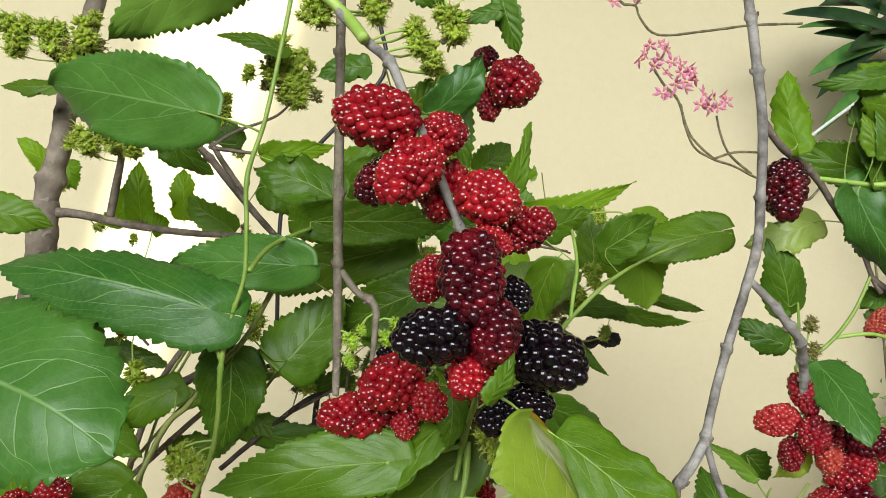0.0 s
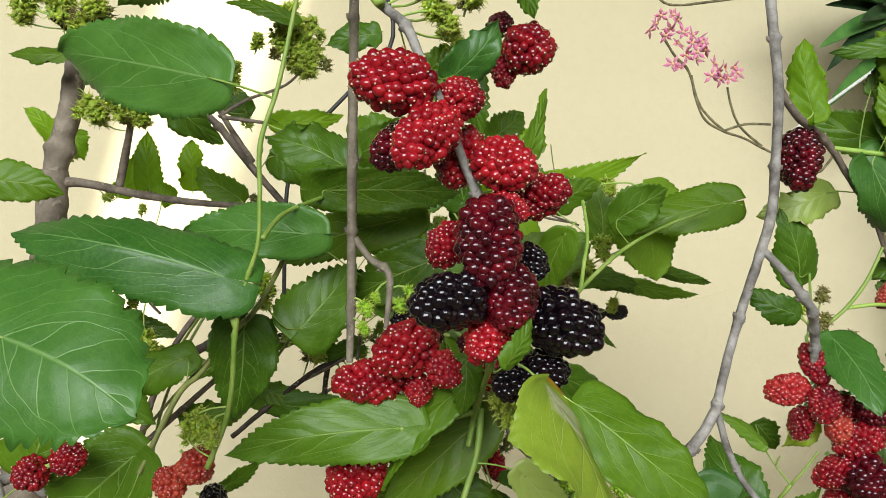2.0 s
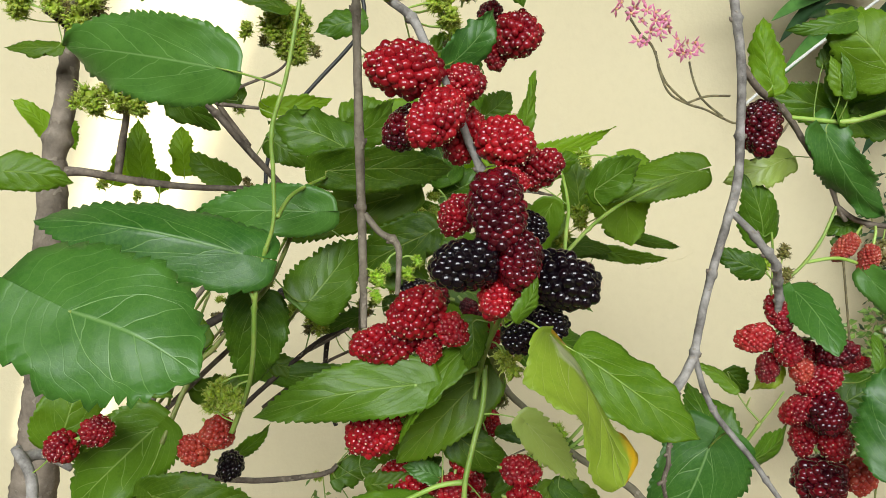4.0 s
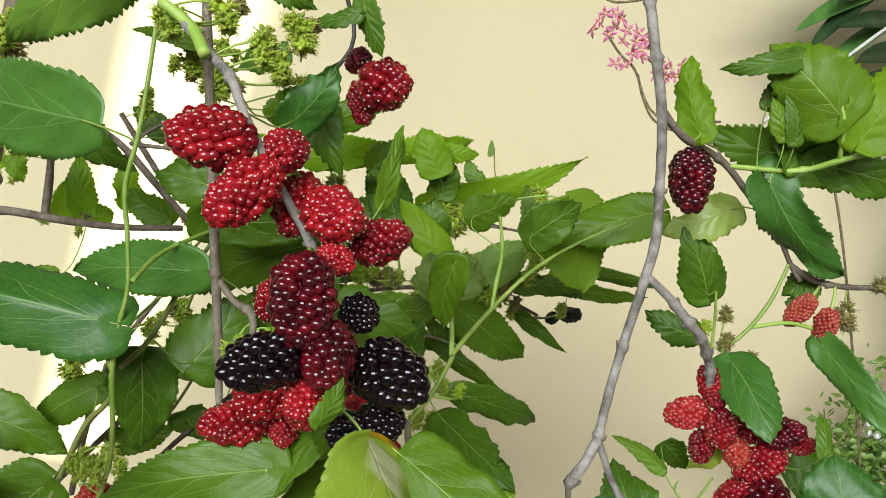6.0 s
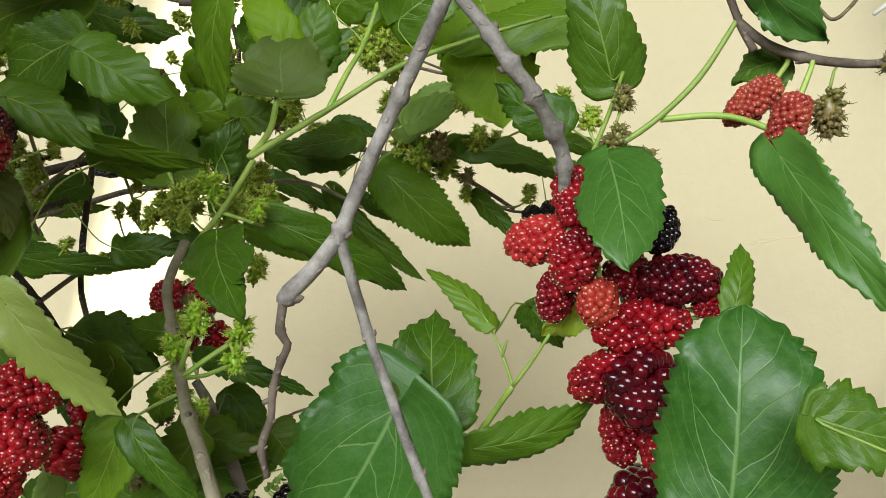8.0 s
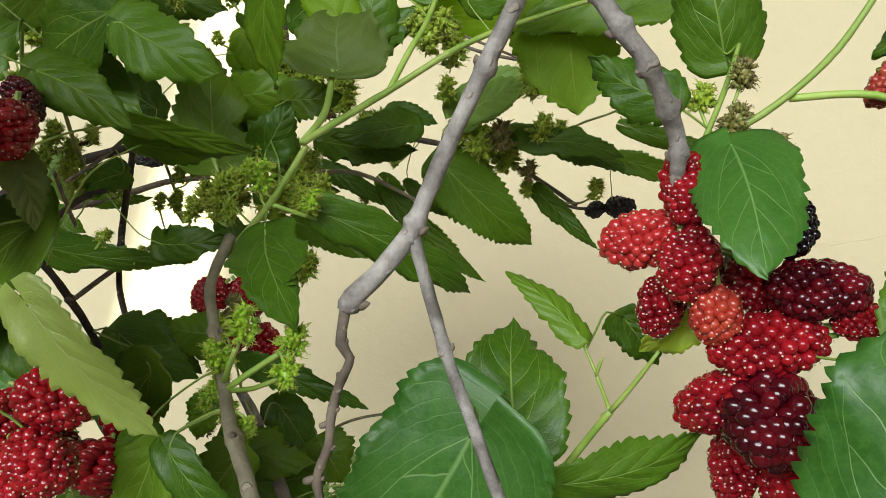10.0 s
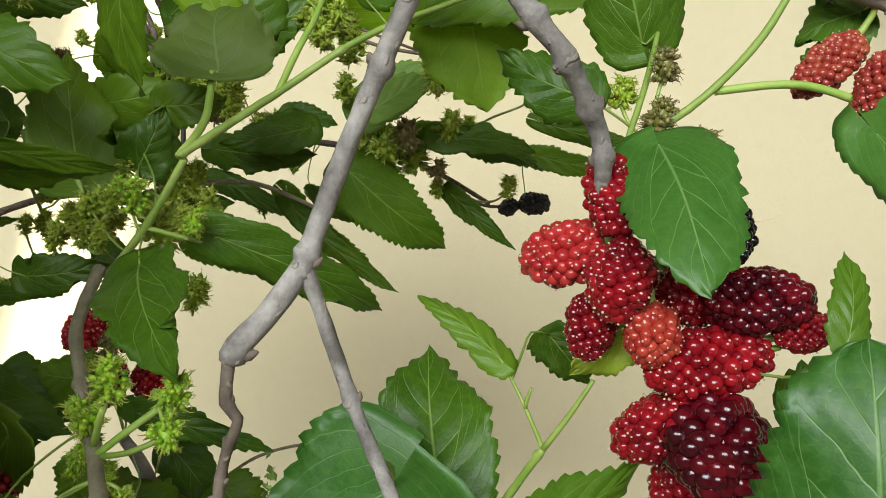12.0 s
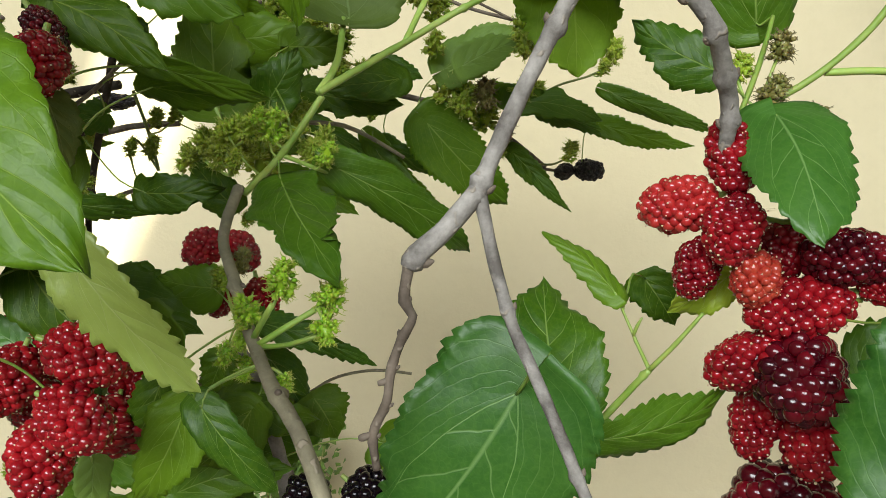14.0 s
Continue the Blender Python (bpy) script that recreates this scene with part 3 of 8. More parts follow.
def berry(base, tip, width, skin="red", turn=0.0, hang=None, near=False):
    """A mulberry from its stalk end to its tip; near ones are built drupelet by drupelet."""
    base, tip = Vector(base), Vector(tip)
    axis = tip - base
    length = axis.length
    spiky = skin in ("green", "lime", "tawny")
    kit = SPIKE if skin == "lime" else CATKIN if spiky else BERRY if skin in ("black", "dry") else FINE
    ratio = min(kit, key=lambda r: abs(r - length / width))
    places, body, fuzz = kit[ratio]
    ob = tagged(new("unripe_mulberry" if spiky else "mulberry"), BERRY_WORDS[skin] + (" hanging among leaves" if spiky else " hanging in a cluster on its twig"), "berry",
                "unripe mulberries on the tree" if spiky else "mulberries on the tree")
    m = axis.to_track_quat("Z", "Y").to_matrix().to_4x4() @ Matrix.Rotation(turn, 4, "Z")
    m.translation = base
    ob.matrix_basis = m
    sc = Matrix.Diagonal((width, width, length / ratio, 1))
    if near:
        for place, *_ in places:
            d = new("drupelet", BEADS[skin])
            d.parent = ob
            d.matrix_basis = sc @ place
    else:
        a = tagged(part("flesh", with_skin(body, skin, JUICE[skin]), None, ob), kind="stuff")
        a.matrix_basis = sc
    if skin not in ("black", "dry", "wine") or spiky:
        b = tagged(part("fuzz", with_skin(fuzz, skin if spiky else "p", (HAIR_DARK if skin == "tawny" else HAIR) if spiky else STYLE), None, ob,
                        "thin withered styles" if spiky else "tiny pale style tips"), kind="stuff")
        b.matrix_basis = sc
    c = part("core", CORES[skin], None, ob)
    thick = 0.26 if spiky else 0.36
    c.matrix_basis = sc @ Matrix.Translation((0, 0, ratio / 2)) @ Matrix.Diagonal((thick, thick, ratio / 2 - 0.12, 1))
    pm = bmesh.new()
    if hang is None:
        hang = nearest_wood(base, 0.03 if spiky or near else 0.018, -axis.normalized())
    e = m.inverted() @ Vector(hang) if hang is not None else Vector((0.0, 0.0, -0.003))
    thick = 0.0005 if spiky else 0.0009
    tube(pm, [(e.x, e.y, e.z, thick), (e.x * 0.5, e.y * 0.5, e.z * 0.6 - 0.001, thick), (0, 0, length * 0.15, thick * 1.3)], 6, 0.004)
    part("stalk", pm, BARK["lime" if skin in ("green", "lime", "orange", "pink", "dusty") else "green"], ob, "short green fruit stalk")
    return ob

# ---- the place ----
wall_north = box("wall_north", (-6, WALL_Y, -0.1), (6, WALL_Y + 0.2, 3.4), PLASTER, "cream painted plaster garden wall with fine trowel marks", "wall")
# two unseen walls and an overhead slab, added to narrow the sky light
box("wall_south", (-3.0, -5.2, -0.1), (3.2, -5.0, 3.8), CONCRETE, "unseen grey wall, added to cut sky light from the south", "wall")
box("wall_east", (3.0, -5.0, -0.1), (3.2, WALL_Y, 3.3), CONCRETE, "unseen grey wall, added to cut sky light from the east", "wall")
box("ceiling_eave", (-1.35, -1.5, 2.9), (3.0, WALL_Y, 3.05), CONCRETE, "unseen grey slab overhead, added to cut sky light from above", "eave")


def ground():
    bm = bmesh.new()
    bmesh.ops.create_grid(bm, x_segments=60, y_segments=60, size=60)
    for v in bm.verts:
        v.co.z = 0.012 * noise.noise(v.co * 0.9)
    return tagged(new("ground", mesh_of("ground", bm, SOIL)), "brown soil ground at the foot of the wall", "ground", kind="structure")


ground()


def sun_mask():
    """Unseen screen added against the sun; its narrow gap lights a strip of wall."""
    def gap(x, z, x0=-2.0):
        q = Vector((x, WALL_Y, z))
        return q + SUN_TO * ((x0 - x) / SUN_TO.x)
    # gap corners, carried back towards the sun from the wanted strip
    a, b, c, d = gap(-0.55, 0.9), gap(-0.14, 1.92), gap(-0.41, 1.92), gap(-0.71, 0.9)
    lo, hi = Vector((-2.0, -5.0, -0.1)), Vector((-2.0, WALL_Y, 4.6))
    root = tagged(new("sun_mask_west"), "unseen grey screen, added to let the sun on to one wall strip", "wall", kind="structure")
    for quad in ([(lo.y, lo.z), (a.y, lo.z), (a.y, a.z), (b.y, b.z), (b.y, hi.z), (lo.y, hi.z)],
                 [(d.y, lo.z), (hi.y, lo.z), (hi.y, hi.z), (c.y, hi.z), (c.y, c.z), (d.y, d.z)],
                 [(a.y, lo.z), (d.y, lo.z), (d.y, d.z), (a.y, a.z)],
                 [(b.y, b.z), (c.y, c.z), (c.y, hi.z), (b.y, hi.z)]):
        bm = bmesh.new()
        f = bm.faces.new([bm.verts.new((-2.0, y, z)) for y, z in quad])
        ext = bmesh.ops.extrude_face_region(bm, geom=[f])
        for v in ext["geom"]:
            if isinstance(v, bmesh.types.BMVert):
                v.co.x -= 0.02
        bmesh.ops.recalc_face_normals(bm, faces=bm.faces[:])
        part("panel", bm, CONCRETE, root, smooth=False)
    return root


sun_mask()


def plaster_ridge(pts):
    bm = bmesh.new()
    tube(bm, [(*p, 0.0005 + 0.0004 * (i % 2)) for i, p in enumerate(pts)], 5, 0.01, 0.5)
    return part("plaster_ridge", bm, PLASTER, wall_north, "fine raised crack in the plaster")


def thin_line(name, pts, mat, label, category):
    bm = bmesh.new()
    tube(bm, pts, 8, 0.01)
    return tagged(new(name, mesh_of(name, bm, mat)), label, category)


def sprig_stem(pts):
    bm = bmesh.new()
    tube(bm, pts, 6, 0.004, 0.3)
    return part("stem", bm, SPRIG, sprig, "thin brown-green flower stem")


def sprig_flower(place, seed):
    rng = random.Random(seed)
    bm = bmesh.new()
    for k in range(5):
        a = k * 2 * math.pi / 5 + rng.uniform(-0.2, 0.2)
        d, s = Vector((math.cos(a), rng.uniform(-0.5, 0.1), math.sin(a))), Vector((-math.sin(a), 0, math.cos(a)))
        ln, w = rng.uniform(0.006, 0.010), 0.0018
        quad = [Vector((0, 0, 0)), d * ln * 0.5 + s * w, d * ln, d * ln * 0.5 - s * w]
        lift = Vector((0, -0.0006, 0))
        f, g = [bm.verts.new(q) for q in quad], [bm.verts.new(q + lift) for q in quad]
        bm.faces.new(f)
        bm.faces.new(g[::-1])
        for i in range(4):
            bm.faces.new((f[i], g[i], g[(i + 1) % 4], f[(i + 1) % 4]))
    ob = part("flower", bm, PETAL, sprig, "small pink star-shaped flower")
    ob.location = place
    ob.rotation_euler = (rng.uniform(-0.7, 0.7), rng.uniform(-1, 1), rng.uniform(-0.7, 0.7))
    bm = bmesh.new()
    bmesh.ops.create_icosphere(bm, subdivisions=1, radius=0.0017)
    lip = part("lip", bm, LIP, ob, "tiny orange flower centre")
    lip.location = (0, -0.0015, 0)
    return ob


strap_plant = tagged(new("strap_leaved_plant"), "strap-leaved plant standing by the wall, shade and light put into its leaf colours", "plant")


def strap_leaf(base, tip, width, lit):
    base, tip = Vector(base), Vector(tip)
    d = tip - base
    s = d.cross(Vector((0, -1, 0.35))).normalized()
    nrm = s.cross(d).normalized()
    bm = bmesh.new()
    rows = []
    for i in range(13):
        t = i / 12
        w = width * 0.5 * max(0.03, math.sin(math.pi * min(1, 0.12 + 0.88 * t)) ** 0.7)
        c = base + d * t + Vector((0, 0, 1)) * (0.25 * d.length * t * (1 - t))
        rows.append([bm.verts.new(c + s * w * v - nrm * (0.35 * w * (1 - abs(v))) + nrm * o) for o in (0, 0.0008) for v in (-1, 0, 1)])
    for a, b in zip(rows, rows[1:]):
        for q in ((0, 1), (1, 2), (2, 5), (5, 4), (4, 3), (3, 0)):
            bm.faces.new((a[q[0]], a[q[1]], b[q[1]], b[q[0]]))
    # lit picks the copy with light put into its colour
    return part("leaf", bm, STRAP_LIT if lit else STRAP_SHADED, strap_plant, "long pointed strap leaf")


def strap_foot(top):
    bm = bmesh.new()
    x, y, z = top
    tube(bm, [(x, y, -0.02, 0.02), (x + 0.02, y, 0.6, 0.016), (x, y, z, 0.012), (x - 0.03, y, z + 0.12, 0.006)], 8, 0.05, 0.2)
    return part("stem", bm, BARK["brown"], strap_plant)


def shrub(center, radius, flowers, seed, skin=None):
    """A low bush of many small leaves on thin stems that rise from the ground."""
    rng = random.Random(seed)
    c = Vector(center)
    root = tagged(new("shrub"), "low shrub with tiny leaves" + (" and small white flowers" if flowers == 1 else " and small violet flowers" if flowers else "") + " at the wall", "shrub")
    root.location = (c.x, c.y, 0)
    bm = bmesh.new()
    for k in range(5):
        e = Vector((rng.uniform(-1, 1), rng.uniform(-0.6, 0.6), rng.uniform(-0.2, 0.9))) * radius
        tube(bm, [(rng.uniform(-.02, .02), 0, -0.02, 0.0025), (e.x * 0.3, e.y * 0.3, c.z * 0.6, 0.0018), (e.x, e.y, c.z + e.z, 0.0008)], 5, 0.05)
    part("stem", bm, BARK["olive"], root)
    verts, faces = [], []
    for _ in range(int(1300 * (radius / 0.08) ** 2)):
        q = Vector((rng.gauss(0, 0.5), rng.gauss(0, 0.35), rng.gauss(-0.2, 0.55))) * radius
        if q.length > radius * 1.5:
            continue
        d = Vector((rng.uniform(-1, 1), rng.uniform(-1, 0.4), rng.uniform(-0.3, 1))).normalized()
        s = d.orthogonal().normalized()
        ln, w = rng.uniform(0.008, 0.018), rng.uniform(0.003, 0.006)
        up = d.cross(s) * 0.0012
        k = len(verts)
        o = q + Vector((0, 0, c.z))
        verts += [o, o + d * ln * 0.5 + s * w + up, o + d * ln, o + d * ln * 0.5 - s * w + up, o + d * ln * 0.5 - up * 0.5]
        faces += [(k, k + 1, k + 4), (k + 1, k + 2, k + 4), (k + 2, k + 3, k + 4), (k + 3, k, k + 4)]
    me = bpy.data.meshes.new("foliage")
    me.from_pydata(verts, [], faces)
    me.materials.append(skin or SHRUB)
    tagged(part("foliage", me, None, root), kind="stuff")
    if flowers:
        for k in range(12):
            bm = bmesh.new()
            bmesh.ops.create_icosphere(bm, subdivisions=1, radius=rng.uniform(0.003, 0.006))
            for v in bm.verts:
                v.co *= rng.uniform(0.7, 1.2)
            fl = part("flower", bm, WHITE_FLOWER if flowers == 1 else VIOLET_FLOWER, root, "tiny white flower head" if flowers == 1 else "tiny violet flower head", smooth=False)
            fl.location = Vector((rng.uniform(-0.8, 0.8), rng.uniform(-0.6, 0), rng.uniform(-0.4, 0.9))) * radius + Vector((0, 0, c.z))
    return root


# ---- the tree ----


# main limbs and shoots
branch([(-0.34, 0.55, -0.02, 0.03), (-0.345, 0.56, 0.5, 0.026), (-0.34, 0.55, 0.95, 0.020), (-0.31, 0.54, 1.15, 0.015), (-0.293, 0.536, 1.29, 0.0112), (-0.290, 0.536, 1.335, 0.0100)], "trunk", rough=0.15)
branch([(-0.2910, 0.5360, 1.3230, 0.00780), (-0.2869, 0.5360, 1.3414, 0.00811), (-0.2769, 0.5350, 1.3782, 0.00778), (-0.2675, 0.5300, 1.4181, 0.00679), (-0.2533, 0.5300, 1.4627, 0.00679), (-0.2431, 0.5300, 1.5033, 0.00617)], "trunk", (0.15,), rough=0.12)
branch([(-0.2890, 0.5360, 1.3258, 0.00487), (-0.2684, 0.5360, 1.3258, 0.00316), (-0.2291, 0.5400, 1.3178, 0.00294), (-0.1877, 0.5400, 1.3120, 0.00245), (-0.1449, 0.5500, 1.3097, 0.00200)], "brown", rough=0.12)
branch([(-0.2436, 0.5400, 1.3231, 0.00294), (-0.2394, 0.5400, 1.3459, 0.00294), (-0.2309, 0.5300, 1.3694, 0.00241), (-0.2370, 0.5300, 1.3836, 0.00241)], "brown", rough=0.12)
branch([(-0.2715, 0.5000, 1.4363, 0.00227), (-0.2644, 0.5200, 1.4278, 0.00212), (-0.2573, 0.5300, 1.4140, 0.00192)], "dark", rough=0.12)
branch([(-0.1891, 0.5000, 1.3865, 0.00227), (-0.1623, 0.5000, 1.3662, 0.00250), (-0.1394, 0.5000, 1.3386, 0.00250), (-0.1164, 0.5000, 1.3118, 0.00227), (-0.0992, 0.5100, 1.2926, 0.00208)], "brown", (0.3,), rough=0.12)
branch([(-0.1728, 0.5200, 1.3920, 0.00189), (-0.1569, 0.5200, 1.3641, 0.00212), (-0.1383, 0.5100, 1.3394, 0.00208)], "brown", rough=0.12)
branch([(-0.1566, 0.5000, 1.3685, 0.00159), (-0.1279, 0.5000, 1.3647, 0.00113)], "brown", rough=0.12)
branch([(-0.1585, 0.5000, 1.3685, 0.00136), (-0.1422, 0.5100, 1.3816, 0.00116), (-0.1171, 0.5200, 1.3940, 0.00094), (-0.1031, 0.5300, 1.4120, 0.00072)], "brown", rough=0.12)
branch([(-0.0473, 0.3470, 1.4384, 0.00222), (-0.0482, 0.3480, 1.4015, 0.00223), (-0.0489, 0.3490, 1.3644, 0.00223), (-0.0494, 0.3490, 1.3267, 0.00244), (-0.0497, 0.3490, 1.2896, 0.00223), (-0.0500, 0.3490, 1.2602, 0.00223), (-0.0508, 0.3490, 1.2308, 0.00162)], "stem", (0.02, 0.22, 0.54, 0.7, 0.88), rough=0.12)
branch([(-0.0481, 0.3490, 1.2896, 0.00162), (-0.0409, 0.3470, 1.2803, 0.00182), (-0.0322, 0.3450, 1.2738, 0.00181), (-0.0315, 0.3430, 1.2635, 0.00160), (-0.0328, 0.3400, 1.2482, 0.00119)], "stem", (0.4,), rough=0.12)
branch([(-0.0435, 0.3090, 1.3996, 0.00216), (-0.0308, 0.3030, 1.3849, 0.00210), (-0.0213, 0.2960, 1.3750, 0.00204), (-0.0154, 0.2910, 1.3614, 0.00186), (-0.0053, 0.2880, 1.3399, 0.00168), (0.0013, 0.2960, 1.3225, 0.00186), (0.0076, 0.3000, 1.3069, 0.00190), (0.0135, 0.2990, 1.2825, 0.00175), (0.0165, 0.2980, 1.2646, 0.00165), (0.0152, 0.3010, 1.2426, 0.00158)], "grey", (0.2, 0.62), rough=0.12)
branch([(-0.0530, 0.3090, 1.4091, 0.00216), (-0.0412, 0.3090, 1.3984, 0.00252), (-0.0316, 0.2970, 1.3844, 0.00242)], "lime", rough=0.12)
branch([(0.0151, 0.2990, 1.2430, 0.00122), (0.0121, 0.3300, 1.2244, 0.00135), (0.0089, 0.3540, 1.2040, 0.00161), (0.0060, 0.3540, 1.1891, 0.00129)], "green", (0.8,), rough=0.12)
branch([(0.0120, 0.3540, 1.2075, 0.00167), (0.0101, 0.3500, 1.1880, 0.00166), (0.0028, 0.3430, 1.1652, 0.00145), (-0.0018, 0.3380, 1.1485, 0.00144), (-0.0024, 0.3380, 1.1268, 0.00144)], "green", rough=0.12)
branch([(0.0110, 0.3540, 1.2066, 0.00167), (-0.0075, 0.3450, 1.2041, 0.00145), (-0.0260, 0.3350, 1.2026, 0.00106)], "green", rough=0.12)
branch([(0.0089, 0.3540, 1.2093, 0.00130), (0.0137, 0.3300, 1.2315, 0.00105), (0.0083, 0.3100, 1.2431, 0.00083)], "green", rough=0.12)
branch([(-0.0002, 0.3600, 1.1422, 0.00170), (-0.0150, 0.3600, 1.1408, 0.00146), (-0.0344, 0.3600, 1.1330, 0.00121)], "lime", rough=0.12)
branch([(-0.0718, 0.3550, 1.4280, 0.00113), (-0.0759, 0.3550, 1.4063, 0.00113), (-0.0854, 0.3550, 1.3628, 0.00113), (-0.0943, 0.3560, 1.3357, 0.00129), (-0.0951, 0.3570, 1.3112, 0.00113), (-0.0962, 0.3570, 1.2866, 0.00113), (-0.1031, 0.3600, 1.2672, 0.00114), (-0.1087, 0.3620, 1.2448, 0.00131), (-0.1115, 0.3650, 1.2164, 0.00133), (-0.1167, 0.3700, 1.1954, 0.00134), (-0.1275, 0.3750, 1.1710, 0.00153)], "green", (0.37, 0.6, 0.72), rough=0.12)
branch([(-0.0940, 0.3570, 1.2893, 0.00130), (-0.0885, 0.3800, 1.3017, 0.00121), (-0.0735, 0.4100, 1.3113, 0.00112)], "green", rough=0.12)
branch([(-0.1087, 0.3620, 1.2448, 0.00131), (-0.1134, 0.3620, 1.2587, 0.00115), (-0.1162, 0.3620, 1.2698, 0.00099)], "green", rough=0.12)
branch([(-0.1132, 0.3800, 1.2421, 0.00155), (-0.1054, 0.4000, 1.2543, 0.00145), (-0.0935, 0.4300, 1.2871, 0.00137), (-0.0824, 0.4500, 1.3089, 0.00123)], "olive", rough=0.12)
branch([(-0.1814, 0.4200, 1.1524, 0.00153), (-0.1627, 0.4300, 1.1949, 0.00176), (-0.1495, 0.4300, 1.2081, 0.00156), (-0.1330, 0.4300, 1.2279, 0.00137)], "olive", (0.4,), rough=0.12)
branch([(-0.2313, 0.5000, 1.1281, 0.00204), (-0.1930, 0.5000, 1.1625, 0.00204), (-0.1585, 0.5000, 1.1932, 0.00182), (-0.1241, 0.5000, 1.2200, 0.00159)], "brown", rough=0.12)
branch([(-0.2418, 0.5500, 1.1067, 0.00225), (-0.2249, 0.5500, 1.1656, 0.00250), (-0.2039, 0.5500, 1.2120, 0.00225), (-0.1617, 0.5500, 1.2625, 0.00175)], "brown", rough=0.12)
branch([(-0.2076, 0.5600, 1.1932, 0.00356), (-0.1733, 0.5600, 1.2104, 0.00330), (-0.1389, 0.5600, 1.2211, 0.00305), (-0.0961, 0.5600, 1.2318, 0.00254)], "dark", rough=0.12)
branch([(-0.1509, 0.5000, 1.1510, 0.00182), (-0.1279, 0.5000, 1.1702, 0.00182), (-0.0934, 0.5000, 1.1970, 0.00182), (-0.0743, 0.5000, 1.2046, 0.00159)], "dark", (0.3,), rough=0.12)
branch([(-0.1904, 0.4800, 1.1116, 0.00213), (-0.1399, 0.4800, 1.1043, 0.00215), (-0.0921, 0.4800, 1.1066, 0.00193), (-0.0818, 0.4800, 1.1130, 0.00145)], "brown", rough=0.12)
branch([(-0.2656, 0.4200, 1.1465, 0.00422), (-0.2570, 0.4300, 1.1462, 0.00324), (-0.2405, 0.4300, 1.1361, 0.00217)], "grey", rough=0.12)
branch([(-0.2513, 0.4000, 1.1183, 0.00356), (-0.2554, 0.4100, 1.1388, 0.00337), (-0.2685, 0.4200, 1.1537, 0.00316)], "grey", rough=0.12)
branch([(0.1611, 0.4000, 1.4626, 0.00251), (0.1658, 0.3980, 1.4283, 0.00271), (0.1686, 0.3960, 1.3973, 0.00270), (0.1712, 0.3950, 1.3668, 0.00269), (0.1698, 0.3940, 1.3335, 0.00247), (0.1668, 0.3910, 1.3033, 0.00261), (0.1598, 0.3890, 1.2800, 0.00257), (0.1487, 0.3845, 1.2507, 0.00238), (0.1395, 0.3790, 1.2248, 0.00234), (0.1320, 0.3735, 1.2000, 0.00247)], "grey", (0.14, 0.25, 0.5, 0.81, 0.98), rough=0.12)
branch([(0.1328, 0.3740, 1.2027, 0.00282), (0.1258, 0.3710, 1.1922, 0.00270), (0.1190, 0.3690, 1.1845, 0.00288), (0.1170, 0.3685, 1.1808, 0.00221)], "grey", (0.92,), rough=0.12)
branch([(0.1172, 0.3685, 1.1815, 0.00170), (0.1170, 0.3670, 1.1721, 0.00141), (0.1198, 0.3670, 1.1684, 0.00130), (0.1170, 0.3670, 1.1607, 0.00125), (0.1151, 0.3670, 1.1521, 0.00132), (0.1147, 0.3670, 1.1437, 0.00127), (0.1119, 0.3670, 1.1344, 0.00128), (0.1135, 0.3680, 1.1242, 0.00113)], "brown", (0.15, 0.35, 0.5, 0.68, 0.85), rough=0.12)
branch([(0.1153, 0.3670, 1.1505, 0.00077), (0.1135, 0.3665, 1.1495, 0.00099), (0.1122, 0.3665, 1.1490, 0.00077)], "brown", rough=0.12)
branch([(0.1119, 0.3670, 1.1344, 0.00089), (0.1093, 0.3665, 1.1333, 0.00112), (0.1082, 0.3665, 1.1329, 0.00078)], "brown", rough=0.12)
branch([(0.1330, 0.3740, 1.2027, 0.00220), (0.1362, 0.3750, 1.1926, 0.00177), (0.1396, 0.3760, 1.1820, 0.00191), (0.1457, 0.3740, 1.1680, 0.00166), (0.1537, 0.3680, 1.1560, 0.00172), (0.1602, 0.3620, 1.1463, 0.00166), (0.1677, 0.3580, 1.1337, 0.00151), (0.1780, 0.3520, 1.1167, 0.00136)], "grey", (0.32, 0.78), rough=0.12)
branch([(0.1602, 0.3895, 1.2850, 0.00189), (0.1735, 0.3880, 1.2710, 0.00225), (0.1823, 0.3880, 1.2592, 0.00257), (0.1896, 0.3910, 1.2509, 0.00247), (0.1957, 0.4017, 1.2398, 0.00261), (0.1992, 0.4072, 1.2310, 0.00243), (0.2017, 0.4123, 1.2134, 0.00171), (0.2163, 0.4316, 1.1979, 0.00135), (0.2240, 0.4320, 1.1750, 0.00126), (0.2330, 0.4300, 1.1500, 0.00108)], "grey", (0.13, 0.2, 0.27, 0.36, 0.44), rough=0.14)
branch([(0.1718, 0.3950, 1.3683, 0.00197), (0.1841, 0.4000, 1.3548, 0.00218), (0.2110, 0.4200, 1.3421, 0.00210), (0.2315, 0.4300, 1.3191, 0.00176), (0.2452, 0.4350, 1.3036, 0.00158), (0.2564, 0.4400, 1.2818, 0.00140), (0.2614, 0.4400, 1.2734, 0.00140)], "brown", (0.35, 0.7), rough=0.12)
branch([(0.2145, 0.4210, 1.3402, 0.00142), (0.2491, 0.4200, 1.3365, 0.00171), (0.2665, 0.4100, 1.3405, 0.00168), (0.2829, 0.4000, 1.3462, 0.00165), (0.2985, 0.3900, 1.3568, 0.00135)], "lime", (0.4,), rough=0.12)
branch([(0.2684, 0.4100, 1.3405, 0.00140), (0.2657, 0.4000, 1.3589, 0.00109), (0.2638, 0.4000, 1.3767, 0.00082)], "lime", rough=0.12)
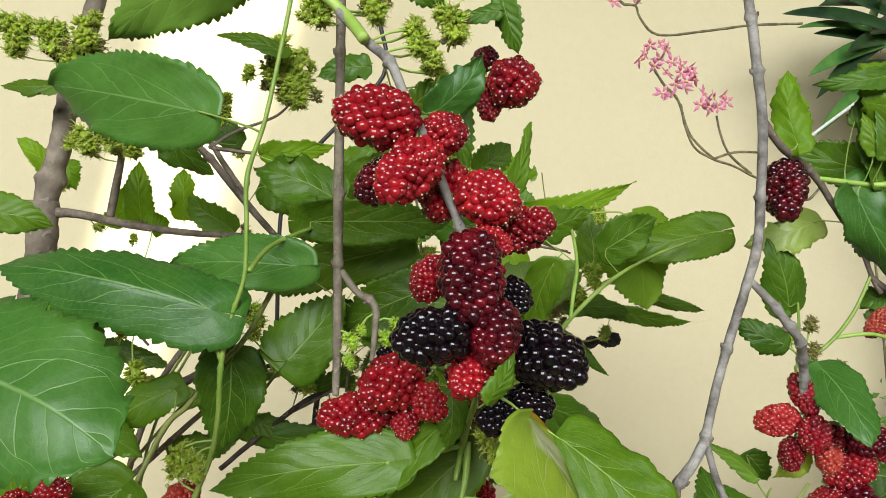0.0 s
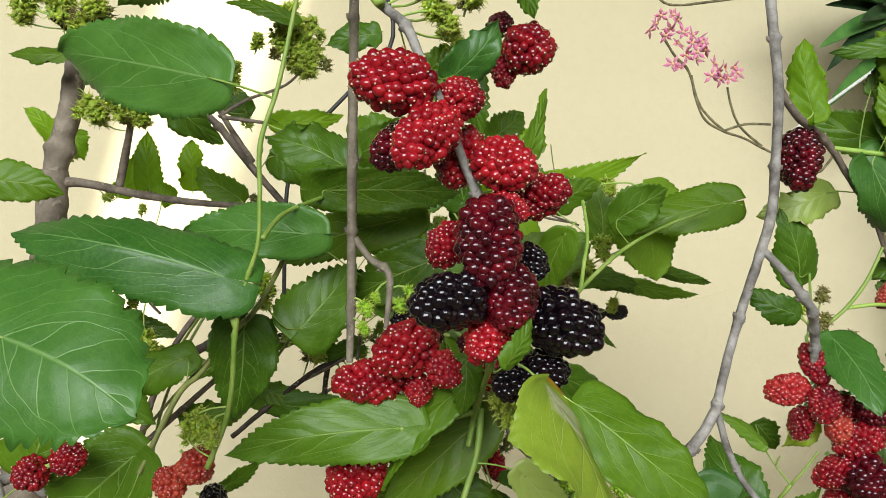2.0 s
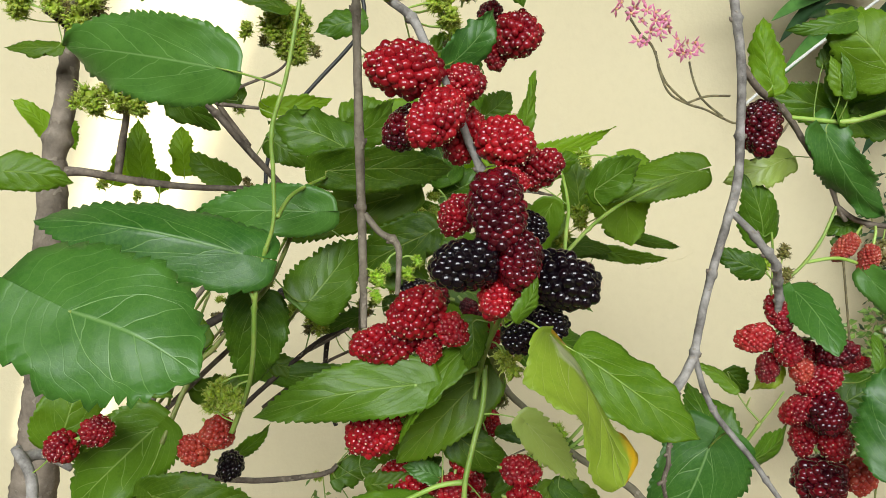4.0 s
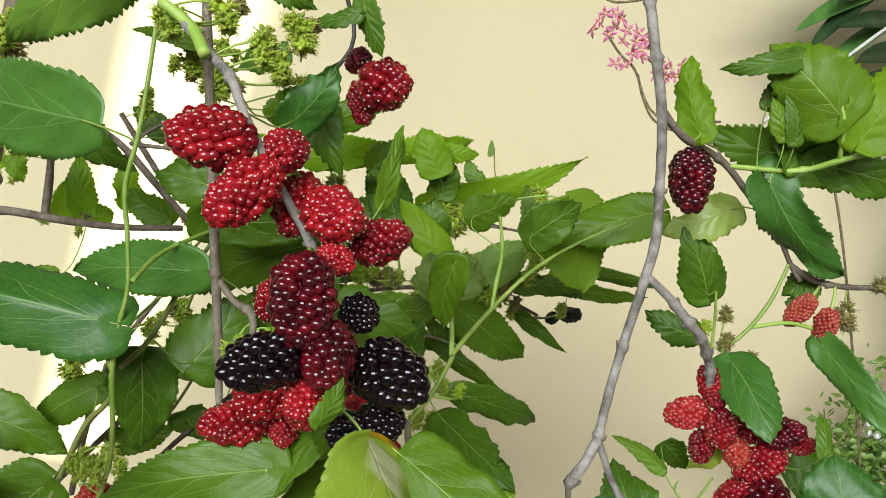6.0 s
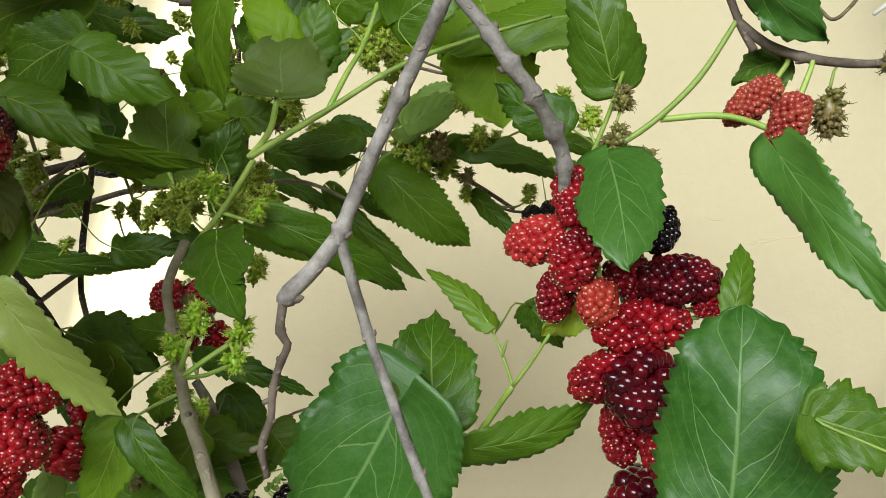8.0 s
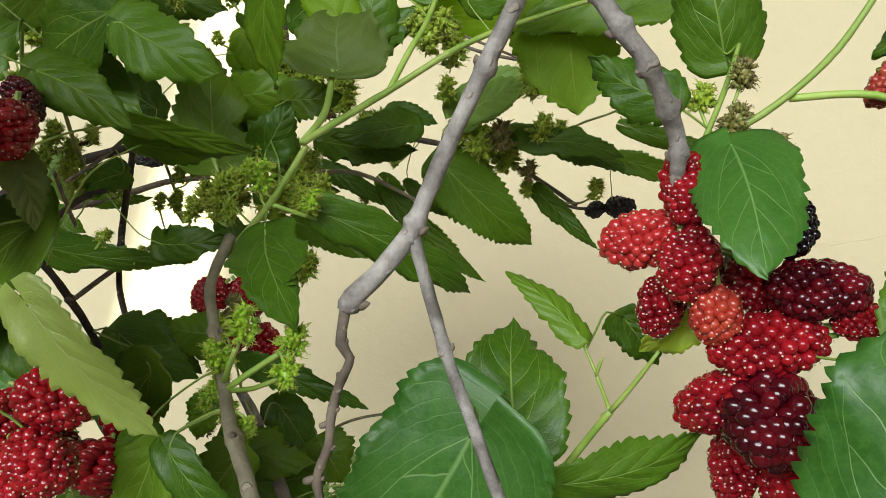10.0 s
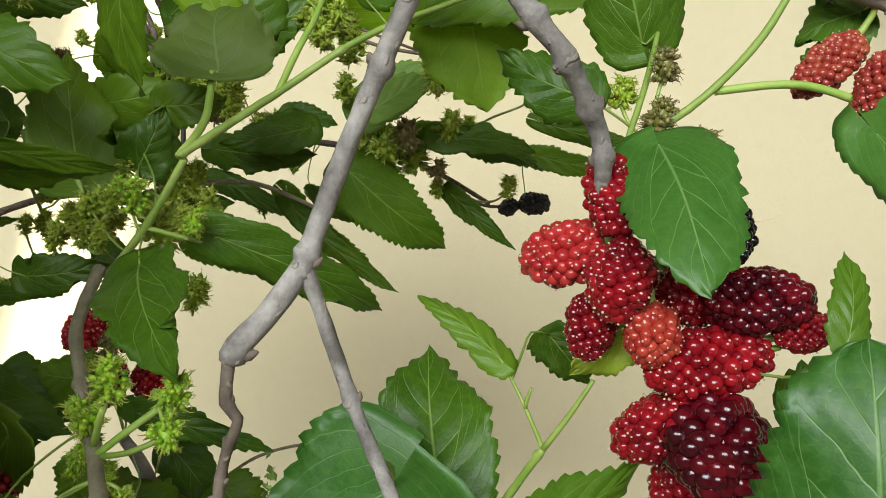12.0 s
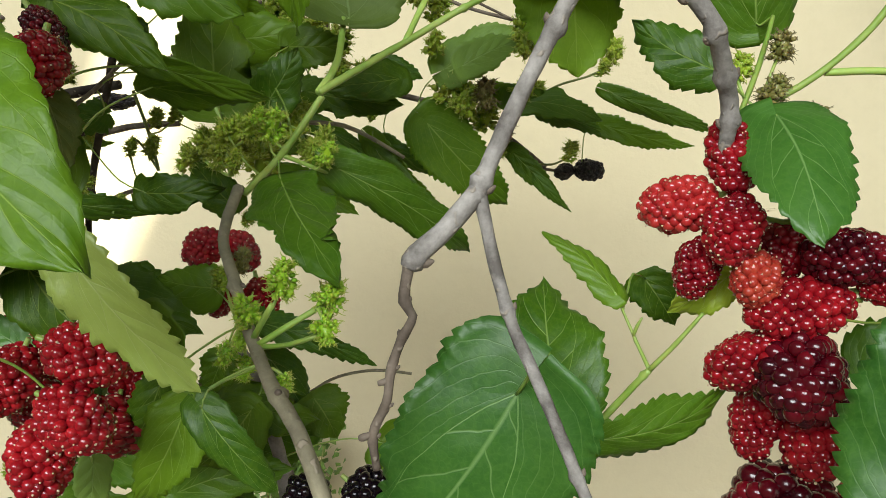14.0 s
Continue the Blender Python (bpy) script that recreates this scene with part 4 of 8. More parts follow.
branch([(0.2547, 0.4400, 1.2840, 0.00163), (0.2691, 0.4400, 1.2738, 0.00187), (0.2921, 0.4400, 1.2691, 0.00164), (0.3194, 0.4400, 1.2702, 0.00118), (0.3364, 0.4400, 1.2737, 0.00118)], "brown", (0.3,), rough=0.12)
branch([(0.2124, 0.4300, 1.2353, 0.00114), (0.2276, 0.4320, 1.2462, 0.00115), (0.2429, 0.4360, 1.2629, 0.00116), (0.2559, 0.4400, 1.2860, 0.00093)], "green", rough=0.12)
branch([(0.2307, 0.4340, 1.2479, 0.00118), (0.2543, 0.4360, 1.2496, 0.00119), (0.2762, 0.4380, 1.2420, 0.00120), (0.2867, 0.4400, 1.2347, 0.00091)], "lime", rough=0.12)
branch([(0.2064, 0.4300, 1.2317, 0.00091), (0.2123, 0.4400, 1.2501, 0.00093), (0.2165, 0.4500, 1.2673, 0.00071)], "green", rough=0.12)
branch([(0.0573, 0.4560, 1.2300, 0.00160), (0.0832, 0.4816, 1.2545, 0.00150), (0.1110, 0.4980, 1.2770, 0.00135), (0.1440, 0.5150, 1.2940, 0.00109), (0.1803, 0.5250, 1.3070, 0.00086)], "green", (0.45,), rough=0.12)
branch([(0.0573, 0.4560, 1.2300, 0.00155), (0.0574, 0.4750, 1.2441, 0.00154), (0.0550, 0.4860, 1.2633, 0.00131)], "lime", rough=0.12)
branch([(0.0832, 0.4816, 1.2545, 0.00130), (0.0872, 0.4920, 1.2720, 0.00135), (0.0913, 0.5027, 1.2879, 0.00123), (0.0915, 0.5200, 1.3100, 0.00115), (0.0880, 0.5400, 1.3320, 0.00105)], "lime", rough=0.12)
branch([(0.0293, 0.4560, 1.1878, 0.00141), (0.0442, 0.4560, 1.2052, 0.00139), (0.0583, 0.4580, 1.2290, 0.00137)], "green", (0.5,), rough=0.12)
branch([(0.1180, 0.3450, 1.0950, 0.00240), (0.0955, 0.3600, 1.1300, 0.00235), (0.0780, 0.3780, 1.1385, 0.00225), (0.0625, 0.3975, 1.1460, 0.00215), (0.0465, 0.4150, 1.1612, 0.00205), (0.0330, 0.4330, 1.1740, 0.00215), (0.0293, 0.4510, 1.1905, 0.00215)], "tan", (0.15, 0.38, 0.7), rough=0.14)
branch([(0.0640, 0.3955, 1.1450, 0.00110), (0.0730, 0.3950, 1.1520, 0.00105), (0.0835, 0.3975, 1.1600, 0.00095)], "lime", rough=0.12)
branch([(0.0620, 0.3980, 1.1465, 0.00110), (0.0670, 0.3930, 1.1540, 0.00105), (0.0715, 0.3890, 1.1610, 0.00090)], "lime", rough=0.12)
branch([(0.0640, 0.3955, 1.1450, 0.00090), (0.0760, 0.3930, 1.1480, 0.00085), (0.0860, 0.3900, 1.1530, 0.00075)], "green", rough=0.12)
branch([(0.0442, 0.4560, 1.2047, 0.00099), (0.0565, 0.4650, 1.2001, 0.00081), (0.0663, 0.4800, 1.1953, 0.00084)], "lime", rough=0.12)
branch([(0.0405, 0.5200, 1.0872, 0.00075), (0.0486, 0.5400, 1.0907, 0.00078), (0.0662, 0.5500, 1.0940, 0.00079), (0.0854, 0.5500, 1.0949, 0.00078)], "tan", rough=0.12)
branch([(-0.0447, 0.6600, 1.2441, 0.00144), (-0.0050, 0.6600, 1.2487, 0.00201), (0.0325, 0.6700, 1.2474, 0.00203), (0.0894, 0.7000, 1.2362, 0.00180), (0.1351, 0.7500, 1.2082, 0.00161)], "brown", (0.3, 0.6), rough=0.12)
branch([(0.1195, 0.7350, 1.2110, 0.00115), (0.1375, 0.7440, 1.2060, 0.00116), (0.1562, 0.7450, 1.2084, 0.00115), (0.1622, 0.7450, 1.2114, 0.00086)], "brown", rough=0.12)
branch([(0.0451, 0.6600, 1.3178, 0.00113), (0.0736, 0.6600, 1.3054, 0.00113), (0.1114, 0.6600, 1.2978, 0.00112)], "brown", rough=0.12)
branch([(0.0899, 0.6900, 1.2374, 0.00118), (0.0702, 0.6900, 1.2551, 0.00089), (0.0554, 0.6900, 1.2753, 0.00089)], "olive", rough=0.12)
branch([(-0.1887, 0.6000, 1.1882, 0.00231), (-0.1532, 0.6000, 1.1967, 0.00227), (-0.1148, 0.6000, 1.2087, 0.00197), (-0.0819, 0.6000, 1.2137, 0.00170)], "brown", rough=0.12)
branch([(-0.1479, 0.5600, 1.1343, 0.00164), (-0.1195, 0.5600, 1.1546, 0.00161), (-0.0961, 0.5600, 1.1687, 0.00136), (-0.0771, 0.5600, 1.1772, 0.00112)], "brown", rough=0.12)
branch([(-0.0802, 0.5300, 1.2450, 0.00205), (-0.0862, 0.5320, 1.2149, 0.00187), (-0.0926, 0.5340, 1.1806, 0.00191), (-0.0942, 0.5350, 1.1490, 0.00172), (-0.0873, 0.5360, 1.1241, 0.00173)], "dark", (0.3, 0.6), rough=0.12)
branch([(-0.0673, 0.4200, 1.1903, 0.00145), (-0.0379, 0.4200, 1.1790, 0.00141), (-0.0179, 0.4200, 1.1604, 0.00155), (-0.0065, 0.4200, 1.1458, 0.00139)], "dark", (0.4, 0.7), rough=0.12)
branch([(-0.0247, 0.6800, 1.3467, 0.00134), (-0.0207, 0.6800, 1.3125, 0.00135), (-0.0214, 0.6800, 1.2854, 0.00108)], "brown", rough=0.12)
branch([(-0.1033, 0.7000, 1.3659, 0.00199), (-0.0873, 0.7000, 1.3325, 0.00199), (-0.0842, 0.7000, 1.2896, 0.00167)], "dark", rough=0.12)
branch([(-0.1365, 0.6200, 1.3654, 0.00236), (-0.0986, 0.6200, 1.3459, 0.00233), (-0.0668, 0.6300, 1.3434, 0.00205)], "brown", rough=0.12)
branch([(0.1812, 0.4130, 1.1608, 0.00050), (0.1818, 0.4120, 1.1640, 0.00060), (0.1829, 0.4110, 1.1672, 0.00030)], "green", rough=0.12)
branch([(0.1864, 0.4055, 1.1526, 0.00085), (0.1905, 0.4035, 1.1590, 0.00075), (0.1941, 0.4019, 1.1650, 0.00070), (0.1985, 0.4000, 1.1730, 0.00055)], "green", rough=0.12)
branch([(0.1864, 0.4055, 1.1526, 0.00073), (0.1830, 0.4110, 1.1580, 0.00060), (0.1794, 0.4149, 1.1641, 0.00050), (0.1742, 0.4157, 1.1731, 0.00036)], "green", (0.4,), rough=0.12)
branch([(0.1275, 0.4200, 1.0873, 0.00106), (0.1500, 0.4160, 1.1010, 0.00119), (0.1650, 0.4120, 1.1170, 0.00125), (0.1748, 0.4101, 1.1334, 0.00122), (0.1864, 0.4055, 1.1526, 0.00105)], "green", (0.97,), rough=0.12)
branch([(0.0461, 0.4900, 1.0345, 0.00338), (0.0400, 0.4850, 1.0703, 0.00305), (0.0295, 0.4750, 1.1078, 0.00271), (0.0243, 0.4700, 1.1216, 0.00221)], "grey", (0.3, 0.6), rough=0.12)

# leaves of the near shoots at the stem side
leaf((-0.1256, 0.3780, 1.3706), (-0.2296, 0.4290, 1.3956), (-0.4468, -0.8939, -0.0351), 0.0500, "glossy", 0.05, 0.15, 0.04, 0, 1, stalk=(-0.0949, 0.3560, 1.3362), lobe=0.12, point=0.62)
leaf((-0.1192, 0.4000, 1.4488), (-0.1939, 0.4300, 1.4221), (-0.2192, -0.8941, -0.3905), 0.0419, "fresh", 0.05, 0.1, 0.05, 1, 2, stalk=(-0.0987, 0.3967, 1.4578), point=0.83)
leaf((-0.1472, 0.2350, 1.2599), (-0.1001, 0.2220, 1.2386), (0.0026, -0.8510, 0.5251), 0.0570, "glossy", 0.03, 0.05, 0.05, 0, 3, stalk=(-0.1922, 0.2600, 1.2508), lobe=0.62, point=0.7)
leaf((-0.1136, 0.3600, 1.2705), (-0.2278, 0.3700, 1.2960), (0.0319, -0.8739, 0.4850), 0.0420, "glossy", 0.1, 0.35, 0.03, 0, 4, stalk=(-0.1106, 0.3620, 1.2559), point=0.7)
leaf((-0.0774, 0.3900, 1.2913), (-0.1535, 0.4100, 1.2909), (-0.2540, -0.9670, 0.0215), 0.0310, "glossy", 0.05, 0.1, 0.04, 0, 5, stalk=(-0.0548, 0.3891, 1.2848), point=0.78)
leaf((-0.2743, 0.4400, 1.3222), (-0.2374, 0.4500, 1.3141), (0.2657, -0.9639, 0.0183), 0.0256, "fresh", 0.06, 0.12, 0.05, 0, 6, stalk=(-0.2914, 0.4407, 1.3335), point=0.95)
leaf((-0.0624, 0.4200, 1.3292), (-0.1081, 0.4200, 1.3469), (0.1197, -0.9435, 0.3090), 0.0325, "mature", 0.05, 0.2, 0.08, 0, 7, stalk=(-0.0551, 0.4000, 1.3340), eaten=0.5, point=0.74)
leaf((-0.0641, 0.4500, 1.3365), (-0.0314, 0.4600, 1.3630), (0.4605, -0.8526, -0.2469), 0.0277, "fresh", 0.06, 0.12, 0.05, 0, 8, stalk=(-0.0752, 0.4538, 1.3230), point=0.95)
leaf((-0.0728, 0.4100, 1.3154), (0.0069, 0.4300, 1.3128), (0.2314, -0.9495, -0.2120), 0.0278, "dark", 0.08, 0.1, 0.04, 0, 9, stalk=(-0.0947, 0.4078, 1.3251), point=0.72)
leaf((-0.0867, 0.4100, 1.2378), (-0.0566, 0.4300, 1.2740), (0.2992, -0.9182, 0.2595), 0.0402, "mature", 0.04, 0.05, 0.03, 0, 10, stalk=(-0.1090, 0.3660, 1.2134), point=0.92)
leaf((-0.0129, 0.4300, 1.2756), (-0.0620, 0.4400, 1.2515), (-0.1781, -0.9830, -0.0445), 0.0333, "dark", 0.06, 0.12, 0.05, 0, 11, stalk=(0.0024, 0.4316, 1.2906), eaten=0.3, point=0.77)
leaf((-0.0290, 0.4500, 1.3003), (-0.1106, 0.4600, 1.2722), (-0.1015, -0.9931, -0.0583), 0.0337, "dark", 0.06, 0.12, 0.05, 0, 12, stalk=(-0.0045, 0.4527, 1.2983), point=0.76)
leaf((-0.1203, 0.4200, 1.2366), (-0.1297, 0.4300, 1.1791), (0.2316, -0.9513, -0.2036), 0.0391, "mature", 0.05, 0.1, 0.06, 0, 13, stalk=(-0.1080, 0.4244, 1.2548), point=0.92)
leaf((-0.1260, 0.5000, 1.1824), (-0.0984, 0.5000, 1.1778), (0.0433, -0.9646, 0.2601), 0.0162, "dark", 0.06, 0.12, 0.05, 0, 14, stalk=(-0.1379, 0.5035, 1.1781), point=0.85)
leaf((-0.1651, 0.4500, 1.2142), (-0.2150, 0.4500, 1.1814), (-0.1659, -0.9531, 0.2532), 0.0258, "fresh", 0.06, 0.12, 0.05, 0, 15, stalk=(-0.1463, 0.4550, 1.2257), eaten=0.22, point=0.94)
leaf((-0.2198, 0.5000, 1.2755), (-0.2810, 0.5000, 1.2602), (-0.0694, -0.9582, 0.2775), 0.0304, "fresh", 0.06, 0.12, 0.05, 0, 16, stalk=(-0.1993, 0.5063, 1.2843), point=0.78)
leaf((-0.2564, 0.5200, 1.2725), (-0.2146, 0.5200, 1.2574), (-0.0458, -0.9909, -0.1265), 0.0261, "fresh", 0.06, 0.12, 0.05, 0, 17, stalk=(-0.2692, 0.5238, 1.2869), point=0.8)
leaf((-0.2604, 0.5200, 1.2546), (-0.2385, 0.5200, 1.2367), (0.2274, -0.9333, 0.2779), 0.0193, "mature", 0.06, 0.12, 0.05, 0, 18, stalk=(-0.2666, 0.5256, 1.2606), point=0.89)
leaf((-0.2729, 0.6000, 1.2200), (-0.2215, 0.6000, 1.2040), (0.0758, -0.9671, 0.2426), 0.0182, "dark", 0.06, 0.12, 0.05, 0, 19, stalk=(-0.2953, 0.6039, 1.2221), point=0.75)
leaf((-0.2454, 0.6000, 1.3234), (-0.2454, 0.6000, 1.3726), (0.5335, -0.8458, -0.0000), 0.0246, "young", 0.06, 0.12, 0.05, 0, 20, stalk=(-0.2529, 0.6012, 1.3043), point=0.87)
leaf((-0.2175, 0.6200, 1.3299), (-0.2165, 0.6200, 1.3679), (0.4905, -0.8714, -0.0123), 0.0233, "young", 0.06, 0.12, 0.05, 0, 21, stalk=(-0.2194, 0.6249, 1.3132), eaten=0.49, point=0.73)
leaf((-0.1683, 0.5800, 1.3173), (-0.2008, 0.5800, 1.3413), (0.2833, -0.8792, 0.3830), 0.0270, "fresh", 0.06, 0.12, 0.05, 0, 22, stalk=(-0.1549, 0.5875, 1.3116), eaten=0.37, point=0.77)
leaf((-0.2683, 0.6000, 1.3234), (-0.2522, 0.6000, 1.3602), (0.6253, -0.7308, -0.2736), 0.0215, "young", 0.06, 0.12, 0.05, 0, 23, stalk=(-0.2811, 0.5989, 1.3155), point=0.85)
leaf((-0.3314, 0.6200, 1.3660), (-0.3589, 0.6200, 1.3945), (0.4351, -0.7961, 0.4206), 0.0214, "young", 0.06, 0.12, 0.05, 0, 24, stalk=(-0.3229, 0.6230, 1.3509), point=0.97)
leaf((-0.3153, 0.6200, 1.3717), (-0.3081, 0.6200, 1.3503), (0.3863, -0.9133, 0.1288), 0.0188, "young", 0.06, 0.12, 0.05, 0, 25, stalk=(-0.3194, 0.6250, 1.3810), point=0.95)
leaf((-0.2362, 0.6000, 1.3188), (-0.2261, 0.6100, 1.3215), (0.6974, -0.7152, 0.0469), 0.0204, "young", 0.06, 0.12, 0.05, 0, 26, stalk=(-0.2428, 0.6004, 1.3178), point=0.8)
leaf((-0.1911, 0.5000, 1.3800), (-0.1578, 0.5000, 1.3494), (-0.2534, -0.9273, -0.2755), 0.0272, "mature", 0.06, 0.12, 0.05, 0, 27, stalk=(-0.2026, 0.5026, 1.3999), point=0.83)
leaf((-0.1095, 0.5000, 1.4336), (-0.1535, 0.5000, 1.4470), (0.1418, -0.8735, 0.4658), 0.0141, "dark", 0.1, 0.12, 0.05, 0, 28, stalk=(-0.0958, 0.5020, 1.4224), point=0.91)
leaf((-0.0554, 0.5200, 1.4286), (-0.0900, 0.5200, 1.4218), (-0.0176, -0.9958, 0.0899), 0.0224, "mature", 0.06, 0.12, 0.05, 0, 29, stalk=(-0.0442, 0.5254, 1.4349), eaten=0.23, point=0.94)
leaf((-0.2650, 0.5000, 1.4095), (-0.3021, 0.5000, 1.4133), (0.0363, -0.9354, 0.3518), 0.0136, "dark", 0.06, 0.12, 0.05, 0, 30, stalk=(-0.2481, 0.5044, 1.4051), eaten=0.47, point=0.89)
leaf((-0.1533, 0.5500, 1.3804), (-0.1786, 0.5500, 1.4015), (0.0422, -0.9978, 0.0507), 0.0204, "dark", 0.06, 0.12, 0.05, 0, 31, stalk=(-0.1437, 0.5549, 1.3695), point=0.79)
leaf((-0.1202, 0.5000, 1.3425), (-0.0934, 0.5000, 1.3233), (0.0409, -0.9975, 0.0573), 0.0236, "mature", 0.06, 0.12, 0.05, 0, 32, stalk=(-0.1324, 0.5048, 1.3470), eaten=0.42, point=0.94)
leaf((-0.1301, 0.5500, 1.3720), (-0.0817, 0.5500, 1.3771), (0.0159, -0.9882, -0.1521), 0.0186, "young", 0.06, 0.12, 0.05, 0, 33, stalk=(-0.1519, 0.5553, 1.3684), eaten=0.36, point=0.78)
leaf((-0.0666, 0.5000, 1.3540), (-0.0360, 0.5000, 1.3635), (0.0422, -0.9900, -0.1349), 0.0269, "fresh", 0.06, 0.12, 0.05, 0, 34, stalk=(-0.0790, 0.5041, 1.3574), point=0.73)
leaf((-0.0257, 0.4000, 1.3769), (-0.0043, 0.4000, 1.3830), (0.0545, -0.9801, -0.1908), 0.0153, "young", 0.06, 0.12, 0.05, 0, 35, stalk=(-0.0334, 0.4053, 1.3735), point=0.84)
leaf((-0.0254, 0.3350, 1.2032), (-0.1085, 0.3350, 1.1897), (-0.0348, -0.9761, 0.2143), 0.0309, "mature", 0.07, 0.18, 0.04, 0, 36, stalk=(-0.0039, 0.3405, 1.2083), point=0.91)
leaf((0.0033, 0.3400, 1.2214), (-0.0387, 0.3350, 1.1768), (-0.5228, -0.6386, 0.5647), 0.0203, "fresh", 0.08, 0.3, 0.05, 0, 37, stalk=(0.0210, 0.3449, 1.2345), point=0.97)
leaf((0.0317, 0.2730, 1.2371), (0.0550, 0.2390, 1.1860), (0.7149, -0.3873, 0.5821), 0.0478, "turning", 0.05, 0.12, 0.05, 0, 38, stalk=(0.0270, 0.2750, 1.2491), lobe=0.04, point=0.62, toothed=0.5)
leaf((0.0447, 0.2790, 1.2280), (0.0942, 0.2670, 1.1919), (0.1384, -0.8673, 0.4782), 0.0330, "fresh", 0.06, 0.12, 0.04, 0, 39, stalk=(0.0308, 0.2770, 1.2415), lobe=0.05, point=0.72, toothed=0.3)
leaf((0.0328, 0.3473, 1.1770), (0.0640, 0.3600, 1.1387), (0.1500, -0.9800, 0.0500), 0.0195, "pale", 0.04, 0.05, 0.03, 1, 40, stalk=(0.0386, 0.3130, 1.2080), point=0.83)
leaf((0.0118, 0.3700, 1.1968), (-0.0370, 0.3700, 1.1509), (-0.2654, -0.9220, 0.2818), 0.0347, "dark", 0.05, 0.1, 0.05, 0, 41, stalk=(0.0219, 0.3790, 1.2181), point=0.79)
leaf((-0.0050, 0.3800, 1.1644), (0.0282, 0.3800, 1.1419), (0.1152, -0.9787, 0.1699), 0.0252, "dark", 0.06, 0.12, 0.05, 0, 42, stalk=(-0.0180, 0.3842, 1.1677), point=0.82)
leaf((-0.0219, 0.3600, 1.1256), (-0.0798, 0.3700, 1.1222), (-0.1649, -0.7311, 0.6621), 0.0257, "mature", 0.06, 0.12, 0.05, 0, 43, stalk=(0.0001, 0.3552, 1.1183), point=0.75)
leaf((-0.0822, 0.4800, 1.1027), (-0.0514, 0.4800, 1.1133), (-0.0936, -0.9577, 0.2721), 0.0216, "mature", 0.06, 0.12, 0.05, 0, 44, stalk=(-0.0949, 0.4861, 1.1013), eaten=0.5, point=0.94)
leaf((-0.2320, 0.4000, 1.1630), (-0.2181, 0.4100, 1.2076), (0.3565, -0.9292, 0.0975), 0.0377, "fresh", 0.06, 0.12, 0.05, 0, 45, stalk=(-0.2292, 0.4000, 1.1236), point=0.98)
leaf((-0.2263, 0.4300, 1.2058), (-0.1792, 0.4400, 1.1756), (0.3216, -0.9267, 0.1947), 0.0325, "mature", 0.06, 0.12, 0.05, 0, 46, stalk=(-0.2476, 0.4280, 1.2058), point=0.92)
leaf((-0.1842, 0.4200, 1.1630), (-0.2394, 0.4200, 1.1127), (0.0162, -0.9997, -0.0178), 0.0492, "mature", 0.06, 0.12, 0.05, 0, 47, stalk=(-0.1631, 0.4252, 1.1726), point=0.75)
leaf((-0.1899, 0.4200, 1.1202), (-0.1279, 0.4200, 1.1125), (0.0039, -0.9995, 0.0310), 0.0341, "dark", 0.06, 0.12, 0.05, 0, 48, stalk=(-0.2110, 0.4252, 1.1282), point=0.72)
leaf((-0.1815, 0.5000, 1.1650), (-0.1366, 0.5000, 1.1732), (-0.0305, -0.9854, 0.1673), 0.0219, "dark", 0.06, 0.12, 0.05, 0, 49, stalk=(-0.1957, 0.5054, 1.1646), eaten=0.57, point=0.8)
leaf((-0.1555, 0.5000, 1.1172), (-0.1300, 0.5000, 1.1369), (0.3427, -0.8295, -0.4411), 0.0144, "fresh", 0.06, 0.12, 0.05, 0, 50, stalk=(-0.1650, 0.5060, 1.1098), eaten=0.3, point=0.85)
leaf((0.0617, 0.4200, 1.2895), (0.0530, 0.4400, 1.2481), (-0.2823, -0.8857, -0.3684), 0.0223, "fresh", 0.06, 0.12, 0.05, 0, 51, stalk=(0.0749, 0.4143, 1.3066), point=0.9)

# leaves round the main fruit
leaf((-0.0022, 0.3164, 1.3596), (0.0184, 0.3164, 1.3838), (0.2885, -0.9255, -0.2453), 0.0205, "glossy", 0.06, 0.2, 0.06, 0, 52, stalk=(-0.0112, 0.3209, 1.3543), eaten=0.4, point=0.93)
leaf((0.0042, 0.3441, 1.3687), (0.0121, 0.3441, 1.3371), (-0.0585, -0.9982, -0.0146), 0.0184, "mature", 0.06, 0.12, 0.05, 0, 53, stalk=(0.0039, 0.3494, 1.3847), point=0.94)
leaf((0.0319, 0.3441, 1.3253), (0.0432, 0.3441, 1.3595), (0.4205, -0.8966, -0.1391), 0.0098, "fresh", 0.1, 0.3, 0.1, 0, 54, stalk=(0.0275, 0.3503, 1.3120), point=0.83)
leaf((0.0270, 0.3330, 1.4124), (0.0334, 0.3330, 1.3882), (-0.4738, -0.8717, -0.1247), 0.0135, "mature", 0.06, 0.12, 0.05, 0, 55, stalk=(0.0306, 0.3357, 1.4249), point=0.74)
leaf((-0.0137, 0.3300, 1.3634), (0.0015, 0.3300, 1.3760), (0.1098, -0.9852, -0.1318), 0.0126, "fresh", 0.06, 0.12, 0.05, 0, 56, stalk=(-0.0224, 0.3346, 1.3595), point=0.98)
leaf((0.0202, 0.4000, 1.3432), (0.0371, 0.4000, 1.3569), (0.0326, -0.9987, -0.0398), 0.0184, "fresh", 0.06, 0.12, 0.05, 0, 57, stalk=(0.0130, 0.4051, 1.3354), point=0.74)
leaf((0.0242, 0.3300, 1.4064), (0.0040, 0.3300, 1.4038), (-0.0273, -0.9754, 0.2188), 0.0088, "mature", 0.06, 0.12, 0.05, 0, 58, stalk=(0.0310, 0.3347, 1.4053), point=0.81)
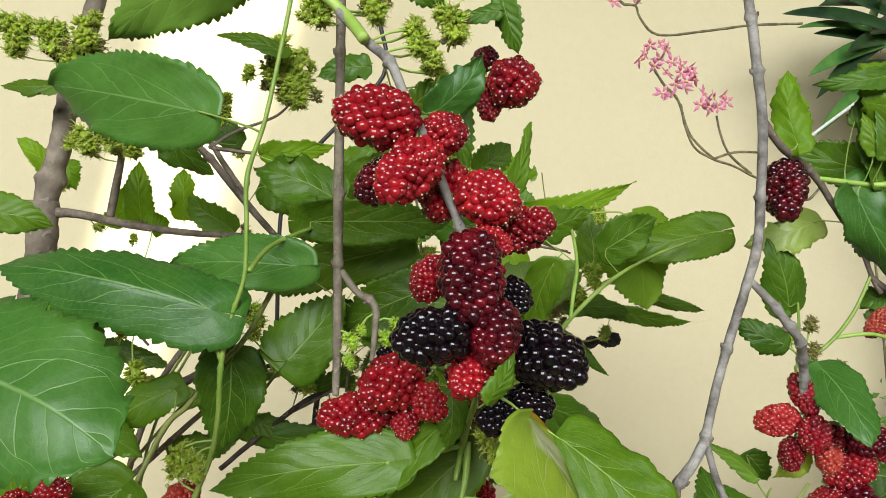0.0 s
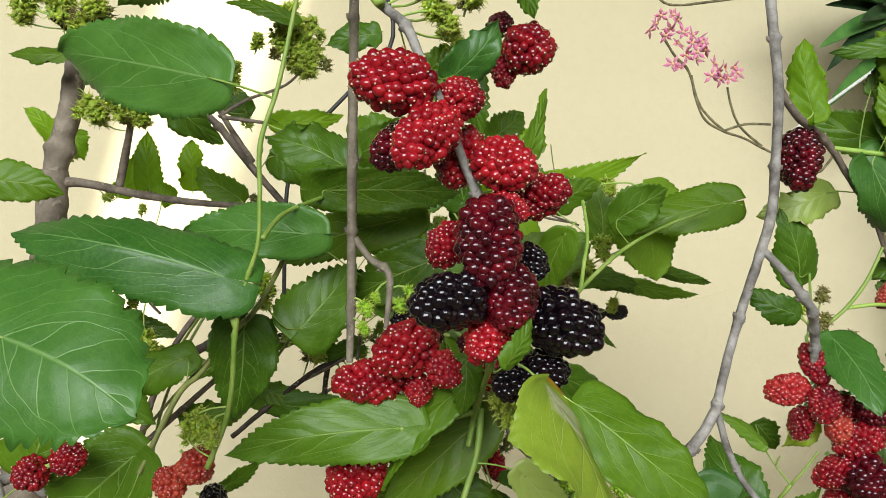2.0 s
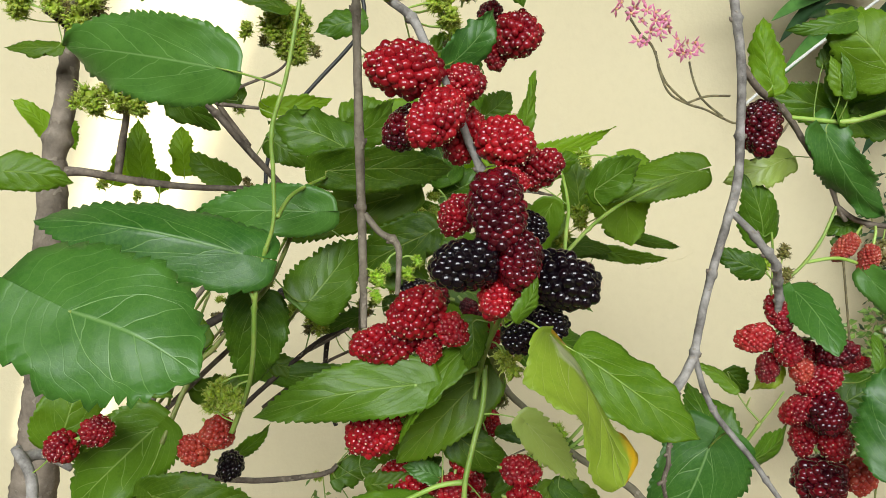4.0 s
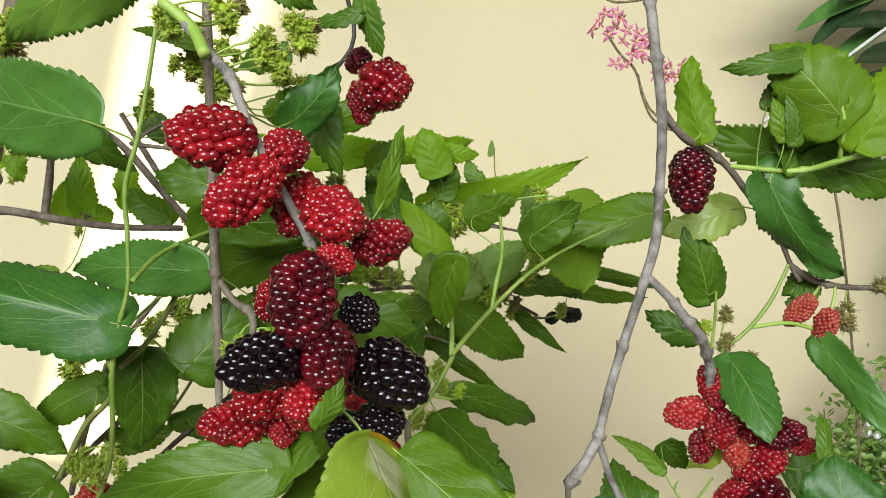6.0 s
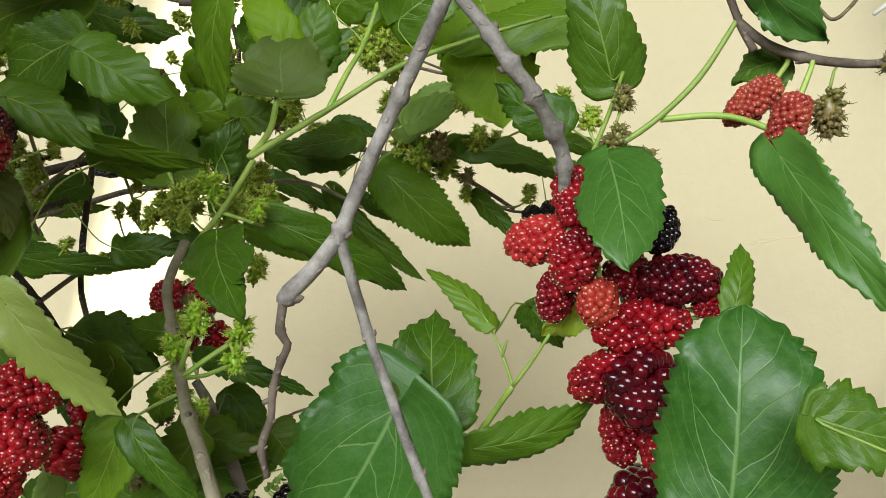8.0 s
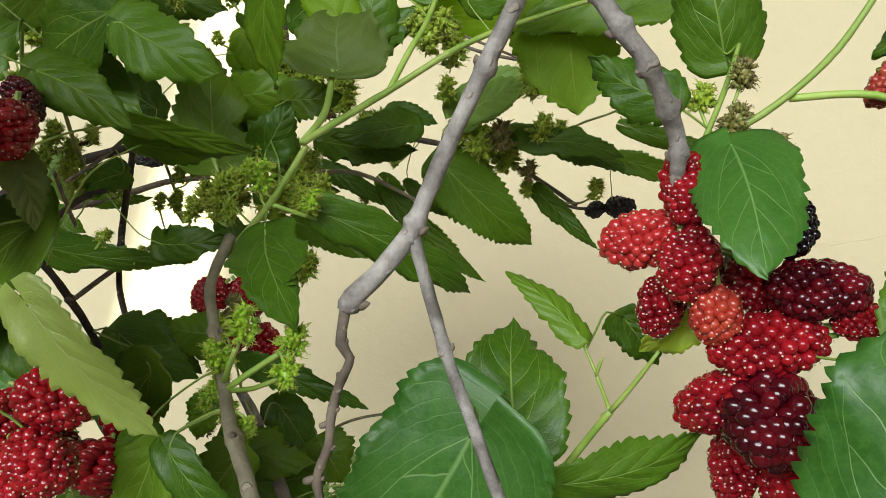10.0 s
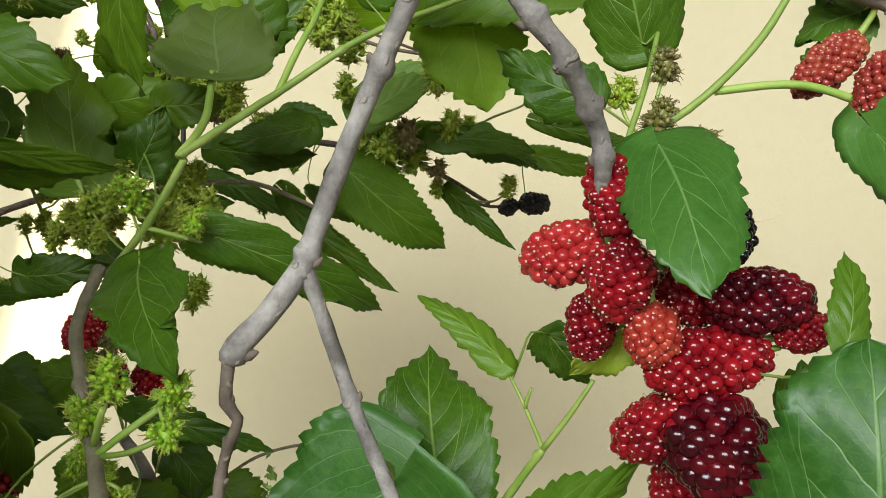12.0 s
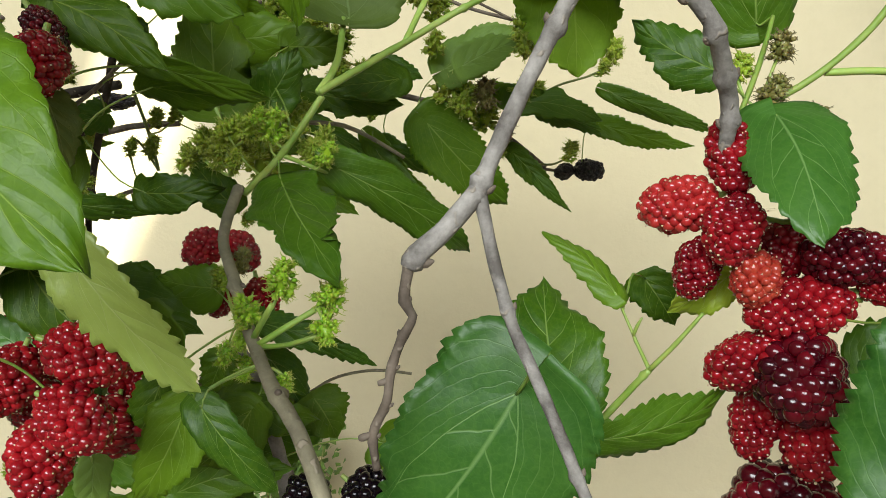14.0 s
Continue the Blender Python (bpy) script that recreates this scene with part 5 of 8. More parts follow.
leaf((-0.0172, 0.3500, 1.4289), (0.0016, 0.3500, 1.4142), (-0.1551, -0.9680, -0.1974), 0.0161, "mature", 0.06, 0.12, 0.05, 0, 59, stalk=(-0.0236, 0.3546, 1.4366), point=0.96)
leaf((0.0167, 0.2600, 1.2474), (0.0257, 0.2620, 1.2631), (0.3650, -0.9266, -0.0905), 0.0092, "fresh", 0.06, 0.12, 0.05, 0, 60, stalk=(0.0090, 0.2629, 1.2416), point=0.8)
leaf((0.0040, 0.3300, 1.2345), (0.0015, 0.3300, 1.2093), (-0.0318, -0.9995, 0.0032), 0.0152, "dark", 0.06, 0.12, 0.05, 0, 61, stalk=(0.0010, 0.3351, 1.2474), point=0.93)

# leaves before the wall
leaf((-0.0435, 0.5500, 1.3604), (0.0249, 0.5600, 1.3563), (0.1253, -0.9602, -0.2498), 0.0285, "young", 0.06, 0.12, 0.05, 0, 62, stalk=(-0.0657, 0.5531, 1.3576), eaten=0.54, point=0.73)
leaf((-0.0241, 0.5000, 1.3787), (0.0218, 0.5000, 1.3958), (0.0843, -0.9703, -0.2266), 0.0250, "fresh", 0.06, 0.12, 0.05, 0, 63, stalk=(-0.0476, 0.5031, 1.3787), eaten=0.22, point=0.86)
leaf((0.0094, 0.6000, 1.3160), (-0.0079, 0.6000, 1.3624), (0.1806, -0.9813, 0.0672), 0.0373, "mature", 0.06, 0.12, 0.05, 0, 64, stalk=(0.0130, 0.6046, 1.2982), point=0.82)
leaf((0.0459, 0.6000, 1.3496), (0.0337, 0.6000, 1.3852), (0.1097, -0.9932, 0.0377), 0.0320, "young", 0.06, 0.12, 0.05, 0, 65, stalk=(0.0481, 0.6046, 1.3328), eaten=0.3, point=0.78)
leaf((0.0518, 0.6100, 1.3656), (0.0789, 0.6100, 1.3623), (-0.0091, -0.9972, -0.0747), 0.0160, "young", 0.06, 0.12, 0.05, 0, 66, stalk=(0.0409, 0.6146, 1.3725), eaten=0.35, point=0.76)
leaf((0.0453, 0.6200, 1.3309), (0.0566, 0.6200, 1.3602), (0.1324, -0.9899, -0.0511), 0.0258, "mature", 0.06, 0.12, 0.05, 0, 67, stalk=(0.0458, 0.6258, 1.3186), point=0.86)
leaf((0.0376, 0.5600, 1.2905), (0.0449, 0.5600, 1.3281), (0.1566, -0.9872, -0.0305), 0.0325, "mature", 0.06, 0.12, 0.05, 0, 68, stalk=(0.0387, 0.5657, 1.2763), eaten=0.43, point=0.79)
leaf((0.0120, 0.6500, 1.3674), (0.0756, 0.6500, 1.3727), (0.0361, -0.8991, -0.4362), 0.0262, "young", 0.06, 0.12, 0.05, 0, 69, stalk=(-0.0106, 0.6520, 1.3729), eaten=0.5, point=0.8)
leaf((0.0429, 0.6600, 1.3273), (0.1765, 0.6660, 1.3599), (0.1319, -0.9189, -0.3718), 0.0301, "young", 0.02, 0.1, 0.06, 0, 70, stalk=(0.0252, 0.6720, 1.3048), point=0.96)
leaf((0.0070, 0.6200, 1.3003), (0.0505, 0.6200, 1.3219), (0.0322, -0.9974, -0.0648), 0.0307, "mature", 0.06, 0.12, 0.05, 0, 71, stalk=(-0.0096, 0.6247, 1.2973), eaten=0.53, point=0.77)
leaf((0.1290, 0.6300, 1.2862), (0.1180, 0.6300, 1.3373), (0.0069, -1.0000, 0.0015), 0.0315, "dark", 0.06, 0.12, 0.05, 0, 72, stalk=(0.1325, 0.6350, 1.2654), point=0.75)
leaf((0.0732, 0.6300, 1.2614), (0.1223, 0.6350, 1.2892), (0.0615, -0.9956, 0.0705), 0.0299, "pale", 0.06, 0.12, 0.05, 0, 73, stalk=(0.0575, 0.6328, 1.2438), point=0.89)
leaf((0.0575, 0.4860, 1.2632), (0.0509, 0.5000, 1.2953), (0.1019, -0.9038, 0.4157), 0.0463, "dark", 0.03, 0.05, 0.05, 1, 74, stalk=(0.0565, 0.4620, 1.2295), point=0.77)
leaf((0.2003, 0.5400, 1.3126), (0.1201, 0.5400, 1.2931), (-0.0692, -0.9560, 0.2850), 0.0361, "fresh", 0.04, 0.1, 0.05, 0, 75, stalk=(0.2237, 0.5427, 1.3097), eaten=0.3, point=0.87)
leaf((0.0635, 0.6381, 1.2287), (0.1170, 0.6731, 1.1805), (0.1891, -0.9774, 0.0950), 0.0403, "fresh", 0.06, 0.12, 0.05, 0, 76, stalk=(0.0451, 0.6555, 1.2157), point=0.8)
leaf((0.0540, 0.5964, 1.2504), (0.0129, 0.5758, 1.2413), (0.1174, -0.9822, 0.1465), 0.0227, "dark", 0.06, 0.12, 0.05, 0, 77, stalk=(-0.0409, 0.6201, 1.2155), point=0.96)
leaf((0.0633, 0.4711, 1.2009), (0.1196, 0.5136, 1.1636), (0.0982, -0.9920, 0.0790), 0.0210, "mature", 0.05, 0.1, 0.06, 0, 78, stalk=(0.0097, 0.4570, 1.1943), eaten=0.3, point=0.73)
leaf((0.0409, 0.6042, 1.2127), (0.0917, 0.6274, 1.1629), (-0.0653, -0.9941, -0.0864), 0.0165, "dark", 0.06, 0.12, 0.05, 0, 79, stalk=(0.0154, 0.6265, 1.2026), eaten=0.4, point=0.85)
leaf((-0.0163, 0.6000, 1.1885), (0.0347, 0.6000, 1.1710), (0.0919, -0.9592, 0.2674), 0.0213, "fresh", 0.06, 0.12, 0.05, 0, 80, stalk=(-0.0372, 0.6051, 1.1953), point=0.86)
leaf((0.1131, 0.6600, 1.2479), (0.1724, 0.6700, 1.2417), (0.1749, -0.9805, 0.0902), 0.0209, "mature", 0.06, 0.12, 0.05, 0, 81, stalk=(0.0921, 0.6604, 1.2380), eaten=0.57, point=0.81)
leaf((0.1144, 0.7000, 1.2157), (0.1493, 0.7000, 1.1850), (-0.1474, -0.9747, -0.1679), 0.0165, "dark", 0.06, 0.12, 0.05, 0, 82, stalk=(0.1042, 0.7030, 1.2371), point=0.79)
leaf((-0.0262, 0.6000, 1.3122), (0.0097, 0.6000, 1.3289), (0.0479, -0.9935, -0.1030), 0.0230, "mature", 0.06, 0.12, 0.05, 0, 83, stalk=(-0.0407, 0.6043, 1.3128), point=0.79)
leaf((-0.0274, 0.6000, 1.2729), (-0.0722, 0.6000, 1.2822), (0.0256, -0.9920, 0.1234), 0.0271, "mature", 0.06, 0.12, 0.05, 0, 84, stalk=(-0.0123, 0.6041, 1.2620), eaten=0.3, point=0.73)
leaf((-0.0355, 0.5800, 1.2531), (-0.0062, 0.5800, 1.2145), (0.2349, -0.9556, 0.1781), 0.0299, "dark", 0.06, 0.12, 0.05, 0, 85, stalk=(-0.0494, 0.5839, 1.2643), point=0.88)
leaf((-0.0429, 0.6000, 1.2064), (0.0067, 0.6000, 1.2109), (-0.0146, -0.9870, 0.1601), 0.0233, "mature", 0.06, 0.12, 0.05, 0, 86, stalk=(-0.0592, 0.6043, 1.2002), eaten=0.26, point=0.77)
leaf((-0.0559, 0.5500, 1.2404), (-0.0225, 0.5500, 1.2484), (-0.0129, -0.9985, 0.0538), 0.0213, "fresh", 0.06, 0.12, 0.05, 0, 87, stalk=(-0.0678, 0.5547, 1.2324), point=0.89)
leaf((-0.0256, 0.5600, 1.1723), (-0.0524, 0.5600, 1.1973), (0.2533, -0.9284, 0.2717), 0.0218, "dark", 0.06, 0.12, 0.05, 0, 88, stalk=(-0.0181, 0.5644, 1.1619), point=0.89)
leaf((0.0798, 0.6800, 1.3392), (0.0679, 0.6800, 1.3637), (0.0446, -0.9988, 0.0215), 0.0172, "pale", 0.06, 0.12, 0.05, 0, 89, stalk=(0.0798, 0.6848, 1.3296), eaten=0.3, point=0.85)
leaf((0.0912, 0.7500, 1.3711), (0.0930, 0.7500, 1.3855), (0.0604, -0.9981, -0.0076), 0.0071, "pale", 0.06, 0.12, 0.05, 0, 90, stalk=(0.0880, 0.7549, 1.3648), eaten=0.59, point=0.76)

# leaves on the forked and fruiting branches
leaf((0.1923, 0.4000, 1.3569), (0.1871, 0.4000, 1.3977), (-0.4401, -0.8962, -0.0563), 0.0199, "young", 0.05, 0.35, 0.08, 0, 91, stalk=(0.2110, 0.4200, 1.3357), point=0.77)
leaf((0.2139, 0.4155, 1.2321), (0.2214, 0.3788, 1.2014), (-0.0753, -0.9601, 0.2693), 0.0292, "glossy", 0.04, 0.08, 0.04, 0, 92, stalk=(0.2187, 0.4300, 1.2354), lobe=0.14, point=0.62)
leaf((0.2091, 0.4260, 1.1810), (0.1926, 0.4280, 1.1660), (0.1680, -0.9728, 0.1594), 0.0146, "yellow", 0.05, 0.1, 0.08, 0, 93, stalk=(0.1964, 0.4282, 1.1500), point=0.88)
leaf((0.2701, 0.4265, 1.2357), (0.2935, 0.3836, 1.1868), (-0.2750, -0.8873, -0.3703), 0.0207, "glossy", 0.04, 0.1, 0.07, 0, 94, stalk=(0.2632, 0.4312, 1.2554), point=0.91)
leaf((0.2260, 0.4500, 1.3160), (0.1850, 0.4480, 1.3035), (-0.0189, -0.9700, 0.2400), 0.0250, "pale", 0.06, 0.12, 0.05, 1, 95, stalk=(0.2497, 0.4549, 1.3208), eaten=0.55, point=0.78)
leaf((0.2122, 0.4535, 1.2649), (0.1974, 0.4409, 1.3044), (-0.0717, -0.9956, 0.0599), 0.0284, "mature", 0.05, 0.1, 0.04, 0, 96, stalk=(0.2183, 0.4400, 1.2525), point=0.78)
leaf((0.1962, 0.4266, 1.2453), (0.1695, 0.4305, 1.2598), (-0.1391, -0.9895, 0.0390), 0.0183, "mature", 0.04, 0.1, 0.05, 0, 97, stalk=(0.2194, 0.4327, 1.2371), point=0.94)
leaf((0.2452, 0.4050, 1.3951), (0.2060, 0.4100, 1.3921), (-0.1366, -0.9795, 0.1478), 0.0136, "mature", 0.1, 0.2, 0.05, 0, 98, stalk=(0.2637, 0.4081, 1.3988), point=0.91)
leaf((0.2395, 0.4100, 1.3547), (0.2341, 0.4100, 1.3762), (0.0360, -0.9993, 0.0091), 0.0120, "fresh", 0.1, 0.3, 0.05, 0, 99, stalk=(0.2404, 0.4149, 1.3449), point=0.89)
leaf((0.2452, 0.4100, 1.3532), (0.2405, 0.4100, 1.3812), (0.1978, -0.9797, 0.0332), 0.0130, "mature", 0.1, 0.3, 0.05, 0, 100, stalk=(0.2461, 0.4150, 1.3446), point=0.86)
leaf((0.2519, 0.4100, 1.3584), (0.2578, 0.4100, 1.3793), (-0.2697, -0.9599, 0.0759), 0.0166, "young", 0.06, 0.12, 0.05, 0, 101, stalk=(0.2552, 0.4136, 1.3500), point=0.85)
leaf((0.2639, 0.4000, 1.3641), (0.2312, 0.4100, 1.4040), (-0.3888, -0.9171, -0.0883), 0.0435, "fresh", 0.06, 0.1, 0.06, 0, 102, stalk=(0.2668, 0.4100, 1.3407), point=0.88)
leaf((0.2757, 0.4300, 1.3427), (0.2054, 0.4400, 1.3629), (-0.1750, -0.9765, -0.1259), 0.0323, "fresh", 0.04, 0.06, 0.05, 0, 103, stalk=(0.2948, 0.4337, 1.3270), point=0.83)
leaf((0.2361, 0.4200, 1.3299), (0.2823, 0.4300, 1.2725), (-0.3100, -0.8625, -0.4001), 0.0285, "glossy", 0.10, 0.3, 0.12, 0, 104, eaten=0.3, stalk=(0.2312, 0.4164, 1.3538), point=0.76)
leaf((0.2745, 0.4000, 1.3512), (0.3001, 0.4000, 1.3922), (-0.2376, -0.9600, 0.1484), 0.0335, "young", 0.06, 0.12, 0.05, 0, 105, stalk=(0.2661, 0.4048, 1.3352), point=0.74)
leaf((0.2649, 0.4300, 1.3410), (0.3189, 0.4300, 1.3243), (-0.0501, -0.9854, -0.1625), 0.0268, "mature", 0.06, 0.12, 0.05, 0, 106, stalk=(0.2446, 0.4360, 1.3419), point=0.72)
leaf((0.2343, 0.4200, 1.3725), (0.2422, 0.4200, 1.3913), (-0.1814, -0.9805, 0.0757), 0.0110, "dark", 0.06, 0.12, 0.05, 0, 107, stalk=(0.2288, 0.4255, 1.3642), point=0.76)
leaf((0.2467, 0.4200, 1.3393), (0.2343, 0.4200, 1.3780), (0.2012, -0.9774, 0.0645), 0.0144, "mature", 0.08, 0.3, 0.1, 0, 108, stalk=(0.2479, 0.4242, 1.3208), point=0.78)
leaf((0.2729, 0.4500, 1.2721), (0.2555, 0.4500, 1.2661), (-0.1714, -0.8489, 0.4999), 0.0198, "mature", 0.06, 0.12, 0.05, 0, 109, stalk=(0.2824, 0.4527, 1.2699), eaten=0.48, point=0.88)
leaf((0.2532, 0.3678, 1.1317), (0.2536, 0.3801, 1.1905), (-0.3211, -0.9464, -0.0353), 0.0485, "glossy", 0.04, 0.08, 0.04, 0, 110, stalk=(0.2365, 0.3392, 1.1124), lobe=0.10, point=0.55)
leaf((0.2662, 0.3419, 1.1692), (0.2900, 0.3419, 1.1658), (0.0042, -0.9583, 0.2858), 0.0199, "mature", 0.06, 0.12, 0.05, 0, 111, stalk=(0.3069, 0.3336, 1.1547), point=0.88)
leaf((0.1485, 0.3920, 1.1440), (0.1110, 0.3930, 1.0810), (0.0379, -0.9845, 0.1713), 0.0570, "glossy", 0.05, 0.1, 0.04, 0, 112, stalk=(0.1754, 0.4200, 1.1227), lobe=0.22, point=0.82)
leaf((0.1600, 0.4020, 1.1400), (0.1510, 0.4300, 1.1745), (0.1650, -0.9840, -0.0667), 0.0350, "mature", 0.04, 0.08, 0.04, 0, 113, stalk=(0.1567, 0.4200, 1.1119), point=0.94)
leaf((0.1749, 0.3982, 1.1314), (0.2167, 0.4236, 1.1446), (0.2496, -0.9646, -0.0847), 0.0164, "mature", 0.06, 0.2, 0.06, 0, 114, stalk=(0.1567, 0.4207, 1.1127), point=0.76)
leaf((0.1742, 0.4157, 1.1731), (0.1499, 0.4206, 1.1909), (0.1727, -0.7547, 0.6329), 0.0103, "fresh", 0.04, 0.3, 0.03, 0, 115, stalk=(0.1897, 0.4139, 1.1573), point=0.77)
leaf((0.2541, 0.3930, 1.1867), (0.2572, 0.4021, 1.2077), (0.1061, -0.9942, -0.0176), 0.0104, "mature", 0.06, 0.12, 0.05, 0, 116, stalk=(0.2734, 0.4453, 1.1758), point=0.82)
leaf((0.2606, 0.4400, 1.1523), (0.2901, 0.4400, 1.1670), (-0.2036, -0.8894, 0.4092), 0.0320, "mature", 0.06, 0.12, 0.05, 0, 117, stalk=(0.2472, 0.4458, 1.1460), point=0.84)
leaf((0.1866, 0.4500, 1.1740), (0.1989, 0.4500, 1.1572), (-0.1675, -0.9783, -0.1223), 0.0177, "dark", 0.06, 0.12, 0.05, 0, 118, stalk=(0.1857, 0.4543, 1.1814), point=0.97)
leaf((0.2622, 0.4500, 1.2575), (0.2724, 0.4500, 1.2743), (-0.0786, -0.9958, 0.0474), 0.0116, "dark", 0.06, 0.12, 0.05, 0, 119, stalk=(0.2601, 0.4549, 1.2509), eaten=0.28, point=0.94)
leaf((0.0852, 0.5000, 1.0760), (0.1161, 0.5000, 1.0605), (0.1103, -0.9692, 0.2204), 0.0269, "fresh", 0.06, 0.12, 0.05, 0, 120, stalk=(0.0685, 0.5037, 1.0781), point=0.9)

# leaves of the far left and lower thicket
leaf((0.1422, 0.5436, 1.3187), (0.1531, 0.5588, 1.2546), (0.1631, -0.9806, 0.1089), 0.0602, "young", 0.03, 0.05, 0.05, 1, 121, stalk=(0.1454, 0.5424, 1.3419), eaten=0.29, point=0.75)
leaf((0.0082, 0.4700, 1.2219), (-0.0024, 0.4800, 1.2726), (0.5795, -0.7679, 0.2730), 0.0352, "dark", 0.06, 0.12, 0.05, 0, 123, stalk=(0.0148, 0.4735, 1.1997), eaten=0.29, point=0.9)
leaf((0.0004, 0.4200, 1.2691), (0.0393, 0.4200, 1.2531), (0.0801, -0.9776, 0.1948), 0.0257, "mature", 0.06, 0.12, 0.05, 0, 124, stalk=(-0.0148, 0.4236, 1.2677), point=0.75)
leaf((0.0257, 0.5000, 1.2519), (0.0524, 0.5000, 1.2546), (0.0128, -0.9915, -0.1298), 0.0202, "dark", 0.06, 0.12, 0.05, 0, 127, stalk=(0.0163, 0.5048, 1.2528), eaten=0.27, point=0.86)
leaf((0.0271, 0.4800, 1.2271), (0.0385, 0.4800, 1.2494), (0.4568, -0.8583, -0.2339), 0.0213, "mature", 0.06, 0.12, 0.05, 0, 128, stalk=(0.0184, 0.4824, 1.2227), eaten=0.25, point=0.95)
leaf((-0.0408, 0.5000, 1.1794), (-0.0016, 0.5000, 1.1859), (-0.0043, -0.9997, 0.0256), 0.0202, "dark", 0.06, 0.12, 0.05, 0, 129, stalk=(-0.0589, 0.5048, 1.1700), eaten=0.44, point=0.87)
leaf((0.0529, 0.4375, 1.1938), (0.0906, 0.3877, 1.1757), (0.5334, -0.8411, -0.0894), 0.0274, "mature", 0.06, 0.12, 0.05, 0, 130, stalk=(0.0334, 0.4591, 1.1428), eaten=0.42, point=0.76)
leaf((0.0119, 0.4700, 1.1450), (-0.0157, 0.4700, 1.1465), (0.0183, -0.9420, 0.3353), 0.0218, "fresh", 0.06, 0.12, 0.05, 0, 131, stalk=(0.0234, 0.4738, 1.1401), point=0.89)
leaf((-0.0153, 0.4400, 1.1478), (0.0224, 0.4400, 1.1345), (0.1804, -0.8405, 0.5108), 0.0248, "mature", 0.06, 0.12, 0.05, 0, 132, stalk=(-0.0335, 0.4447, 1.1522), point=0.92)
leaf((0.0361, 0.4600, 1.1359), (0.0871, 0.4600, 1.1233), (0.0308, -0.9917, 0.1249), 0.0130, "mature", 0.08, 0.2, 0.05, 0, 133, stalk=(0.0201, 0.4658, 1.1457), eaten=0.24, point=0.83)
leaf((0.0264, 0.4600, 1.0999), (0.0640, 0.4600, 1.0990), (0.0105, -0.8888, 0.4583), 0.0271, "dark", 0.06, 0.12, 0.05, 0, 134, stalk=(0.0085, 0.4656, 1.1003), eaten=0.45, point=0.93)
leaf((0.0497, 0.3800, 1.1274), (0.0331, 0.3800, 1.0931), (0.0933, -0.9946, -0.0450), 0.0196, "fresh", 0.06, 0.12, 0.05, 0, 135, stalk=(0.0534, 0.3846, 1.1455), point=0.89)
leaf((0.0548, 0.3800, 1.1286), (0.0788, 0.3850, 1.1023), (0.3195, -0.9409, 0.1125), 0.0141, "mature", 0.08, 0.2, 0.05, 0, 136, stalk=(0.0481, 0.3847, 1.1424), point=0.76)
leaf((0.0171, 0.4200, 1.1398), (-0.0170, 0.4300, 1.0998), (0.0812, -0.9485, -0.3062), 0.0265, "dark", 0.06, 0.12, 0.05, 0, 137, stalk=(0.0284, 0.4203, 1.1582), point=0.97)
leaf((0.0182, 0.4500, 1.0730), (0.0475, 0.4500, 1.0575), (0.2646, -0.8237, 0.5015), 0.0234, "mature", 0.06, 0.12, 0.05, 0, 138, stalk=(0.0043, 0.4524, 1.0742), point=0.91)
leaf((0.0499, 0.5000, 1.0920), (0.0627, 0.5000, 1.0739), (0.3584, -0.8986, 0.2531), 0.0266, "dark", 0.06, 0.12, 0.05, 0, 139, stalk=(0.0428, 0.5042, 1.0974), point=0.85)
leaf((-0.0350, 0.4800, 1.1408), (-0.0029, 0.4800, 1.1234), (0.2175, -0.8896, 0.4015), 0.0231, "dark", 0.06, 0.12, 0.05, 0, 140, stalk=(-0.0471, 0.4864, 1.1490), eaten=0.2, point=0.91)
leaf((0.0156, 0.3600, 1.2162), (0.0223, 0.3600, 1.1955), (0.6681, -0.7111, 0.2192), 0.0128, "worn", 0.06, 0.12, 0.05, 0, 141, stalk=(0.0096, 0.3632, 1.2219), point=0.96)
leaf((0.0013, 0.3800, 1.2451), (0.0387, 0.3800, 1.2275), (0.1262, -0.9553, 0.2672), 0.0201, "dark", 0.06, 0.12, 0.05, 0, 142, stalk=(-0.0130, 0.3859, 1.2542), point=0.95)
leaf((-0.1265, 0.5000, 1.1756), (-0.0317, 0.5000, 1.1687), (-0.0102, -0.9898, -0.1418), 0.0209, "mature", 0.06, 0.12, 0.05, 0, 143, stalk=(-0.1476, 0.5034, 1.1887), eaten=0.39, point=0.91)
leaf((0.0093, 0.4200, 1.2247), (0.0410, 0.4400, 1.2234), (0.3842, -0.6519, -0.6538), 0.0143, "fresh", 0.06, 0.12, 0.05, 0, 144, stalk=(-0.0042, 0.4129, 1.2315), point=0.74)
leaf((-0.0015, 0.6000, 1.2392), (0.0563, 0.6000, 1.2364), (0.0003, -1.0000, 0.0060), 0.0219, "dark", 0.06, 0.12, 0.05, 0, 145, stalk=(-0.0238, 0.6050, 1.2337), eaten=0.41, point=0.79)
leaf((-0.0006, 0.6000, 1.2225), (0.0442, 0.6000, 1.2027), (0.0942, -0.9724, 0.2133), 0.0133, "mature", 0.06, 0.12, 0.05, 0, 146, stalk=(-0.0190, 0.6062, 1.2353), point=0.85)
leaf((0.0335, 0.6600, 1.2149), (0.0705, 0.6600, 1.1955), (-0.1414, -0.9523, -0.2704), 0.0133, "mature", 0.06, 0.12, 0.05, 0, 147, stalk=(0.0223, 0.6631, 1.2283), point=0.82)
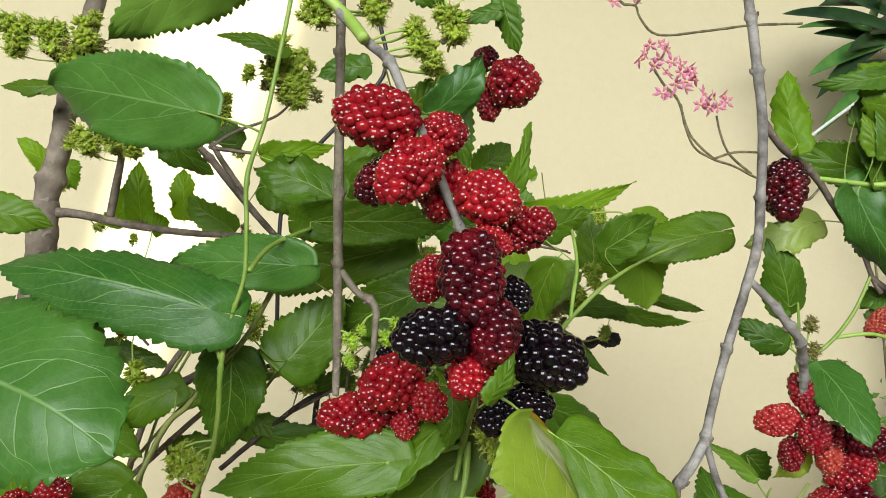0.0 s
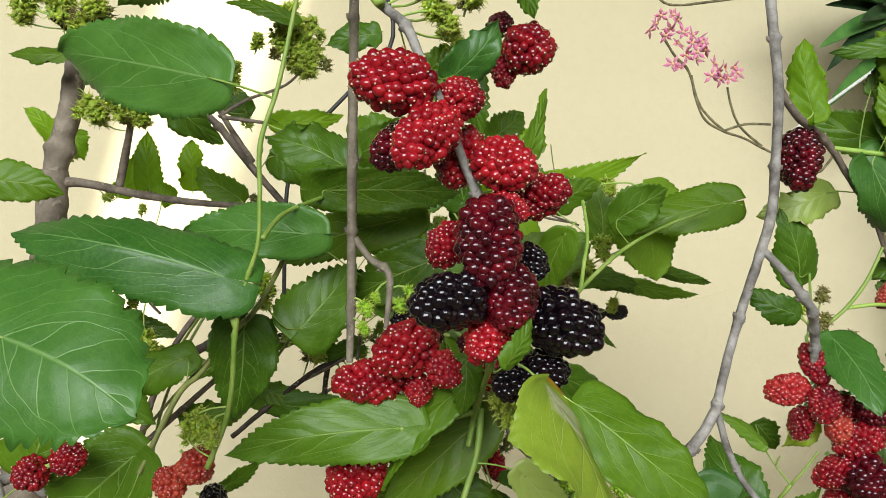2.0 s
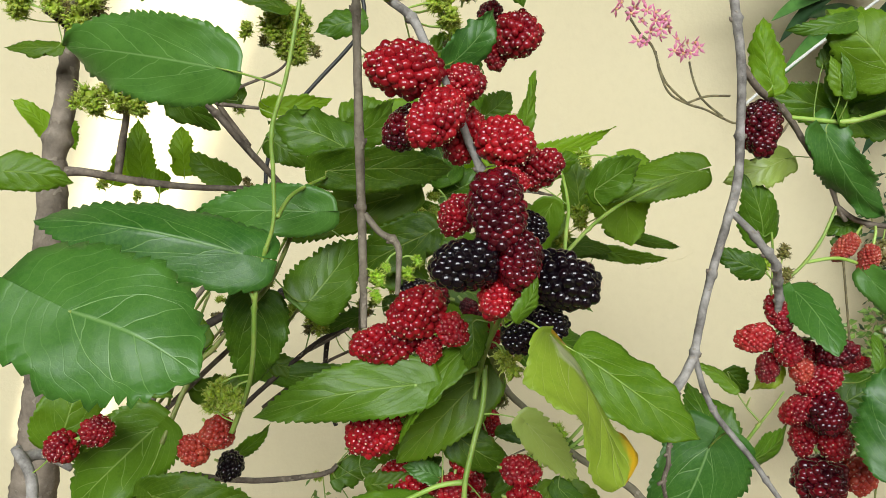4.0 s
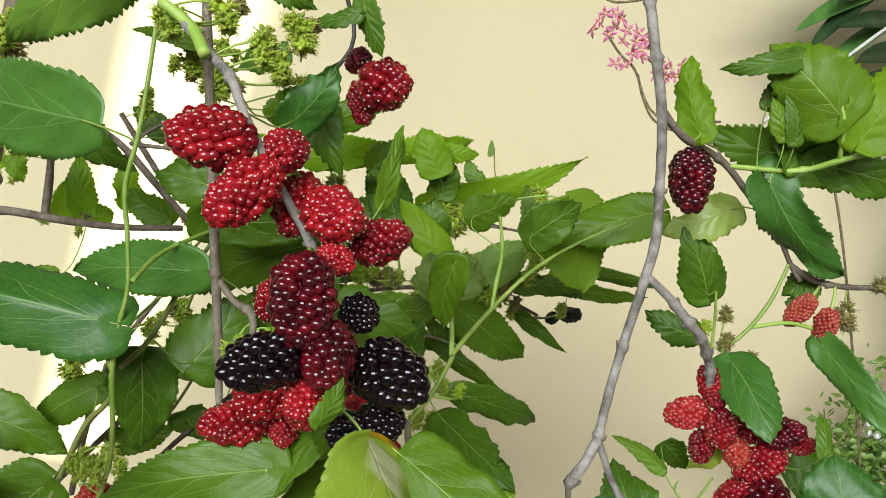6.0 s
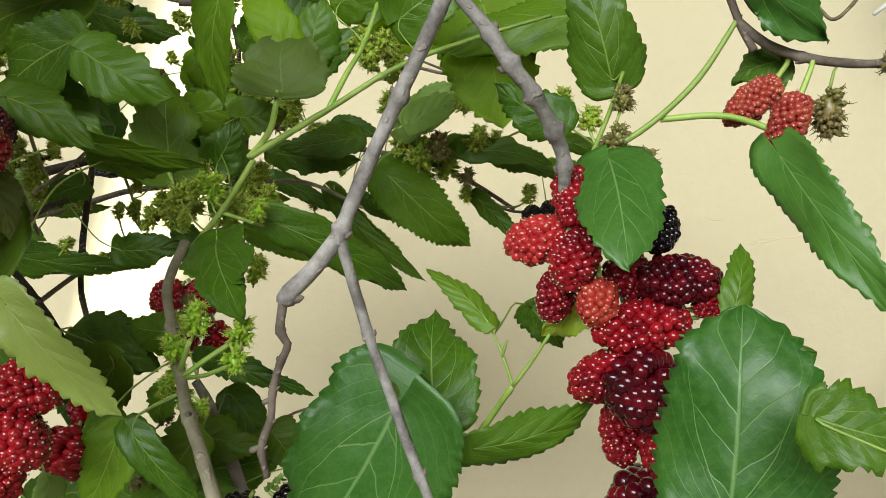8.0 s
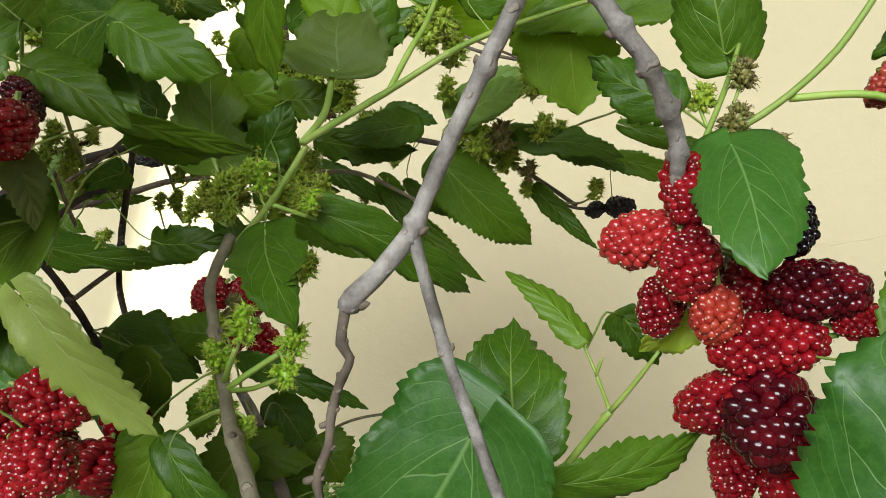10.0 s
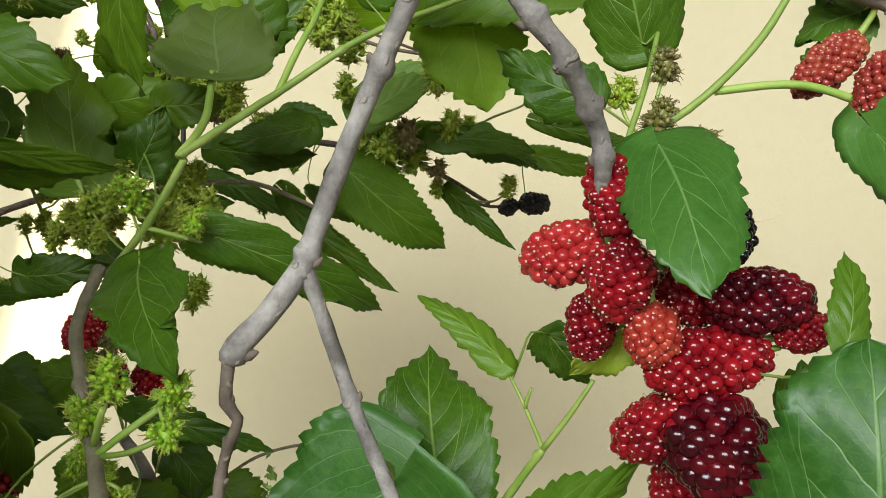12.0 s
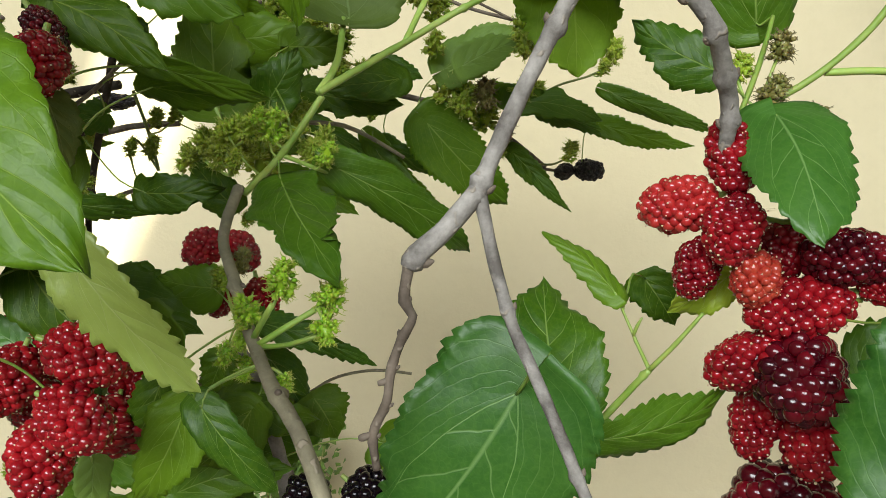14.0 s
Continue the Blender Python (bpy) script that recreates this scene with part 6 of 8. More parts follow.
leaf((0.0439, 0.6000, 1.2076), (0.1005, 0.6100, 1.1605), (0.0743, -0.9899, -0.1210), 0.0140, "dark", 0.06, 0.12, 0.05, 0, 148, stalk=(0.0350, 0.6014, 1.2319), eaten=0.4, point=0.87)
leaf((0.0994, 0.6800, 1.2538), (0.1423, 0.6800, 1.2419), (0.0057, -0.9998, 0.0203), 0.0165, "dark", 0.06, 0.12, 0.05, 0, 149, stalk=(0.0841, 0.6848, 1.2507), point=0.95)
leaf((0.1226, 0.6800, 1.2516), (0.1791, 0.6900, 1.2337), (0.1646, -0.9858, -0.0318), 0.0180, "mature", 0.06, 0.12, 0.05, 0, 150, stalk=(0.1027, 0.6814, 1.2632), eaten=0.55, point=0.96)
leaf((0.1220, 0.7000, 1.2120), (0.1581, 0.7000, 1.1781), (-0.1297, -0.9819, -0.1381), 0.0117, "mature", 0.06, 0.12, 0.05, 0, 151, stalk=(0.1062, 0.7058, 1.2214), eaten=0.32, point=0.92)
leaf((0.0888, 0.6000, 1.2608), (0.1204, 0.6200, 1.2805), (0.5124, -0.8574, 0.0491), 0.0213, "pale", 0.06, 0.12, 0.05, 0, 152, stalk=(0.0742, 0.5967, 1.2527), point=0.97)
leaf((0.0319, 0.6200, 1.2612), (0.0616, 0.6200, 1.2544), (0.0064, -0.9996, 0.0281), 0.0135, "mature", 0.06, 0.12, 0.05, 0, 153, stalk=(0.0188, 0.6248, 1.2580), point=0.76)
leaf((0.0526, 0.5000, 1.2850), (0.0249, 0.5000, 1.3286), (0.2067, -0.9696, 0.1313), 0.0236, "young", 0.06, 0.12, 0.05, 0, 154, stalk=(0.0647, 0.5056, 1.2695), point=0.85)
leaf((0.0718, 0.5200, 1.3135), (0.1048, 0.5200, 1.3256), (0.1003, -0.9567, -0.2732), 0.0255, "fresh", 0.06, 0.12, 0.05, 0, 155, stalk=(0.0609, 0.5256, 1.3084), point=0.89)
leaf((0.1104, 0.5000, 1.3001), (0.1464, 0.5000, 1.3203), (0.1305, -0.9637, -0.2329), 0.0318, "mature", 0.06, 0.12, 0.05, 0, 156, stalk=(0.0928, 0.5026, 1.3008), point=0.8)
leaf((-0.0020, 0.5000, 1.2529), (0.0327, 0.5000, 1.2598), (0.0316, -0.9869, -0.1584), 0.0227, "fresh", 0.06, 0.12, 0.05, 0, 157, stalk=(-0.0153, 0.5049, 1.2512), point=0.93)
leaf((-0.0677, 0.5000, 1.3078), (-0.0130, 0.5000, 1.2945), (-0.0074, -0.9995, -0.0305), 0.0260, "dark", 0.06, 0.12, 0.05, 0, 158, stalk=(-0.0906, 0.5052, 1.3068), eaten=0.43, point=0.75)
leaf((-0.0498, 0.4500, 1.2602), (-0.0136, 0.4500, 1.2376), (0.1603, -0.9533, 0.2561), 0.0284, "mature", 0.06, 0.12, 0.05, 0, 159, stalk=(-0.0676, 0.4535, 1.2649), eaten=0.26, point=0.93)
leaf((-0.0532, 0.4000, 1.1281), (-0.0271, 0.4000, 1.1332), (-0.0315, -0.9861, 0.1630), 0.0146, "dark", 0.06, 0.12, 0.05, 0, 160, stalk=(-0.0648, 0.4052, 1.1266), point=0.94)
leaf((-0.0821, 0.4200, 1.0667), (-0.0918, 0.4200, 1.0896), (0.6654, -0.6909, 0.2825), 0.0350, "dark", 0.06, 0.12, 0.05, 0, 161, stalk=(-0.0787, 0.4270, 1.0583), point=0.96)
leaf((-0.0304, 0.5500, 1.2936), (-0.0204, 0.5500, 1.2708), (0.4045, -0.8970, 0.1780), 0.0165, "young", 0.06, 0.12, 0.05, 0, 162, stalk=(-0.0332, 0.5557, 1.3007), point=0.8)
leaf((-0.0416, 0.5600, 1.2845), (-0.0104, 0.5600, 1.2757), (0.0015, -1.0000, 0.0054), 0.0155, "young", 0.06, 0.12, 0.05, 0, 163, stalk=(-0.0536, 0.5650, 1.2898), eaten=0.38, point=0.9)
leaf((-0.0119, 0.5200, 1.2931), (0.0113, 0.5200, 1.2795), (-0.1948, -0.9230, -0.3320), 0.0087, "mature", 0.06, 0.12, 0.05, 0, 164, stalk=(-0.0184, 0.5238, 1.3013), eaten=0.31, point=0.81)
leaf((0.0420, 0.4200, 1.1324), (0.0364, 0.4200, 1.1170), (0.1091, -0.9932, -0.0396), 0.0138, "fresh", 0.06, 0.12, 0.05, 0, 165, stalk=(0.0446, 0.4251, 1.1386), point=0.93)
leaf((0.0151, 0.5000, 1.0665), (0.0580, 0.5000, 1.0802), (-0.0813, -0.9635, 0.2551), 0.0320, "mature", 0.06, 0.12, 0.05, 0, 166, stalk=(-0.0015, 0.5032, 1.0535), point=0.8)
leaf((-0.2434, 0.6200, 1.1619), (-0.2701, 0.6200, 1.1766), (0.2484, -0.8569, 0.4516), 0.0149, "fresh", 0.06, 0.12, 0.05, 0, 167, stalk=(-0.2355, 0.6224, 1.1511), eaten=0.34, point=0.95)
leaf((-0.2308, 0.6200, 1.1818), (-0.1976, 0.6200, 1.1701), (0.1260, -0.9260, 0.3560), 0.0218, "fresh", 0.06, 0.12, 0.05, 0, 168, stalk=(-0.2462, 0.6248, 1.1856), point=0.88)
leaf((-0.1604, 0.5500, 1.2173), (-0.1429, 0.5500, 1.1944), (0.4886, -0.7883, 0.3738), 0.0213, "pale", 0.06, 0.12, 0.05, 0, 169, stalk=(-0.1715, 0.5527, 1.2241), point=0.89)
leaf((-0.1800, 0.6000, 1.1937), (-0.1294, 0.6000, 1.1955), (0.0114, -0.9486, -0.3162), 0.0126, "fresh", 0.06, 0.12, 0.05, 0, 170, stalk=(-0.1962, 0.6017, 1.2039), eaten=0.31, point=0.73)
leaf((0.0146, 0.4100, 1.2315), (0.0487, 0.4400, 1.2205), (0.4595, -0.7143, -0.5279), 0.0099, "fresh", 0.06, 0.12, 0.05, 0, 171, stalk=(-0.0019, 0.3995, 1.2407), point=0.89)
branch([(-0.1227, 0.5000, 1.2199, 0.00145), (-0.1006, 0.5000, 1.2241, 0.00143), (-0.0828, 0.5000, 1.2294, 0.00121)], "dark", rough=0.12)
branch([(-0.0813, 0.5500, 1.2286, 0.00090), (-0.0708, 0.5500, 1.2063, 0.00090), (-0.0642, 0.5500, 1.1871, 0.00090)], "olive", rough=0.12)
branch([(-0.0642, 0.5500, 1.1871, 0.00068), (-0.0744, 0.5500, 1.1995, 0.00068), (-0.0784, 0.5500, 1.2025, 0.00068)], "olive", rough=0.12)
branch([(0.0069, 0.4700, 1.2255, 0.00121), (0.0137, 0.4680, 1.2083, 0.00120), (0.0192, 0.4650, 1.1938, 0.00119)], "green", rough=0.12)
berry((0.0252, 0.4650, 1.2091), (0.0294, 0.4610, 1.2190), 0.0078, "green", 3.5)
berry((0.0310, 0.4600, 1.2155), (0.0346, 0.4560, 1.2227), 0.0057, "lime", 5.2)
berry((-0.0034, 0.4800, 1.1980), (0.0018, 0.4760, 1.2114), 0.0105, "green", 0.6)
berry((-0.0105, 0.4800, 1.1934), (-0.0057, 0.4760, 1.2044), 0.0084, "green", 2.3)
berry((0.0096, 0.4700, 1.1961), (0.0143, 0.4660, 1.2076), 0.0089, "green", 4.0)
berry((0.0190, 0.4650, 1.1958), (0.0230, 0.4610, 1.2045), 0.0067, "green", 5.7)
berry((0.0506, 0.4700, 1.2029), (0.0537, 0.4660, 1.2095), 0.0050, "lime", 1.2)
berry((0.0465, 0.4700, 1.2058), (0.0494, 0.4660, 1.2109), 0.0039, "lime", 2.9)
berry((-0.0886, 0.5600, 1.1934), (-0.0839, 0.5560, 1.2025), 0.0070, "green", 4.6)
berry((-0.0683, 0.5500, 1.2098), (-0.0635, 0.5460, 1.2197), 0.0078, "green", 6.3)
berry((-0.0570, 0.5500, 1.2138), (-0.0524, 0.5460, 1.2235), 0.0077, "green", 1.7)
berry((-0.0186, 0.6000, 1.2763), (-0.0140, 0.5960, 1.2907), 0.0122, "green", 3.4)
berry((-0.0102, 0.6000, 1.2670), (-0.0060, 0.5960, 1.2801), 0.0110, "green", 5.1)
berry((0.0095, 0.6000, 1.2582), (0.0132, 0.5960, 1.2700), 0.0098, "green", 0.5)
berry((-0.1096, 0.5000, 1.2245), (-0.1028, 0.4960, 1.2374), 0.0104, "green", 2.2)
berry((-0.0984, 0.5000, 1.2163), (-0.0918, 0.4960, 1.2292), 0.0104, "green", 3.9)
berry((-0.1145, 0.5000, 1.2153), (-0.1083, 0.4960, 1.2255), 0.0081, "green", 5.6)
berry((0.0206, 0.5000, 1.1845), (0.0242, 0.4960, 1.1932), 0.0065, "tawny", 1.0)
branch([(-0.2405, 0.5200, 1.1252, 0.00094), (-0.2004, 0.4900, 1.1653, 0.00111), (-0.1705, 0.4600, 1.1940, 0.00084), (-0.1641, 0.5200, 1.2096, 0.00118)], "olive", rough=0.12)
branch([(-0.2146, 0.5200, 1.1252, 0.00094), (-0.1959, 0.4900, 1.1690, 0.00111), (-0.1705, 0.4600, 1.2123, 0.00084), (-0.1748, 0.5200, 1.2327, 0.00118)], "green", rough=0.12)
branch([(-0.2226, 0.5200, 1.2526, 0.00094), (-0.2023, 0.4900, 1.2441, 0.00111), (-0.1839, 0.4600, 1.2404, 0.00084)], "brown", rough=0.12)
branch([(-0.1808, 0.5200, 1.1570, 0.00094), (-0.1366, 0.4900, 1.1859, 0.00111), (-0.0983, 0.4600, 1.2299, 0.00084)], "olive", rough=0.12)
branch([(-0.1927, 0.5200, 1.2108, 0.00094), (-0.1647, 0.4900, 1.2403, 0.00111), (-0.1388, 0.4600, 1.2581, 0.00084), (-0.1330, 0.5200, 1.2765, 0.00118)], "green", rough=0.12)
branch([(-0.1111, 0.5200, 1.1829, 0.00094), (-0.0897, 0.4900, 1.1972, 0.00111), (-0.0683, 0.4600, 1.2123, 0.00084)], "brown", rough=0.12)
branch([(-0.0992, 0.5200, 1.2048, 0.00094), (-0.0841, 0.4900, 1.2253, 0.00111), (-0.0648, 0.4600, 1.2440, 0.00084)], "olive", rough=0.12)
branch([(-0.1370, 0.5200, 1.2406, 0.00094), (-0.1178, 0.4900, 1.2628, 0.00111), (-0.0860, 0.4600, 1.3074, 0.00084)], "green", rough=0.12)
branch([(-0.0573, 0.5200, 1.2526, 0.00094), (-0.0615, 0.4900, 1.2253, 0.00111), (-0.0606, 0.4600, 1.2087, 0.00084)], "brown", rough=0.12)
branch([(-0.1211, 0.5200, 1.3004, 0.00094), (-0.1291, 0.4900, 1.2853, 0.00111), (-0.1247, 0.4600, 1.2827, 0.00084)], "olive", rough=0.12)
berry((-0.1596, 0.4500, 1.1639), (-0.1553, 0.4460, 1.1794), 0.0115, "green", 2.7)
berry((-0.1525, 0.4500, 1.1566), (-0.1488, 0.4460, 1.1695), 0.0093, "green", 4.4)
berry((-0.2462, 0.5000, 1.1319), (-0.2412, 0.4960, 1.1484), 0.0122, "green", 6.1)
berry((-0.2407, 0.5500, 1.2317), (-0.2368, 0.5460, 1.2431), 0.0087, "green", 1.5)
berry((-0.2312, 0.5500, 1.2035), (-0.2270, 0.5460, 1.2168), 0.0101, "green", 3.2)
berry((-0.1061, 0.5500, 1.1972), (-0.1029, 0.5460, 1.2105), 0.0101, "green", 4.9)
berry((-0.0829, 0.5000, 1.2268), (-0.0804, 0.4960, 1.2365), 0.0073, "green", 0.4)
berry((-0.1462, 0.5500, 1.4246), (-0.1426, 0.5460, 1.4363), 0.0101, "green", 2.1)
berry((-0.1170, 0.5400, 1.4120), (-0.1129, 0.5360, 1.4276), 0.0132, "green", 3.8)
berry((-0.1065, 0.5400, 1.4046), (-0.1028, 0.5360, 1.4186), 0.0119, "green", 5.5)
berry((-0.0996, 0.5500, 1.4301), (-0.0968, 0.5460, 1.4392), 0.0081, "green", 0.9)
berry((-0.1563, 0.5200, 1.3868), (-0.1523, 0.5160, 1.4003), 0.0114, "green", 2.6)
berry((-0.1541, 0.5200, 1.3979), (-0.1506, 0.5160, 1.4090), 0.0095, "green", 4.3)
berry((-0.2977, 0.5000, 1.4477), (-0.2930, 0.4970, 1.4584), 0.0123, "green", 6.0)
berry((-0.2843, 0.5000, 1.4454), (-0.2796, 0.4970, 1.4569), 0.0131, "green", 1.4)
berry((-0.2908, 0.5000, 1.4304), (-0.2862, 0.4970, 1.4413), 0.0123, "green", 3.1)
berry((-0.2745, 0.5000, 1.4445), (-0.2704, 0.4970, 1.4539), 0.0109, "green", 4.8)
berry((-0.2613, 0.5000, 1.4419), (-0.2569, 0.4970, 1.4527), 0.0123, "green", 0.2)
berry((-0.2592, 0.5000, 1.4311), (-0.2551, 0.4970, 1.4406), 0.0109, "tawny", 1.9)
berry((-0.2431, 0.5100, 1.4526), (-0.2387, 0.5070, 1.4635), 0.0126, "green", 3.6)
berry((-0.2412, 0.5100, 1.4327), (-0.2367, 0.5070, 1.4445), 0.0133, "tawny", 5.3)
berry((-0.2527, 0.5100, 1.4337), (-0.2486, 0.5070, 1.4434), 0.0111, "tawny", 0.7)
berry((-0.2666, 0.5300, 1.3720), (-0.2625, 0.5270, 1.3825), 0.0115, "green", 2.4)
berry((-0.2526, 0.5300, 1.3672), (-0.2482, 0.5270, 1.3792), 0.0131, "green", 4.1)
berry((-0.2463, 0.5300, 1.3797), (-0.2424, 0.5270, 1.3894), 0.0108, "green", 5.8)
berry((-0.2322, 0.5300, 1.3671), (-0.2282, 0.5270, 1.3777), 0.0115, "tawny", 1.3)
berry((-0.2188, 0.5300, 1.3761), (-0.2149, 0.5270, 1.3865), 0.0115, "tawny", 3.0)
berry((-0.1207, 0.5300, 1.4281), (-0.1170, 0.5270, 1.4397), 0.0131, "green", 4.7)
berry((-0.1023, 0.5300, 1.4329), (-0.0990, 0.5270, 1.4430), 0.0115, "green", 0.1)
berry((-0.1005, 0.5300, 1.4115), (-0.0967, 0.5270, 1.4239), 0.0138, "green", 1.8)
berry((-0.1145, 0.5300, 1.4045), (-0.1111, 0.5270, 1.4148), 0.0115, "green", 3.5)
berry((-0.0918, 0.5300, 1.4059), (-0.0893, 0.5270, 1.4133), 0.0085, "tawny", 5.2)
berry((-0.1308, 0.5400, 1.4162), (-0.1280, 0.5370, 1.4237), 0.0086, "tawny", 0.6)
berry((-0.0126, 0.3150, 1.3918), (-0.0107, 0.3120, 1.3982), 0.0078, "green", 2.3)
berry((-0.0103, 0.3150, 1.3829), (-0.0082, 0.3120, 1.3903), 0.0087, "green", 4.0)
berry((-0.0065, 0.3150, 1.3742), (-0.0049, 0.3120, 1.3799), 0.0068, "green", 5.7)
berry((0.0028, 0.3150, 1.3871), (0.0051, 0.3120, 1.3957), 0.0100, "tawny", 1.1)
berry((0.0066, 0.3150, 1.3942), (0.0084, 0.3120, 1.4006), 0.0078, "tawny", 2.8)
berry((-0.0017, 0.3150, 1.3971), (-0.0001, 0.3120, 1.4026), 0.0068, "green", 4.5)
berry((-0.0042, 0.3300, 1.3668), (-0.0027, 0.3270, 1.3720), 0.0062, "tawny", 6.2)
berry((-0.0347, 0.3300, 1.4038), (-0.0325, 0.3270, 1.4105), 0.0081, "tawny", 1.6)
berry((-0.0548, 0.3300, 1.4055), (-0.0527, 0.3270, 1.4113), 0.0072, "green", 3.3)
berry((-0.0643, 0.3400, 1.4048), (-0.0620, 0.3370, 1.4108), 0.0074, "green", 5.0)
berry((-0.0270, 0.3300, 1.4080), (-0.0251, 0.3270, 1.4138), 0.0072, "tawny", 0.5)
berry((-0.1022, 0.5200, 1.2002), (-0.0993, 0.5170, 1.2100), 0.0098, "tawny", 2.2)
berry((-0.0902, 0.5200, 1.2053), (-0.0875, 0.5170, 1.2144), 0.0091, "tawny", 3.9)
berry((-0.1519, 0.5200, 1.2423), (-0.1489, 0.5170, 1.2512), 0.0091, "green", 5.6)
berry((-0.1289, 0.5000, 1.2385), (-0.1259, 0.4970, 1.2477), 0.0094, "green", 1.0)
berry((-0.1388, 0.3800, 1.1829), (-0.1358, 0.3770, 1.1916), 0.0083, "green", 2.7)
berry((-0.1301, 0.3800, 1.1872), (-0.1271, 0.3770, 1.1959), 0.0083, "green", 4.4)
berry((-0.1326, 0.5000, 1.2503), (-0.1298, 0.4970, 1.2588), 0.0087, "tawny", 6.1)
leaf((-0.0139, 0.3900, 1.1344), (-0.0338, 0.3900, 1.1428), (0.2112, -0.8388, 0.5018), 0.0137, "glossy", 0.06, 0.12, 0.05, 0, 241, stalk=(-0.0056, 0.3960, 1.1310), point=0.88)
leaf((0.0293, 0.4000, 1.1256), (0.0161, 0.4000, 1.0983), (0.2882, -0.9474, -0.1389), 0.0160, "dark", 0.06, 0.12, 0.05, 0, 242, stalk=(0.0350, 0.4059, 1.1330), point=0.9)
leaf((0.0495, 0.4300, 1.1102), (0.0283, 0.4300, 1.0832), (0.0621, -0.9969, -0.0489), 0.0223, "dark", 0.06, 0.12, 0.05, 0, 243, stalk=(0.0543, 0.4345, 1.1268), point=0.77)
leaf((0.0161, 0.4400, 1.0669), (0.0623, 0.4400, 1.0848), (-0.1117, -0.9511, 0.2878), 0.0209, "mature", 0.06, 0.12, 0.05, 0, 244, stalk=(-0.0025, 0.4473, 1.0663), point=0.8)
leaf((0.0161, 0.3850, 1.1024), (0.0125, 0.3850, 1.0791), (0.4929, -0.8666, -0.0773), 0.0116, "pale", 0.06, 0.12, 0.05, 0, 245, stalk=(0.0187, 0.3912, 1.1137), point=0.96)
leaf((-0.0190, 0.4600, 1.0404), (0.0252, 0.4600, 1.0431), (-0.0298, -0.8692, 0.4936), 0.0270, "dark", 0.06, 0.12, 0.05, 0, 246, stalk=(-0.0391, 0.4610, 1.0308), point=0.84)
leaf((-0.0592, 0.4600, 1.0274), (-0.0164, 0.4600, 1.0464), (-0.1131, -0.9606, 0.2540), 0.0276, "dark", 0.06, 0.12, 0.05, 0, 247, stalk=(-0.0762, 0.4656, 1.0213), point=0.82)
leaf((-0.0896, 0.4700, 1.0164), (-0.0456, 0.4700, 1.0073), (0.1302, -0.7655, 0.6301), 0.0346, "dark", 0.06, 0.12, 0.05, 0, 248, stalk=(-0.1115, 0.4741, 1.0180), eaten=0.21, point=0.9)
leaf((-0.0776, 0.4800, 1.0413), (-0.0279, 0.4800, 1.0581), (-0.0699, -0.9759, 0.2068), 0.0293, "dark", 0.06, 0.12, 0.05, 0, 249, stalk=(-0.0985, 0.4851, 1.0343), point=0.85)
leaf((-0.0352, 0.4700, 1.0131), (0.0209, 0.4700, 1.0357), (-0.1090, -0.9567, 0.2700), 0.0332, "mature", 0.06, 0.12, 0.05, 0, 250, stalk=(-0.0545, 0.4744, 1.0022), eaten=0.34, point=0.78)
leaf((-0.0402, 0.4600, 1.1029), (-0.0079, 0.4600, 1.1195), (0.0077, -0.9999, -0.0149), 0.0240, "dark", 0.06, 0.12, 0.05, 0, 251, stalk=(-0.0552, 0.4649, 1.1028), eaten=0.31, point=0.89)
leaf((-0.0401, 0.4800, 1.0556), (0.0033, 0.4800, 1.0721), (-0.0876, -0.9690, 0.2309), 0.0304, "mature", 0.06, 0.12, 0.05, 0, 252, stalk=(-0.0525, 0.4846, 1.0486), eaten=0.3, point=0.72)
leaf((-0.0496, 0.4600, 1.1287), (-0.0222, 0.4600, 1.1019), (0.4940, -0.7093, 0.5029), 0.0220, "dark", 0.06, 0.12, 0.05, 0, 253, stalk=(-0.0607, 0.4651, 1.1369), point=0.79)
leaf((0.0038, 0.5000, 1.0695), (0.0488, 0.5000, 1.0915), (-0.0724, -0.9863, 0.1481), 0.0311, "dark", 0.06, 0.12, 0.05, 0, 254, stalk=(-0.0157, 0.5050, 1.0597), point=0.85)
leaf((0.0272, 0.5000, 1.1075), (0.0494, 0.5000, 1.0805), (0.4630, -0.8005, 0.3806), 0.0212, "mature", 0.06, 0.12, 0.05, 0, 255, stalk=(0.0142, 0.5039, 1.1183), eaten=0.33, point=0.84)
leaf((0.1757, 0.6800, 1.2599), (0.2447, 0.6800, 1.2387), (-0.0769, -0.9651, -0.2504), 0.0139, "mature", 0.05, 0.1, 0.06, 0, 256, stalk=(0.1576, 0.6825, 1.2759), eaten=0.4, point=0.73)
leaf((0.1730, 0.6900, 1.2397), (0.2338, 0.6900, 1.2301), (-0.0344, -0.9753, -0.2182), 0.0164, "fresh", 0.05, 0.1, 0.06, 0, 257, stalk=(0.1503, 0.6964, 1.2374), eaten=0.3, point=0.96)
leaf((-0.0450, 0.5000, 1.2457), (-0.0830, 0.5000, 1.2654), (0.0854, -0.9827, 0.1643), 0.0226, "dark", 0.06, 0.12, 0.05, 0, 258, stalk=(-0.0316, 0.5050, 1.2381), point=0.74)
leaf((-0.0643, 0.5000, 1.2136), (-0.0912, 0.5000, 1.2020), (0.1273, -0.9468, -0.2956), 0.0167, "mature", 0.06, 0.12, 0.05, 0, 259, stalk=(-0.0546, 0.5046, 1.2199), eaten=0.31, point=0.9)
branch([(0.1190, 0.6900, 1.2481, 0.00078), (0.1382, 0.6950, 1.2628, 0.00078), (0.1596, 0.7000, 1.2720, 0.00078), (0.1695, 0.7000, 1.2789, 0.00078), (0.1731, 0.7000, 1.2887, 0.00051)], "olive", rough=0.12)
